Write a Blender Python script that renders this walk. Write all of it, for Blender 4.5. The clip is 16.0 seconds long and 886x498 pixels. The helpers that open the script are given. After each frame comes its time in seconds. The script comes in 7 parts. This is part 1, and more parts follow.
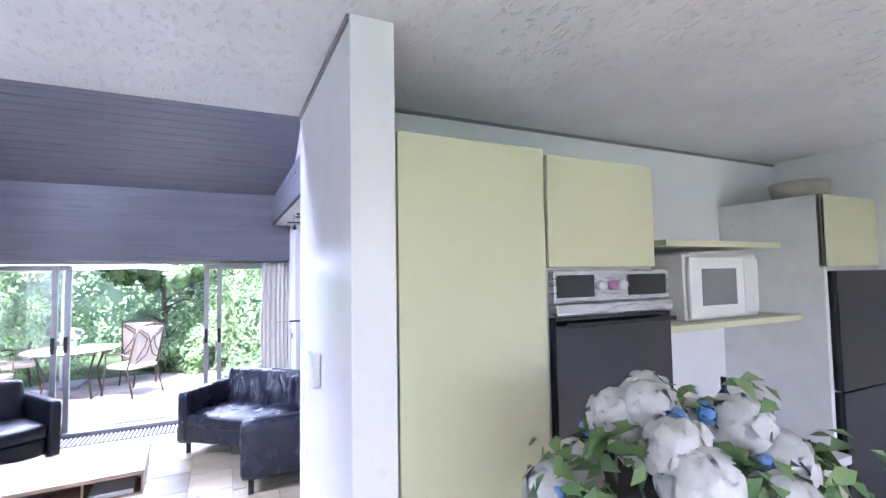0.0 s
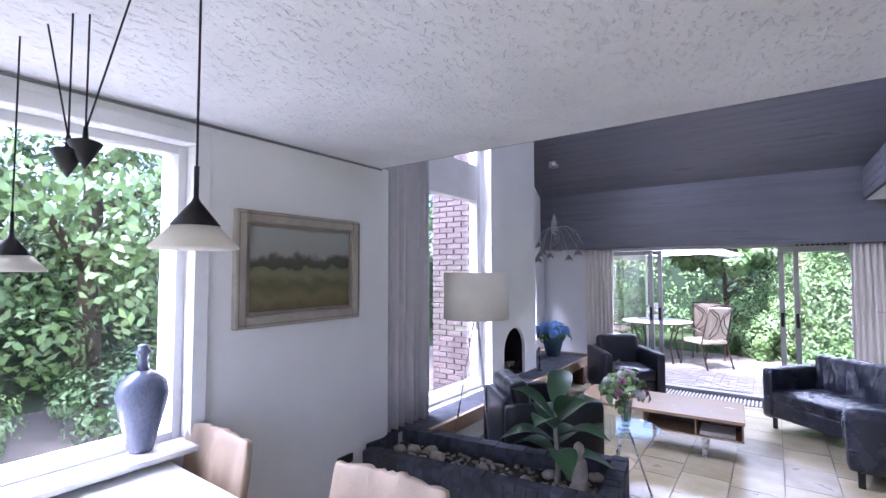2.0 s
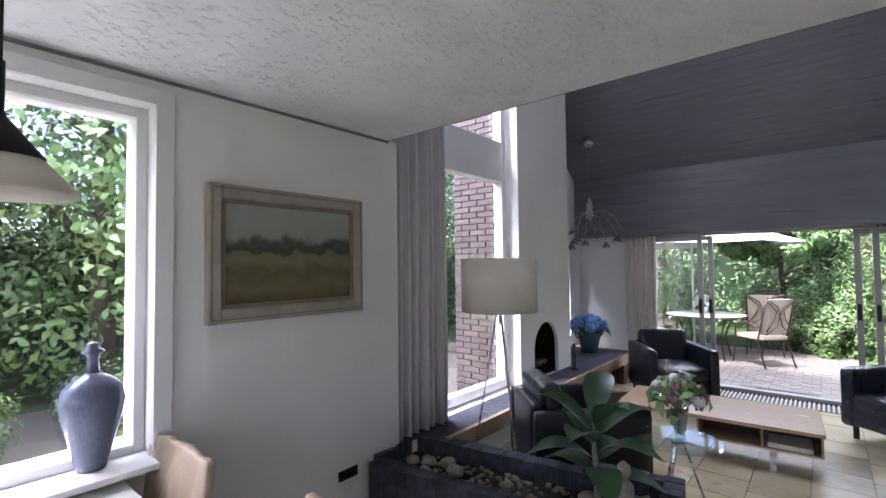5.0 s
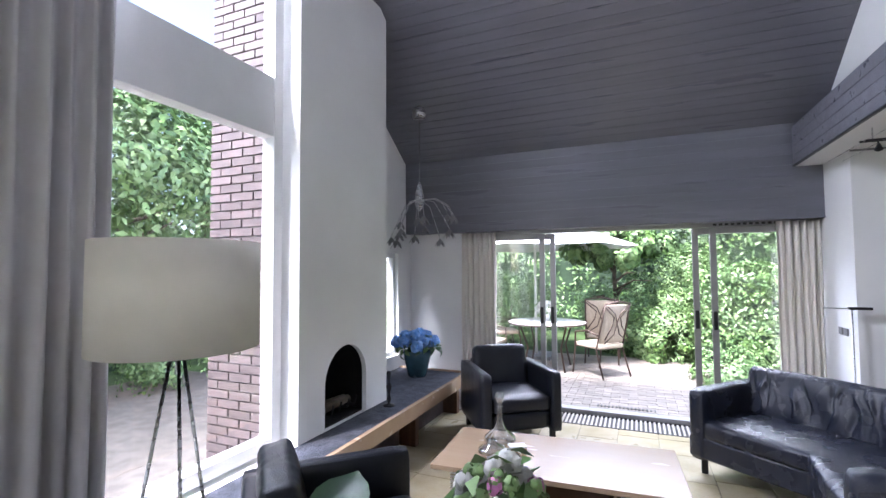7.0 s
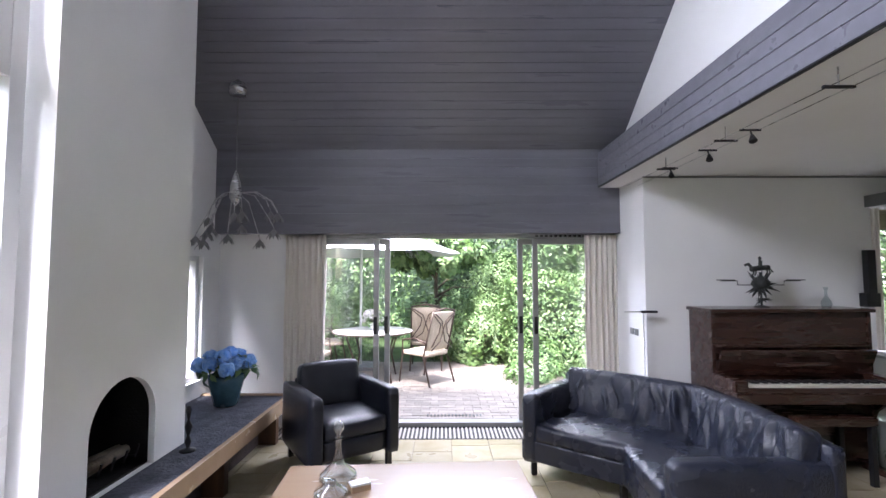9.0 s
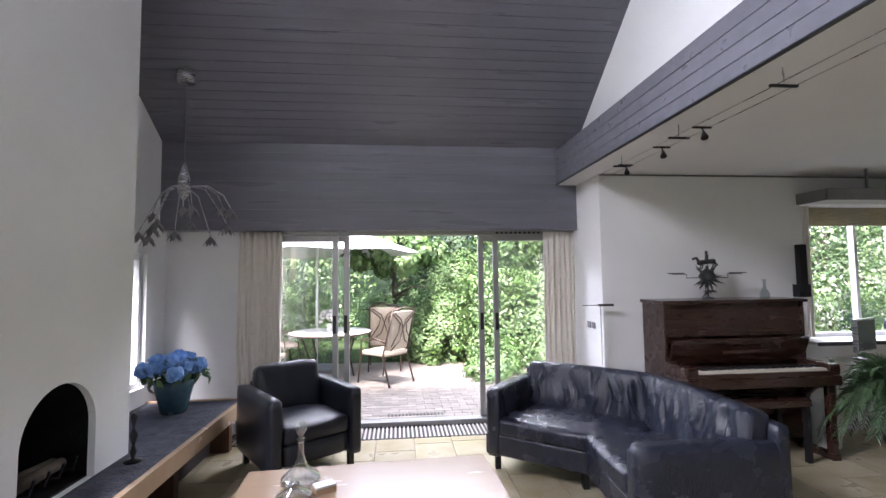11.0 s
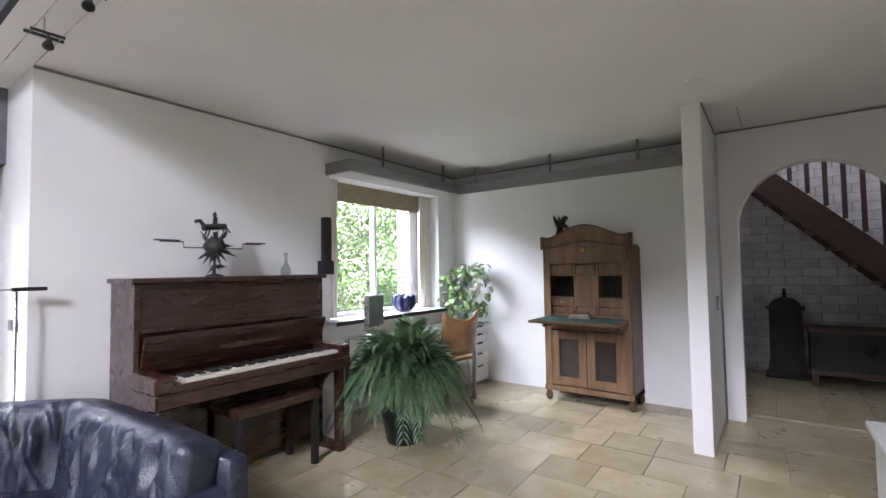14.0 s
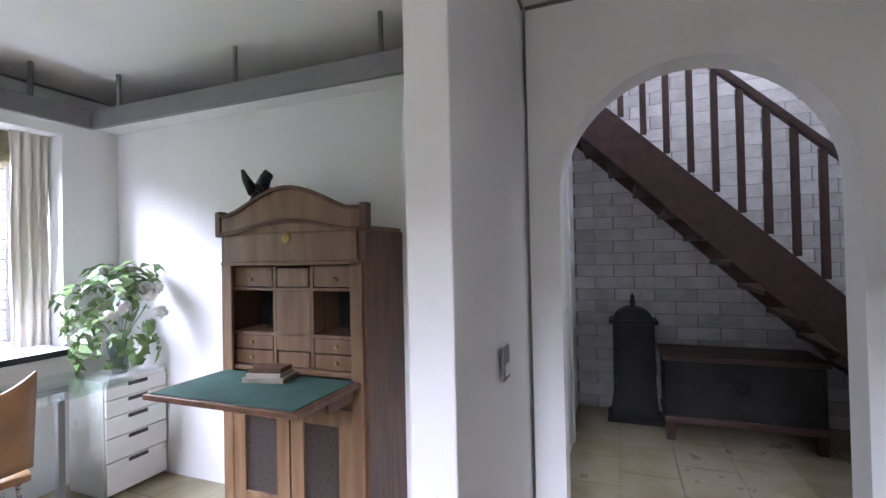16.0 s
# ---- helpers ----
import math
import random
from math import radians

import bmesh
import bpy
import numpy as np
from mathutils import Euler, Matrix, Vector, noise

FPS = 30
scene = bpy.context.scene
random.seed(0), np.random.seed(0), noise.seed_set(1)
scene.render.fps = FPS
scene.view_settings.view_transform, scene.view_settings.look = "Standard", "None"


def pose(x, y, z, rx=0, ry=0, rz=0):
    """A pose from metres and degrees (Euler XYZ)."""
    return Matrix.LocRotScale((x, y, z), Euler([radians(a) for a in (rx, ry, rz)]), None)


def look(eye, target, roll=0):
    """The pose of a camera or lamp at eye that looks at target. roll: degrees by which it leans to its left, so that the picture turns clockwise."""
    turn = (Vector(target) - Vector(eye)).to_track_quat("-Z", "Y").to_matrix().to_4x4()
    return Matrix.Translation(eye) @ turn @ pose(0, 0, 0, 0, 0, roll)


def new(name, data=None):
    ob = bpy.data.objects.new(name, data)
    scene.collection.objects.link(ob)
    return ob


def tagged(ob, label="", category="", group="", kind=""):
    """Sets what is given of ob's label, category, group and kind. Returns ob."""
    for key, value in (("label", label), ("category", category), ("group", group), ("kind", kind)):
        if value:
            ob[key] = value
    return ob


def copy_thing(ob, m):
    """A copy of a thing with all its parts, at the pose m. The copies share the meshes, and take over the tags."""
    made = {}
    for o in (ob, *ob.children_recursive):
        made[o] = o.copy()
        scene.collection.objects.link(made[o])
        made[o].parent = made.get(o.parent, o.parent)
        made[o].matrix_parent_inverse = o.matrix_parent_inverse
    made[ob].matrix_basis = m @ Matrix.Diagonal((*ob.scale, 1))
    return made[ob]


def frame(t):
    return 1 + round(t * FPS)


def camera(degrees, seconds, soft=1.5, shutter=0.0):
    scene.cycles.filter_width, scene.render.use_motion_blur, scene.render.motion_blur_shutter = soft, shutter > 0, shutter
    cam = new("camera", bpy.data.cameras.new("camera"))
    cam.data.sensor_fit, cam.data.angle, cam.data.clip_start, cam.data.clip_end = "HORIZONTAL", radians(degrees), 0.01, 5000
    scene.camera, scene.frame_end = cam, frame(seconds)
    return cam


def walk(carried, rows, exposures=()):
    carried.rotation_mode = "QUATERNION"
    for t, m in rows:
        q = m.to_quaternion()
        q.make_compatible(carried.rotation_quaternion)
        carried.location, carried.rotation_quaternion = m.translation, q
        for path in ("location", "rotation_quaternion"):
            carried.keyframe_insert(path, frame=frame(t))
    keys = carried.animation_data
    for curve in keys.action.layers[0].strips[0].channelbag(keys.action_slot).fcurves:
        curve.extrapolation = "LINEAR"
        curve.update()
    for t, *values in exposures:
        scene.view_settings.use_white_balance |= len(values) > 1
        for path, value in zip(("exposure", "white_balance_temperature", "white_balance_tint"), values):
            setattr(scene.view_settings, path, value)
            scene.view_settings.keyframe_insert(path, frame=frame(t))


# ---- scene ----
cam = camera(88.4, 16.0)
METRES, EYE, TILT, LEAN, TURN = 8.0, 1.5, 0.0, 0.0, -25.5
EXPOSURES = [(0, 3.35, 5200, 32), (1.0, 3.0, 5250, 31), (1.5, 2.93, 5150, 32), (2.0, 2.6, 5350, 32), (3.0, 2.45, 5500, 31), (5.5, 1.9, 5950, 22), (6.5, 2.5, 5800, 20), (8, 2.5, 5900, 23), (11, 2.4, 6200, 23), (12.5, 2.4, 6300, 24), (13.5, 2.82, 6150, 23), (14.5, 3.25, 6150, 24), (15.5, 3.45, 5950, 26), (16, 3.7, 5800, 27)]
PATH = [
    (0, (0.124, 0.446, 1.787), (0.985, 2.248, 1.894), -0.9),
    (0.5, (0.064, 0.227, 1.771), (0.345, 2.203, 1.896), 0.2),
    (1, (-0.039, 0.065, 1.72), (-0.469, 2.014, 1.845), 0.8),
    (1.5, (-0.159, -0.108, 1.676), (-1.087, 1.659, 1.796), 0.1),
    (2, (-0.174, -0.146, 1.666), (-1.344, 1.471, 1.761), -0.1),
    (2.5, (-0.195, -0.157, 1.62), (-1.407, 1.427, 1.729), -0.6),
    (3.0, (-0.185, -0.170, 1.605), (-1.428, 1.39, 1.711), -0.8),
    (3.2, (-0.188, -0.169, 1.606), (-1.442, 1.388, 1.712), -0.7),
    (5.5, (-0.437, 0.668, 1.604), (-1.722, 2.199, 1.671), -0.8),
    (6, (-0.519, 1.126, 1.584), (-1.738, 2.71, 1.661), -1.0),
    (6.5, (-0.604, 1.491, 1.594), (-1.664, 3.186, 1.662), -0.8),
    (7, (-0.64, 1.857, 1.548), (-1.42, 3.696, 1.641), -0.4),
    (7.5, (-0.727, 2.074, 1.555), (-1.206, 4.013, 1.661), -0.2),
    (8, (-0.847, 2.148, 1.563), (-0.99, 4.14, 1.676), -0.1),
    (10.5, (-0.952, 2.228, 1.521), (-0.854, 4.222, 1.643), -0.3),
    (11, (-0.979, 2.242, 1.508), (-0.781, 4.228, 1.632), -0.7),
    (11.5, (-0.835, 2.299, 1.508), (-0.56, 4.276, 1.63), -0.9),
    (12, (-0.591, 2.442, 1.538), (-0.049, 4.365, 1.63), -1.4),
    (12.5, (-0.381, 2.54, 1.508), (0.481, 4.342, 1.598), -0.7),
    (13, (-0.215, 2.758, 1.449), (1.028, 4.323, 1.536), -0.6),
    (13.5, (-0.007, 2.894, 1.362), (1.461, 4.25, 1.45), -0.8),
    (14, (0.224, 3.075, 1.309), (1.844, 4.245, 1.398), -0.9),
    (14.5, (0.578, 3.152, 1.286), (2.302, 4.162, 1.38), -0.7),
    (15, (1.049, 3.133, 1.29), (2.82, 4.058, 1.377), -0.8),
    (15.5, (1.74, 3.177, 1.334), (3.571, 3.977, 1.398), -1.2),
    (16, (2.81, 3.067, 1.377), (4.675, 3.79, 1.404), -1.2),
]
walk(cam, [(t, look(eye, target, roll)) for t, eye, target, roll in PATH], EXPOSURES)

# ---- light ----
world = bpy.data.worlds.new("overcast_sky")
scene.world = world
world.use_nodes = True
wn = world.node_tree.nodes
sky = wn.new("ShaderNodeTexSky")
sky.sky_type, sky.sun_disc, sky.sun_elevation, sky.sun_rotation = "NISHITA", False, radians(52), radians(200)
sky.air_density, sky.dust_density = 1.0, 3.0
world.node_tree.links.new(sky.outputs[0], wn["Background"].inputs[0])
wn["Background"].inputs[1].default_value = 0.15
sun = new("sun", bpy.data.lights.new("sun", "SUN"))
sun.data.energy, sun.data.angle, sun.data.color = 3.5, radians(12), (1.0, 0.97, 0.92)
sun.matrix_world = look((0, 0, 20), (3.5, 9.5, 3.5))



def sky_panel(name, place, target, width, height, watts):
    """Stands in for the bright sky above an opening, outside the house and facing it."""
    ob = new(name, bpy.data.lights.new(name, "AREA"))
    ob.data.shape, ob.data.size, ob.data.size_y, ob.data.energy = "RECTANGLE", width, height, watts
    ob.data.color = (0.92, 0.96, 1.0)
    ob.matrix_world = look(place, target)


sky_panel("skylight_doors", (-0.75, 9.0, 3.5), (-0.75, 4.6, 0.9), 4.5, 1.8, 135)
sky_panel("skylight_living", (-4.6, 3.3, 4.9), (0.8, 3.15, 1.3), 2.2, 1.8, 165)
sky_panel("skylight_dining", (-4.3, -0.2, 3.5), (-0.5, 0.2, 1.0), 3.0, 1.4, 80)
sky_panel("skylight_study", (3.75, 7.9, 3.0), (3.75, 4.6, 0.8), 2.2, 1.0, 70)
sky_panel("skylight_hall", (6.1, 0.42, 4.5), (6.3, 3.2, 2.2), 1.5, 0.7, 6)

# ---- materials ----
def material(name, color, rough=0.5, metal=0.0, scale=8.0, vary=0.12, bump=0.0, fine=120.0, second=None, stretch=(1, 1, 1), gloss_vary=0.08, pieces=0.0, coat=0.0, wave=False):
    """Principled surface: two scales of noise in the colour and the roughness, fine relief."""
    m = bpy.data.materials.new(name)
    m.use_nodes = True
    n, l = m.node_tree.nodes, m.node_tree.links
    b = n["Principled BSDF"]
    b.inputs["Metallic"].default_value = metal
    b.inputs["Coat Weight"].default_value = coat
    b.inputs["Coat Roughness"].default_value = 0.15
    tc, mp = n.new("ShaderNodeTexCoord"), n.new("ShaderNodeMapping")
    mp.inputs["Scale"].default_value = stretch
    l.new(tc.outputs["Object"], mp.inputs[0])
    big, small = n.new("ShaderNodeTexNoise"), n.new("ShaderNodeTexNoise")
    big.inputs["Scale"].default_value, small.inputs["Scale"].default_value = scale, fine
    big.inputs["Detail"].default_value, small.inputs["Detail"].default_value = 5, 3
    if pieces:
        info = n.new("ShaderNodeObjectInfo")
        add = n.new("ShaderNodeVectorMath")
        add.operation = "MULTIPLY_ADD"
        add.inputs[1].default_value = (37, 23, 11)
        l.new(info.outputs["Random"], add.inputs[0])
        l.new(mp.outputs[0], add.inputs[2])
        src = add.outputs[0]
    else:
        src = mp.outputs[0]
    l.new(src, big.inputs["Vector"])
    l.new(src, small.inputs["Vector"])
    mix = n.new("ShaderNodeMix")
    mix.data_type = "RGBA"
    c = Vector(color)
    d = Vector(second) if second else c * (1 - vary * 2)
    mix.inputs["A"].default_value, mix.inputs["B"].default_value = (*c, 1), (*d, 1)
    ramp = n.new("ShaderNodeMapRange")
    ramp.inputs[1].default_value, ramp.inputs[2].default_value = 0.35, 0.65
    l.new(big.outputs[0], ramp.inputs[0])
    l.new(ramp.outputs[0], mix.inputs["Factor"])
    mix2 = n.new("ShaderNodeMix")
    mix2.data_type, mix2.blend_type = "RGBA", "MULTIPLY"
    mix2.inputs["Factor"].default_value = min(1.0, vary * 3)
    l.new(mix.outputs["Result"], mix2.inputs["A"])
    r2 = n.new("ShaderNodeMapRange")
    r2.inputs[1].default_value, r2.inputs[2].default_value, r2.inputs[3].default_value, r2.inputs[4].default_value = 0.3, 0.6, 0.75, 1.0
    l.new(small.outputs[0], r2.inputs[0])
    l.new(r2.outputs[0], mix2.inputs["B"])
    out = mix2.outputs["Result"]
    if pieces:
        hsv, r3 = n.new("ShaderNodeHueSaturation"), n.new("ShaderNodeMapRange")
        r3.inputs[3].default_value, r3.inputs[4].default_value = 1 - pieces, 1 + pieces
        l.new(info.outputs["Random"], r3.inputs[0])
        l.new(r3.outputs[0], hsv.inputs["Value"])
        l.new(out, hsv.inputs["Color"])
        out = hsv.outputs[0]
    l.new(out, b.inputs["Base Color"])
    r4 = n.new("ShaderNodeMapRange")
    r4.inputs[3].default_value, r4.inputs[4].default_value = max(0.02, rough - gloss_vary), min(1, rough + gloss_vary)
    l.new(big.outputs[0], r4.inputs[0])
    l.new(r4.outputs[0], b.inputs["Roughness"])
    if bump:
        bp = n.new("ShaderNodeBump")
        bp.inputs["Strength"].default_value, bp.inputs["Distance"].default_value = min(1.0, bump), 0.01 * max(1.0, bump)
        l.new(small.outputs[0], bp.inputs["Height"])
        l.new(bp.outputs[0], b.inputs["Normal"])
    return m


def glass_material(name, tint=(1, 1, 1), rough=0.0, thin=True, edge=0.7, face=0.05, power=4.0):
    m = bpy.data.materials.new(name)
    m.use_nodes = True
    n, l = m.node_tree.nodes, m.node_tree.links
    b = n["Principled BSDF"]
    b.inputs["Base Color"].default_value = (*tint, 1)
    b.inputs["Roughness"].default_value = rough
    b.inputs["Transmission Weight"].default_value = 1.0
    b.inputs["IOR"].default_value = 1.45
    if thin:
        g, t, mx = n.new("ShaderNodeBsdfGlossy"), n.new("ShaderNodeBsdfTransparent"), n.new("ShaderNodeMixShader")
        g.inputs["Roughness"].default_value = 0.01
        t.inputs[0].default_value = (*tint, 1)
        f = n.new("ShaderNodeLayerWeight")
        f.inputs["Blend"].default_value = 0.5
        pw_, ma_ = n.new("ShaderNodeMath"), n.new("ShaderNodeMath")
        pw_.operation, ma_.operation = "POWER", "MULTIPLY_ADD"
        pw_.inputs[1].default_value, ma_.inputs[1].default_value, ma_.inputs[2].default_value = power, edge, face
        l.new(f.outputs["Facing"], pw_.inputs[0])
        l.new(pw_.outputs[0], ma_.inputs[0])
        l.new(ma_.outputs[0], mx.inputs[0])
        l.new(t.outputs[0], mx.inputs[1])
        l.new(g.outputs[0], mx.inputs[2])
        l.new(mx.outputs[0], n["Material Output"].inputs[0])
    return m


WHITE = material("white_wall_paint", (0.78, 0.78, 0.77), 0.75, vary=0.03, scale=1.5, bump=0.12, fine=220)
STUCCO = material("coarse_stucco", (0.78, 0.78, 0.78), 0.85, vary=0.05, scale=3)


def pitted(m, size=58.0, deep=0.75):
    """Adds sparse, slightly stretched pits and a fine grain to a plaster."""
    n, l = m.node_tree.nodes, m.node_tree.links
    tc, mp, vo, ns, rp, ad, bp = [n.new(k) for k in ("ShaderNodeTexCoord", "ShaderNodeMapping", "ShaderNodeTexNoise", "ShaderNodeTexNoise", "ShaderNodeMapRange", "ShaderNodeMath", "ShaderNodeBump")]
    mp.inputs["Scale"].default_value = (1.0, 0.45, 1.0)
    mp.inputs["Rotation"].default_value = (0, 0, 0.6)
    vo.inputs["Scale"].default_value, vo.inputs["Detail"].default_value, vo.inputs["Distortion"].default_value = size, 2.0, 0.5
    ns.inputs["Scale"].default_value, ns.inputs["Detail"].default_value = 90, 3
    rp.inputs[1].default_value, rp.inputs[2].default_value = 0.30, 0.42
    l.new(tc.outputs["Object"], mp.inputs[0])
    l.new(mp.outputs[0], vo.inputs["Vector"])
    l.new(tc.outputs["Object"], ns.inputs["Vector"])
    l.new(vo.outputs[0], rp.inputs[0])
    ad.operation = "MULTIPLY_ADD"
    ad.inputs[1].default_value = 0.35
    l.new(ns.outputs[0], ad.inputs[0])
    l.new(rp.outputs[0], ad.inputs[2])
    bp.inputs["Strength"].default_value, bp.inputs["Distance"].default_value = deep, 0.008
    l.new(ad.outputs[0], bp.inputs["Height"])
    l.new(bp.outputs[0], n["Principled BSDF"].inputs["Normal"])


pitted(STUCCO)
CEIL = material("smooth_ceiling_paint", (0.74, 0.73, 0.71), 0.85, vary=0.03, scale=1.2, bump=0.1, fine=150)
TRIMW = material("white_gloss_trim", (0.72, 0.72, 0.72), 0.3, vary=0.03, scale=4)
GREYP = material("blue_grey_board_paint", (0.165, 0.165, 0.192), 0.30, vary=0.08, scale=2.5, bump=0.15, fine=60, stretch=(0.4, 5, 5), pieces=0.06)
GREYS = material("grey_pelmet_paint", (0.2, 0.2, 0.205), 0.5, vary=0.05)
ALU = material("anodised_aluminium", (0.34, 0.34, 0.34), 0.4, 0.6, vary=0.04)
STEEL = material("brushed_steel", (0.55, 0.55, 0.55), 0.28, 1.0, vary=0.04, stretch=(1, 1, 12))
BLACKM = material("black_metal", (0.02, 0.02, 0.022), 0.4, 0.4, vary=0.1)
IRON = material("dark_cast_iron", (0.025, 0.024, 0.024), 0.55, 0.5, vary=0.2, bump=0.5, fine=70)
LEATHER = material("black_leather", (0.007, 0.008, 0.013), 0.30, vary=0.15, scale=6, bump=0.35, fine=150, second=(0.010, 0.012, 0.018), gloss_vary=0.03)
LEATHER.node_tree.nodes["Principled BSDF"].inputs["Specular IOR Level"].default_value = 0.38
# Lighter, bluer copy of LEATHER: the sofa's bluish sheen is put into its colour.
SOFAL = material("bluish_sheen_sofa_leather", (0.012, 0.015, 0.026), 0.27, vary=0.15, scale=6, bump=0.4, fine=120, second=(0.016, 0.019, 0.032), gloss_vary=0.04)
BEIGEL = material("beige_leather", (0.42, 0.32, 0.225), 0.42, vary=0.1, scale=5, bump=0.3, fine=140)
TILE = material("cream_limestone_tile", (0.42, 0.37, 0.265), 0.3, vary=0.1, scale=5, bump=0.06, fine=60, second=(0.34, 0.285, 0.165), pieces=0.15)
GROUT = material("sand_grout", (0.33, 0.295, 0.22), 0.85, vary=0.1)
BRICK = material("red_brown_brick", (0.095, 0.070, 0.068), 0.85, vary=0.22, scale=14, bump=0.8, fine=70, second=(0.07, 0.055, 0.055), pieces=0.18)
MORTAR = material("pale_mortar", (0.17, 0.165, 0.16), 0.9, vary=0.1, bump=0.4)
BLOCK = material("whitewashed_block", (0.6, 0.59, 0.58), 0.85, vary=0.12, scale=6, bump=0.8, fine=60, pieces=0.14)
BMORT = material("grey_block_joint", (0.26, 0.26, 0.26), 0.95, vary=0.1)
MAHOG = material("mahogany_polish", (0.040, 0.018, 0.012), 0.27, vary=0.08, scale=3, second=(0.033, 0.012, 0.008), stretch=(1, 6, 6), coat=0.4)
OAK = material("honey_pine", (0.215, 0.13, 0.07), 0.42, vary=0.2, scale=4, second=(0.15, 0.08, 0.038), stretch=(5, 5, 0.7), bump=0.15)
# Darker than OAK; used for the secretary's sides, mouldings, feet and other parts.
DKOAK = material("dark_brown_wood", (0.13, 0.062, 0.03), 0.45, vary=0.2, scale=4, second=(0.07, 0.033, 0.018), stretch=(5, 5, 0.7))
GRILLM = material("beige_grille_metal", (0.42, 0.39, 0.34), 0.45, vary=0.08)
MESHP = material("dark_woven_mesh", (0.055, 0.035, 0.025), 0.8, vary=0.3, scale=60, bump=1.0, fine=200)
BEECH = material("pale_cherry_veneer", (0.41, 0.29, 0.19), 0.25, vary=0.04, scale=3, second=(0.385, 0.265, 0.17), stretch=(0.4, 3, 3))
STAIRW = material("dark_red_brown_stain", (0.06, 0.025, 0.018), 0.45, vary=0.2, scale=3, stretch=(1, 6, 6))
SLATE = material("blue_grey_slate", (0.12, 0.13, 0.15), 0.4, vary=0.2, scale=5, bump=0.5, fine=40, pieces=0.15)
DSTONE = material("dark_split_stone", (0.06, 0.065, 0.085), 0.8, vary=0.25, scale=12, bump=1.2, fine=50, pieces=0.25)
PEBBLE = material("beige_pebble", (0.4, 0.35, 0.28), 0.7, vary=0.2, scale=20, bump=0.3, pieces=0.25)
YELLOW = material("pale_yellow_green_front", (0.56, 0.56, 0.36), 0.4, vary=0.03, scale=2)
CREAMP = material("cream_lacquer", (0.62, 0.62, 0.6), 0.4, vary=0.03)
CURTAIN = material("oatmeal_curtain", (0.76, 0.72, 0.65), 0.9, vary=0.02, scale=10, bump=0.2, fine=400)
CURTG = material("grey_curtain", (0.58, 0.56, 0.57), 0.9, vary=0.03, scale=10, bump=0.4, fine=400)
SHADE = material("off_white_lampshade", (0.72, 0.68, 0.6), 0.9, vary=0.03, bump=0.2, fine=500)
GLASS = glass_material("window_glass")
CLEAR = glass_material("clear_glass", (0.80, 0.85, 0.85))
CRYSTAL = glass_material("cut_crystal", (0.86, 0.88, 0.88), edge=0.9, face=0.14, power=1.8)
TGLASS = glass_material("table_glass", (0.93, 0.98, 0.96))
BLACKGL = material("black_glass", (0.01, 0.01, 0.012), 0.08, vary=0.02)
LEAF = material("garden_leaf", (0.16, 0.28, 0.11), 0.5, vary=0.3, scale=1.2, second=(0.06, 0.13, 0.025), fine=14)
LEAFL = material("light_garden_leaf", (0.27, 0.39, 0.17), 0.5, vary=0.3, scale=1.5, second=(0.11, 0.21, 0.04), fine=14)
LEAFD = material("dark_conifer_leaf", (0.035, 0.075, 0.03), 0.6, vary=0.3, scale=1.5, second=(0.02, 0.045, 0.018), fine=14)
PALM = material("palm_leaf", (0.08, 0.145, 0.06), 0.5, vary=0.3, scale=3, second=(0.04, 0.08, 0.032))
BROADL = material("broad_leaf_green", (0.055, 0.12, 0.05), 0.36, vary=0.25, scale=5, second=(0.03, 0.075, 0.035))
BLOSSOM = material("white_blossom", (0.66, 0.65, 0.62), 0.7, vary=0.1)
BLUEF = material("blue_hydrangea", (0.11, 0.29, 0.72), 0.65, vary=0.3, scale=20, second=(0.28, 0.48, 0.82), pieces=0.2)
PINKF = material("pink_bloom", (0.55, 0.2, 0.4), 0.7, vary=0.2)
BARK = material("bark", (0.12, 0.09, 0.06), 0.9, vary=0.3, bump=1.0, fine=30)
SOIL = material("potting_soil", (0.04, 0.03, 0.02), 0.95, vary=0.3, bump=1.0, fine=60)
GRASS = material("lawn_ground", (0.07, 0.13, 0.03), 0.9, vary=0.3, scale=2, bump=1.0, fine=40)
PAVER = material("clay_paver", (0.26, 0.225, 0.19), 0.85, vary=0.15, scale=2.5, bump=0.5, fine=40, pieces=0.09)
SAND = material("sand_joint", (0.21, 0.185, 0.155), 0.9, vary=0.15)
GLAZE = material("blue_grey_glaze", (0.085, 0.11, 0.165), 0.22, vary=0.3, scale=5, second=(0.14, 0.15, 0.21), stretch=(1, 1, 0.4))
TEAL = material("teal_glaze", (0.05, 0.11, 0.14), 0.25, vary=0.25, scale=4)
COBALT = material("cobalt_glass", (0.01, 0.016, 0.07), 0.15, vary=0.2)
WHITEC = material("white_ceramic", (0.72, 0.72, 0.7), 0.3, vary=0.04)
IVORY = material("ivory_keys", (0.72, 0.68, 0.58), 0.25, vary=0.03)
BRASS = material("aged_brass", (0.5, 0.34, 0.13), 0.35, 0.9, vary=0.15)
GREENB = material("green_baize", (0.025, 0.085, 0.065), 0.95, vary=0.1, fine=300, bump=0.3)
SCULPT = material("weathered_stone", (0.35, 0.31, 0.25), 0.8, vary=0.2, scale=15, bump=0.8)
BRONZE = material("patinated_bronze", (0.07, 0.075, 0.07), 0.45, 0.6, vary=0.3, scale=15, bump=0.6)
TAN = material("tan_leather", (0.3, 0.16, 0.07), 0.4, vary=0.15, scale=6)
PARASOL = material("pale_parasol_cloth", (0.7, 0.71, 0.72), 0.8, vary=0.04)
CUSH = material("striped_sand_cushion", (0.5, 0.42, 0.32), 0.85, vary=0.15, stretch=(30, 1, 1))
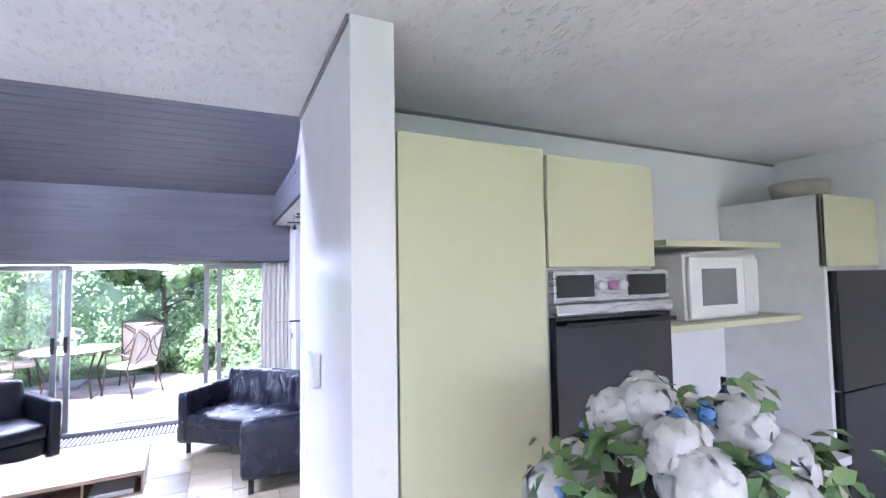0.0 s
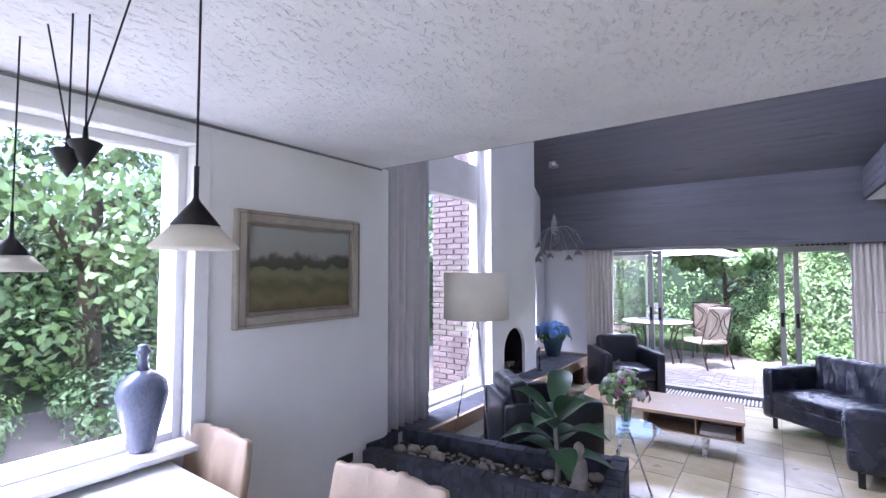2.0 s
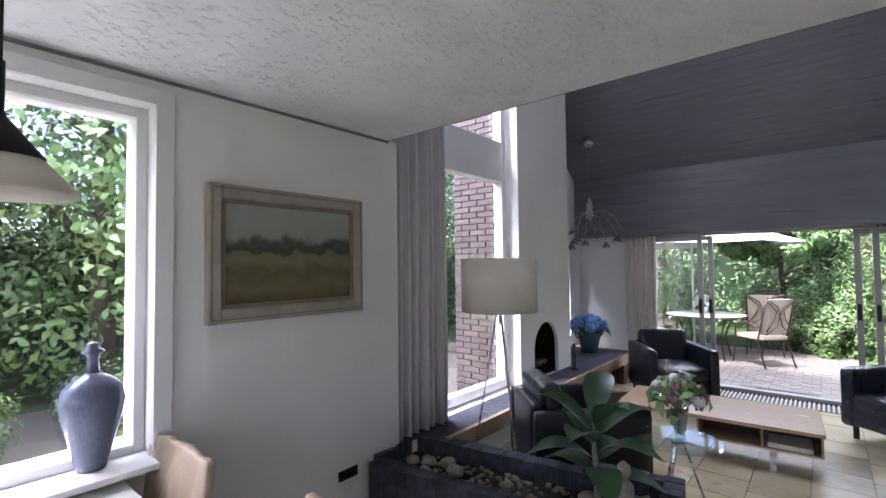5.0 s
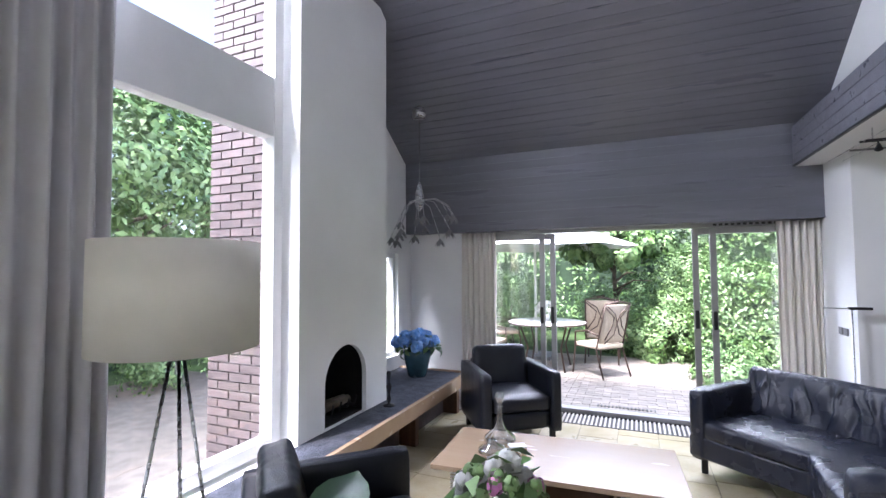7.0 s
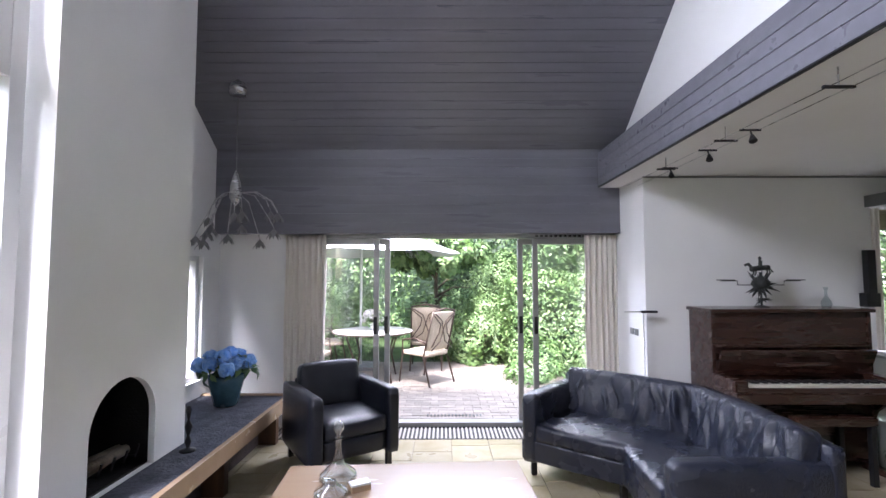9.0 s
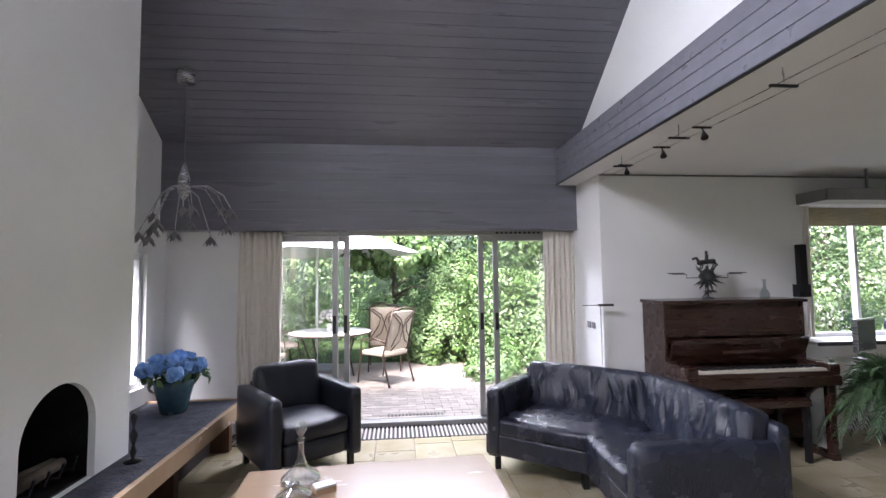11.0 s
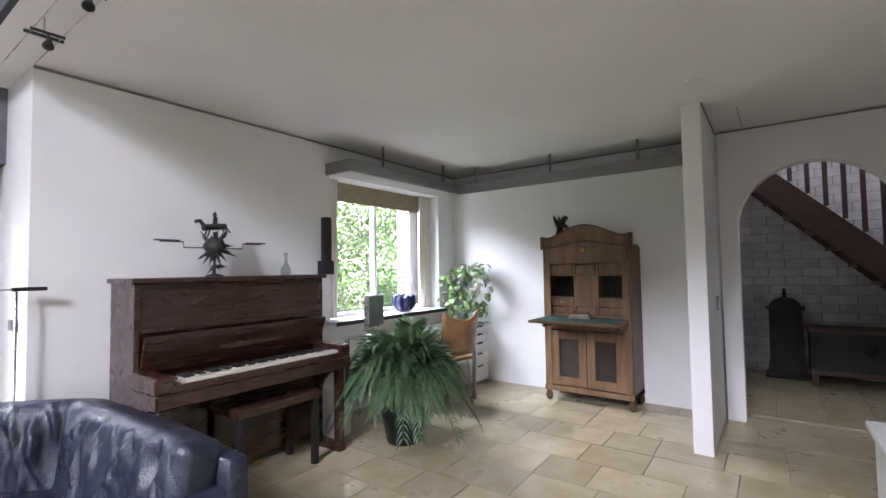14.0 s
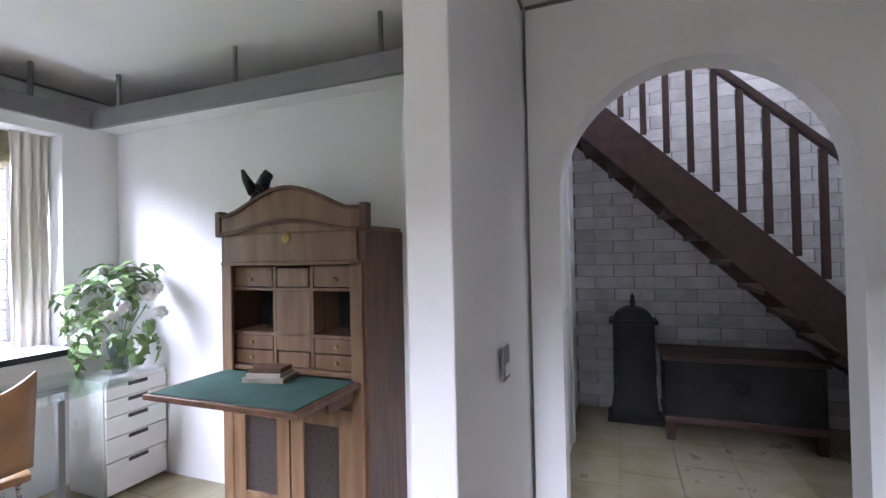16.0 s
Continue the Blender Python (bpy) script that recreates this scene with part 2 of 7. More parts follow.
BRONZEF = material("brown_garden_metal", (0.09, 0.06, 0.045), 0.45, 0.5, vary=0.15)
REED = material("woven_reed_blind", (0.42, 0.36, 0.23), 0.8, vary=0.2, stretch=(1, 1, 30))
SCREEN = material("dark_screen", (0.03, 0.033, 0.04), 0.25, vary=0.03)
LINER = material("grey_brown_liner", (0.24, 0.2, 0.15), 0.55, vary=0.1, scale=10)
GOLDF = material("cream_gilt_frame", (0.40, 0.36, 0.295), 0.5, vary=0.1, scale=10, bump=0.2)
ROOFT = material("red_roof_tile", (0.2, 0.09, 0.06), 0.8, vary=0.2)


# ---- builders ----
def box(bm, x0, x1, y0, y1, z0, z1, m=None):
    v = [bm.verts.new(Vector((x, y, z)) if m is None else m @ Vector((x, y, z))) for x in (x0, x1) for y in (y0, y1) for z in (z0, z1)]
    for f in ((0, 1, 3, 2), (4, 6, 7, 5), (0, 4, 5, 1), (2, 3, 7, 6), (0, 2, 6, 4), (1, 5, 7, 3)):
        bm.faces.new([v[i] for i in f])


def prism(bm, pts, z0, z1, m=None):
    """A solid between two heights over an outline in x and y."""
    m = m or Matrix()
    lo, hi = [bm.verts.new(m @ Vector((*p, z0))) for p in pts], [bm.verts.new(m @ Vector((*p, z1))) for p in pts]
    bm.faces.new(lo[::-1]), bm.faces.new(hi)
    for i in range(len(pts)):
        j = (i + 1) % len(pts)
        bm.faces.new((lo[i], lo[j], hi[j], hi[i]))


def tube(bm, pts, r, n=8, r1=None):
    """A round bar through points, closed at both ends."""
    pts = [Vector(p) for p in pts]
    rings = []
    for i, p in enumerate(pts):
        d = (pts[min(i + 1, len(pts) - 1)] - pts[max(i - 1, 0)]).normalized()
        a = d.orthogonal().normalized() if i == 0 else (rings_a - rings_a.project(d)).normalized()
        rings_a = a
        b = d.cross(a)
        rad = r if r1 is None else r + (r1 - r) * i / (len(pts) - 1)
        rings.append([bm.verts.new(p + (a * math.cos(t) + b * math.sin(t)) * rad) for t in [2 * math.pi * k / n for k in range(n)]])
    for q, w in zip(rings, rings[1:]):
        for k in range(n):
            bm.faces.new((q[k], q[(k + 1) % n], w[(k + 1) % n], w[k]))
    bm.faces.new(rings[0][::-1]), bm.faces.new(rings[-1])


def lathe(bm, profile, n=24, at=(0, 0, 0), m=None):
    """A turned shape: profile of (radius, height), from bottom to top."""
    m = (m or Matrix()) @ Matrix.Translation(at)
    rings = [[bm.verts.new(m @ Vector((max(r, 0.0004) * math.cos(2 * math.pi * k / n), max(r, 0.0004) * math.sin(2 * math.pi * k / n), z))) for k in range(n)] for r, z in profile]
    for q, w in zip(rings, rings[1:]):
        for k in range(n):
            bm.faces.new((q[k], q[(k + 1) % n], w[(k + 1) % n], w[k]))
    bm.faces.new(rings[0][::-1]), bm.faces.new(rings[-1])


def part(name, bm, mat, parent=None, label="", bevel=0.0, smooth=False, kind="", seg=2):
    me = bpy.data.meshes.new(name)
    bmesh.ops.recalc_face_normals(bm, faces=bm.faces)
    bm.to_mesh(me)
    bm.free()
    me.materials.append(mat)
    ob = new(name, me)
    if parent is not None:
        ob.parent = parent
    if smooth:
        me.shade_smooth()
    if bevel:
        b = ob.modifiers.new("bevel", "BEVEL")
        b.width, b.segments, b.limit_method, b.angle_limit = bevel, seg, "ANGLE", radians(35)
        if not smooth:
            me.shade_smooth()
            b.harden_normals = True
    return tagged(ob, label, kind=kind)


def bpart(name, dims, mat, parent=None, label="", bevel=0.003, m=None, kind="", seg=2):
    bm = bmesh.new()
    box(bm, *dims, m)
    return part(name, bm, mat, parent, label, bevel, kind=kind, seg=seg)


def thing(name, m=None, label="", category="", group="", kind=""):
    ob = new(name)
    ob.matrix_world = m or Matrix()
    return tagged(ob, label, category, group, kind)


def struct(name, mat, boxes, label="", bevel=0.0):
    bm = bmesh.new()
    for b in boxes:
        box(bm, *b)
    return part(name, bm, mat, None, label, bevel, kind="structure")


def cushion(bm, x0, x1, y0, y1, z0, z1, m=None, puff=0.03, n=10, wrinkle=0.0, seed=0, crease=0.0):
    """A padded block: its faces swell towards the middle and its edges are rounded."""
    tmp = bmesh.new()
    box(tmp, -1, 1, -1, 1, -1, 1)
    bmesh.ops.subdivide_edges(tmp, edges=tmp.edges, cuts=n, use_grid_fill=True)
    h = Vector(((x1 - x0) / 2, (y1 - y0) / 2, (z1 - z0) / 2))
    c = Vector(((x1 + x0) / 2, (y1 + y0) / 2, (z1 + z0) / 2))
    rad = min(h) * 0.55
    rg = random.Random(seed + 7)
    folds = []
    for k in range(int(52 * h.x) if crease else 0):
        folds.append((rg.uniform(-h.x, h.x), rg.uniform(-0.32, 0.12), rg.uniform(-0.4, 0.8) * h.z, rg.uniform(0.4, 1.0) * h.z, rg.uniform(0.008, 0.017), rg.uniform(0.4, 1.0) * rg.choice((1, 1, -0.8)), rg.uniform(0, 6)))
    ids = {}
    for v in tmp.verts:
        p = Vector((v.co.x * h.x, v.co.y * h.y, v.co.z * h.z))
        q = Vector([max(-(h[i] - rad), min(h[i] - rad, p[i])) for i in range(3)])
        d = (p - q)
        s = q + (d.normalized() * rad if d.length > 1e-6 else d)
        w = [1 - abs(v.co[i]) ** 2 for i in range(3)]
        for i in range(3):
            j, k = (i + 1) % 3, (i + 2) % 3
            if abs(v.co[i]) > 0.99:
                s[i] += math.copysign(puff * w[j] * w[k], v.co[i])
        if wrinkle:
            f = noise.noise(Vector((s.x * 9 + seed, s.y * 9, s.z * 3 + seed))) + 0.5 * noise.noise(Vector((s.x * 22 + seed, s.y * 22, s.z * 6)))
            w2 = max(0.0, 1 - abs(v.co.x) ** 4)
            ph = p.x * 46 + 5 * noise.noise(Vector((p.x * 5 + seed, p.y * 4 + p.z * 6, seed)))
            f += 1.1 * w2 * (abs(math.sin(ph)) - 0.5) * (0.4 + 0.8 * abs(noise.noise(Vector((p.x * 7 + seed, p.z * 5, 2.0)))))
            s += v.co.normalized() * f * wrinkle
        if crease and v.co.y < 0.2:
            f = 0.0
            for (fx, sl, fz, ln, wd, am, ph) in folds:
                dz = (p.z - fz) / ln
                if abs(dz) < 1:
                    dx = (p.x - fx - sl * (p.z - fz) - 0.012 * math.sin(p.z * 24 + ph)) / wd
                    if abs(dx) < 3:
                        f += am * math.exp(-dx * dx) * (1 - dz * dz)
            f += 0.5 * noise.noise(Vector((p.x * 7 + seed, p.z * 5, 0.0)))
            s.y -= crease * max(-1.5, min(1.8, f)) * (1 - abs(v.co.z) ** 6) * (1 - abs(v.co.x) ** 10)
        s += c
        ids[v] = bm.verts.new(m @ s if m else s)
    for f in tmp.faces:
        bm.faces.new([ids[v] for v in f.verts])
    tmp.free()


def rz(x, y, deg, z=0.0):
    return pose(x, y, z, 0, 0, deg)

# ---- structure ----
ZC = 2.46
SLOPE = 0.70
HY, HZ = 6.84, 2.86


def slope_z(y):
    return HZ + SLOPE * (HY - y)


RIDGE_Y = 2.2
struct("floor_slab", GROUT, [(-3.4, 5.2, -2.3, 7.12, -0.3, -0.012), (5.2, 7.3, 0.6, 3.7, -0.3, -0.012)])
# dining and kitchen
struct("wall_dining_west", WHITE, [(-3.0, -2.62, -2.2, -1.3, 0, ZC), (-3.0, -2.62, -1.3, 1.01, 0, 0.8), (-3.0, -2.62, -1.3, 1.01, 2.33, ZC), (-3.0, -2.62, 1.01, 2.50, 0, ZC)])
struct("wall_dining_south", WHITE, [(-3.0, -2.4, -2.32, -2.2, 0, ZC), (-2.4, -0.2, -2.32, -2.2, 0, 0.5), (-2.4, -0.2, -2.32, -2.2, 2.3, ZC), (-0.2, 0.3, -2.32, -2.2, 0, ZC), (0.3, 2.9, -2.32, -2.2, 0, 0.95), (0.3, 2.9, -2.32, -2.2, 2.3, ZC), (2.9, 3.5, -2.32, -2.2, 0, ZC)])
struct("wall_kitchen_end", WHITE, [(3.32, 3.44, -2.2, 2.16, 0, ZC)])
struct("ceiling_dining", STUCCO, [(-3.0, 0.55, -2.32, 2.42, ZC, ZC + 0.25), (0.55, 3.44, -2.32, 2.16, ZC, ZC + 0.25)])
struct("ceiling_edge_trim", BLACKM, [(-2.62, 0.44, 2.42, 2.428, ZC + 0.0, ZC + 0.022)])
struct("wall_kitchen_living", WHITE, [(0.525, 3.44, 2.16, 2.28, 0, ZC), (3.44, 4.8, 1.98, 2.1, 0, ZC), (3.44, 3.54, 2.1, 2.28, 0, ZC)])
struct("partition_end", TRIMW, [(0.405, 0.525, 1.565, 2.42, 0, ZC - 0.002)], bevel=0.004)
struct("wall_above_dining", WHITE, [(-3.4, 0.9, 2.30, 2.42, ZC + 0.25, slope_z(2.35))])
# living room, window side
struct("wall_living_west", WHITE, [(-3.0, -2.62, 2.50, 4.25, 0, 0.38), (-3.0, -2.84, 2.50, 4.28, 4.6, 5.0), (-3.4, -3.25, 5.43, 6.05, 0, slope_z(5.43)), (-3.4, -3.25, 6.05, 6.64, 0, 0.56), (-3.4, -3.25, 6.05, 6.64, 1.75, 3.4), (-3.4, -3.25, 6.64, 7.15, 0, 3.0)])
bm = bmesh.new()
box(bm, -3.2, -2.71, 4.28, 4.50, 0, slope_z(4.42))
box(bm, -3.2, -2.71, 5.16, 5.43, 0, slope_z(5.33))
box(bm, -3.2, -2.75, 4.50, 5.16, 1.05, slope_z(4.8))
box(bm, -2.75, -2.71, 4.50, 4.56, 0, slope_z(4.5))
box(bm, -2.75, -2.71, 5.10, 5.16, 0, slope_z(5.1))
box(bm, -3.2, -2.71, 4.50, 5.16, 0, 0.40)
for i in range(20):
    a0, a1 = math.pi * i / 20, math.pi * (i + 1) / 20
    ya, yb, za, zb = 4.83 + 0.27 * math.cos(a0), 4.83 + 0.27 * math.cos(a1), 0.71 + 0.27 * math.sin(a0), 0.71 + 0.27 * math.sin(a1)
    lo, hi = [], []
    for x, L in ((-2.71, lo), (-2.75, hi)):
        L += [bm.verts.new((x, ya, za)), bm.verts.new((x, yb, zb)), bm.verts.new((x, yb, slope_z(yb) + 0.05)), bm.verts.new((x, ya, slope_z(ya) + 0.05))]
    bm.faces.new(lo), bm.faces.new(hi[::-1])
    for p, q in ((0, 1), (2, 3)):
        bm.faces.new((lo[p], lo[q], hi[q], hi[p]))
part("chimney_breast", bm, WHITE, kind="structure")
struct("wall_door_side", WHITE, [(-3.4, -2.35, 6.98, 7.15, 0, 2.01), (-2.35, 0.9, 6.98, 7.15, 2.02, 2.86)])
struct("wall_header_core", WHITE, [(-3.4, 0.9, 6.86, 6.98, 2.02, 2.9)])
struct("wall_study", WHITE, [(0.9, 2.95, 6.3, 6.62, 0, ZC), (0.9, 1.3, 6.62, 7.15, 0, ZC), (2.95, 4.60, 6.3, 6.62, 0, 0.84), (2.95, 4.60, 6.3, 6.62, 2.18, ZC), (4.60, 5.2, 6.3, 6.62, 0, ZC)])
struct("wall_secretary", WHITE, [(4.94, 5.2, 3.57, 6.3, 0, ZC)])
struct("ceiling_study", CEIL, [(0.7, 5.2, 2.42, 7.0, ZC, ZC + 0.08), (0.55, 3.44, 2.28, 2.42, ZC, ZC + 0.08), (3.44, 5.2, 1.9, 2.42, ZC, ZC + 0.08)])
struct("wall_wing", WHITE, [(3.85, 5.2, 3.445, 3.57, 0, ZC - 0.001)], bevel=0.006)
bm = bmesh.new()
prism(bm, [(2.30, 2.46 + 0.08), (6.98, 2.54), (6.98, slope_z(6.98)), (2.30, slope_z(2.30))], 0.9, 1.02, Matrix(((0, 0, 1, 0), (1, 0, 0, 0), (0, 1, 0, 0), (0, 0, 0, 1))))
part("wall_gable", bm, WHITE, kind="structure")

# wall with the round arch
bm = bmesh.new()
ay0, ay1, spring = 2.28, 3.30, 1.62
rad = (ay1 - ay0) / 2
box(bm, 4.8, 4.95, 1.98, ay0, 0, ZC)
box(bm, 4.8, 4.95, ay1, 3.43, 0, ZC)
N = 28
for i in range(N):
    a0, a1 = math.pi * i / N, math.pi * (i + 1) / N
    ya, yb = (ay0 + ay1) / 2 + rad * math.cos(a0), (ay0 + ay1) / 2 + rad * math.cos(a1)
    za, zb = spring + rad * math.sin(a0), spring + rad * math.sin(a1)
    lo, hi = [], []
    for x, L in ((4.8, lo), (4.95, hi)):
        L += [bm.verts.new((x, ya, za)), bm.verts.new((x, yb, zb)), bm.verts.new((x, yb, ZC)), bm.verts.new((x, ya, ZC))]
    bm.faces.new(lo), bm.faces.new(hi[::-1])
    for p, q in ((0, 1), (2, 3)):
        bm.faces.new((lo[p], lo[q], hi[q], hi[p]))
bmesh.ops.remove_doubles(bm, verts=bm.verts, dist=0.0005)
part("wall_arch", bm, WHITE, kind="structure")

# hall
struct("wall_hall_left", WHITE, [(4.95, 7.1, 3.45, 3.57, 0, 5.0)])
struct("wall_hall_right", WHITE, [(4.95, 5.3, 0.6, 0.72, 0, 5.0), (6.9, 7.1, 0.6, 0.72, 0, 5.0), (5.3, 6.9, 0.6, 0.72, 0, 3.85), (5.3, 6.9, 0.6, 0.72, 4.85, 5.0)])
struct("wall_hall_back", BMORT, [(7.1, 7.3, 0.6, 3.57, 0, 5.0)])
struct("wall_hall_front", WHITE, [(4.8, 4.95, 0.72, 1.98, 0, 5.0), (4.8, 4.95, 1.98, 3.57, ZC + 0.08, 5.0)])
struct("ceiling_hall", CEIL, [(4.8, 7.3, 0.6, 3.57, 5.0, 5.1)])
# Unseen slab, added outside to keep direct sun out of the hall opening.
struct("eave_hall", TRIMW, [(4.2, 7.9, -0.5, 0.6, 5.02, 5.1)])

# sloping board ceiling in one mesh, boards with open joints
bm = bmesh.new()
cosl = 1 / math.hypot(1, SLOPE)
ang = math.degrees(math.atan(SLOPE))
pitch = 0.095
nb = int((HY - 2.42) / cosl / pitch) + 1
for k in range(nb):
    s0, s1 = k * pitch + 0.0035, (k + 1) * pitch
    m = Matrix.Translation((0, HY, HZ)) @ pose(0, 0, 0, -ang, 0, 0)
    box(bm, -3.3, 0.9, -s1, -s0, 0.0, 0.016, m)
box(bm, -3.4, 0.9, -nb * pitch, 0.1, 0.012, 0.05, Matrix.Translation((0, HY, HZ)) @ pose(0, 0, 0, -ang, 0, 0))
part("ceiling_slope", bm, GREYP, kind="structure", label="blue-grey painted board ceiling sloping up over the living room")
hd = thing("header_cladding", label="blue-grey painted boards above the sliding doors", kind="structure")
for k in range(9):
    z0 = 2.0 + k * pitch
    b = bpart("board", (-3.25, 0.69, HY, HY + 0.018, z0 + 0.005, min(z0 + pitch, HZ)), GREYP, hd, bevel=0)
bpart("backing", (-3.25, 0.9, HY + 0.005, HY + 0.02, 2.0, HZ), GREYP, hd, bevel=0)
bpart("underside", (-3.25, 0.9, HY, HY + 0.14, 1.99, 2.0), GREYP, hd, bevel=0)
bmd = thing("beam_cladding", label="blue-grey painted boards along the ceiling beam", kind="structure")
for k in range(4):
    z0 = ZC + 0.012 + k * 0.085
    bpart("board", (0.682, 0.70, 2.42, HY, z0, z0 + 0.080), GREYP, bmd, bevel=0)
bpart("top_board", (0.69, 0.9, 2.42, HY, ZC + 0.352, ZC + 0.365), GREYP, bmd, bevel=0)
bpart("core", (0.70, 0.9, 2.42, HY, ZC + 0.08, ZC + 0.352), GREYP, bmd, bevel=0)
bpart("bottom_edge", (0.676, 0.70, 2.42, HY, ZC, ZC + 0.01), BLACKM, bmd, bevel=0)


def window(name, x, y0, y1, z0, z1, w=0.06, depth=0.07, axis="x", mull=(), trans=(), mat=TRIMW, label=""):
    """A framed window in a plane x (axis x) or y (axis y)."""
    root = thing(name, label=label, kind="structure")
    def bx(n, a0, a1, c0, c1, mt, d0=0.0, d1=depth):
        dims = (x + d0, x + d1, a0, a1, c0, c1) if axis == "x" else (a0, a1, x + d0, x + d1, c0, c1)
        return bpart(n, dims, mt, root, bevel=0.004 if mt is not GLASS else 0)
    bx("window_frame", y0, y0 + w, z0, z1, mat)
    bx("window_frame", y1 - w, y1, z0, z1, mat)
    bx("window_frame", y0 + w, y1 - w, z0, z0 + w, mat)
    bx("window_frame", y0 + w, y1 - w, z1 - w, z1, mat)
    for a, b in mull:
        bx("mullion", a, b, z0 + w, z1 - w, mat, 0.003, depth - 0.003)
    zs = [z0 + w] + [q for t in trans for q in t] + [z1 - w]
    for a, b in trans:
        bx("transom", y0 + w, y1 - w, a, b, mat, -0.01, depth - 0.003)
    for a, b in zip(zs[::2], zs[1::2]):
        g = bx("pane", y0 + w, y1 - w, a, b, GLASS, depth / 2 - 0.003, depth / 2 + 0.003)
        g.visible_shadow = False
    return root


window("window_dining", -2.77, -1.3, 1.01, 0.8, 2.33, w=0.045, label="wide white window over the dining table")
bpart("window_trim", (-2.62, -2.595, 1.01, 1.085, 0.76, 2.40), TRIMW, None, "white casing round the dining window", kind="structure")
bpart("window_trim", (-2.62, -2.595, -1.3, 1.01, 2.33, 2.40), TRIMW, None, "white casing round the dining window", kind="structure")
bpart("window_sill_dining", (-2.77, -2.50, -1.3, 1.06, 0.78, 0.805), TRIMW, None, "white dining window sill", kind="structure")
window("window_living", -2.93, 2.50, 4.25, 0.40, 4.6, w=0.08, depth=0.1, trans=((2.44, 2.84),), label="tall white window beside the fireplace")
window("window_slit", -3.36, 6.05, 6.64, 0.56, 1.75, w=0.05, label="narrow white window in the recess")
window("window_study", 6.5, 2.95, 4.60, 0.84, 2.18, axis="y", mull=((3.72, 3.755),), w=0.06, label="white study window with one mullion")
window("window_kitchen", -2.30, 0.3, 2.9, 0.95, 2.3, axis="y", label="white kitchen window")
window("window_dining_end", -2.30, -2.4, -0.2, 0.5, 2.3, axis="y", label="white window at the end of the dining room")

# sliding doors
sd = thing("door_garden", label="aluminium sliding doors to the terrace, middle leaf open", kind="structure")
bpart("top_rail", (-2.35, 0.9, 7.0, 7.12, 1.955, 2.02), ALU, sd)
bpart("sill_rail", (-2.35, 0.9, 7.0, 7.12, 0.0, 0.045), ALU, sd)
for a in (-2.35, 0.84):
    bpart("jamb", (a, a + 0.06, 7.0, 7.12, 0.045, 1.955), ALU, sd)


def leaf(x0, x1, y, handle):
    d = thing("door_leaf", None, "")
    d.parent = sd
    d["label"] = "sliding glass door leaf"
    for a in (x0, x1 - 0.055):
        bpart("stile", (a, a + 0.055, y, y + 0.04, 0.05, 1.95), ALU, d, bevel=0.003)
    bpart("rail", (x0 + 0.055, x1 - 0.055, y, y + 0.04, 0.05, 0.13), ALU, d)
    bpart("rail", (x0 + 0.055, x1 - 0.055, y, y + 0.04, 1.89, 1.95), ALU, d)
    g = bpart("pane", (x0 + 0.055, x1 - 0.055, y + 0.017, y + 0.023, 0.13, 1.89), GLASS, d, bevel=0)
    g.visible_shadow = False
    bpart("door_handle", (handle, handle + 0.035, y - 0.025, y, 0.95, 1.13), BLACKM, d, "black door handle")


leaf(-2.34, -1.59, 7.005, -1.64)
leaf(-2.26, -1.48, 7.06, -1.535)
leaf(-0.12, 0.83, 7.06, -0.11)
leaf(0.03, 0.88, 7.005, 0.04)

grate = thing("floor_grille", label="beige metal convector grille in the floor along the sliding doors", category="grille", kind="structure")
bpart("frame", (-2.7, 0.9, 6.64, 6.66, -0.01, 0.004), IRON, grate)
bpart("frame", (-2.7, 0.9, 6.98, 7.0, -0.01, 0.004), IRON, grate)
gmesh = None
for k in range(86):
    x = -2.68 + k * 0.0415
    if gmesh is None:
        g = bpart("slat", (0, 0.019, 6.66, 6.98, -0.008, 0.002), GRILLM, grate, bevel=0)
        gmesh = g.data
    else:
        g = new("slat", gmesh)
        g.parent = grate
    g.location.x = x
struct("convector_trench", IRON, [(-2.7, 0.9, 6.66, 6.98, -0.0115, -0.0105)])

# ledge along the window wall and fireplace
lg = thing("hearth_bench", label="long slate-topped ledge with wooden front edge by the window", category="bench", kind="structure")
bpart("edge_board", (-2.42, -2.38, 2.75, 6.66, 0.30, 0.42), BEECH, lg, "pale wooden front board", bevel=0.004)
bpart("slab", (-2.71, -2.42, 2.75, 6.66, 0.33, 0.405), DSTONE, lg)
bpart("slab", (-3.25, -2.71, 5.43, 6.66, 0.33, 0.405), DSTONE, lg)
bpart("end_board", (-3.25, -2.42, 6.66, 6.70, 0.30, 0.42), BEECH, lg, "wooden end board")
for y in (3.0, 4.3, 5.5, 6.5):
    bpart("bracket", (-2.71, -2.46, y, y + 0.07, 0.0, 0.33), DKOAK, lg)
struct("hearth_base", BRICK, [(-3.25, -2.62, 5.43, 6.66, 0, 0.33), (-2.71, -2.62, 4.28, 5.43, 0, 0.33)])
struct("firebox", IRON, [(-3.195, -3.18, 4.51, 5.15, 0.41, 1.04), (-3.18, -2.755, 4.503, 4.515, 0.41, 1.04), (-3.18, -2.755, 5.145, 5.157, 0.41, 1.04), (-3.18, -2.755, 4.515, 5.145, 0.402, 0.412), (-3.18, -2.755, 4.515, 5.145, 1.035, 1.047)])

# ---- furniture ----
SOFA = [(-0.31, 5.82), (0.24, 6.44), (1.10, 5.66), (1.13, 4.56), (0.25, 4.56), (0.30, 5.34)]


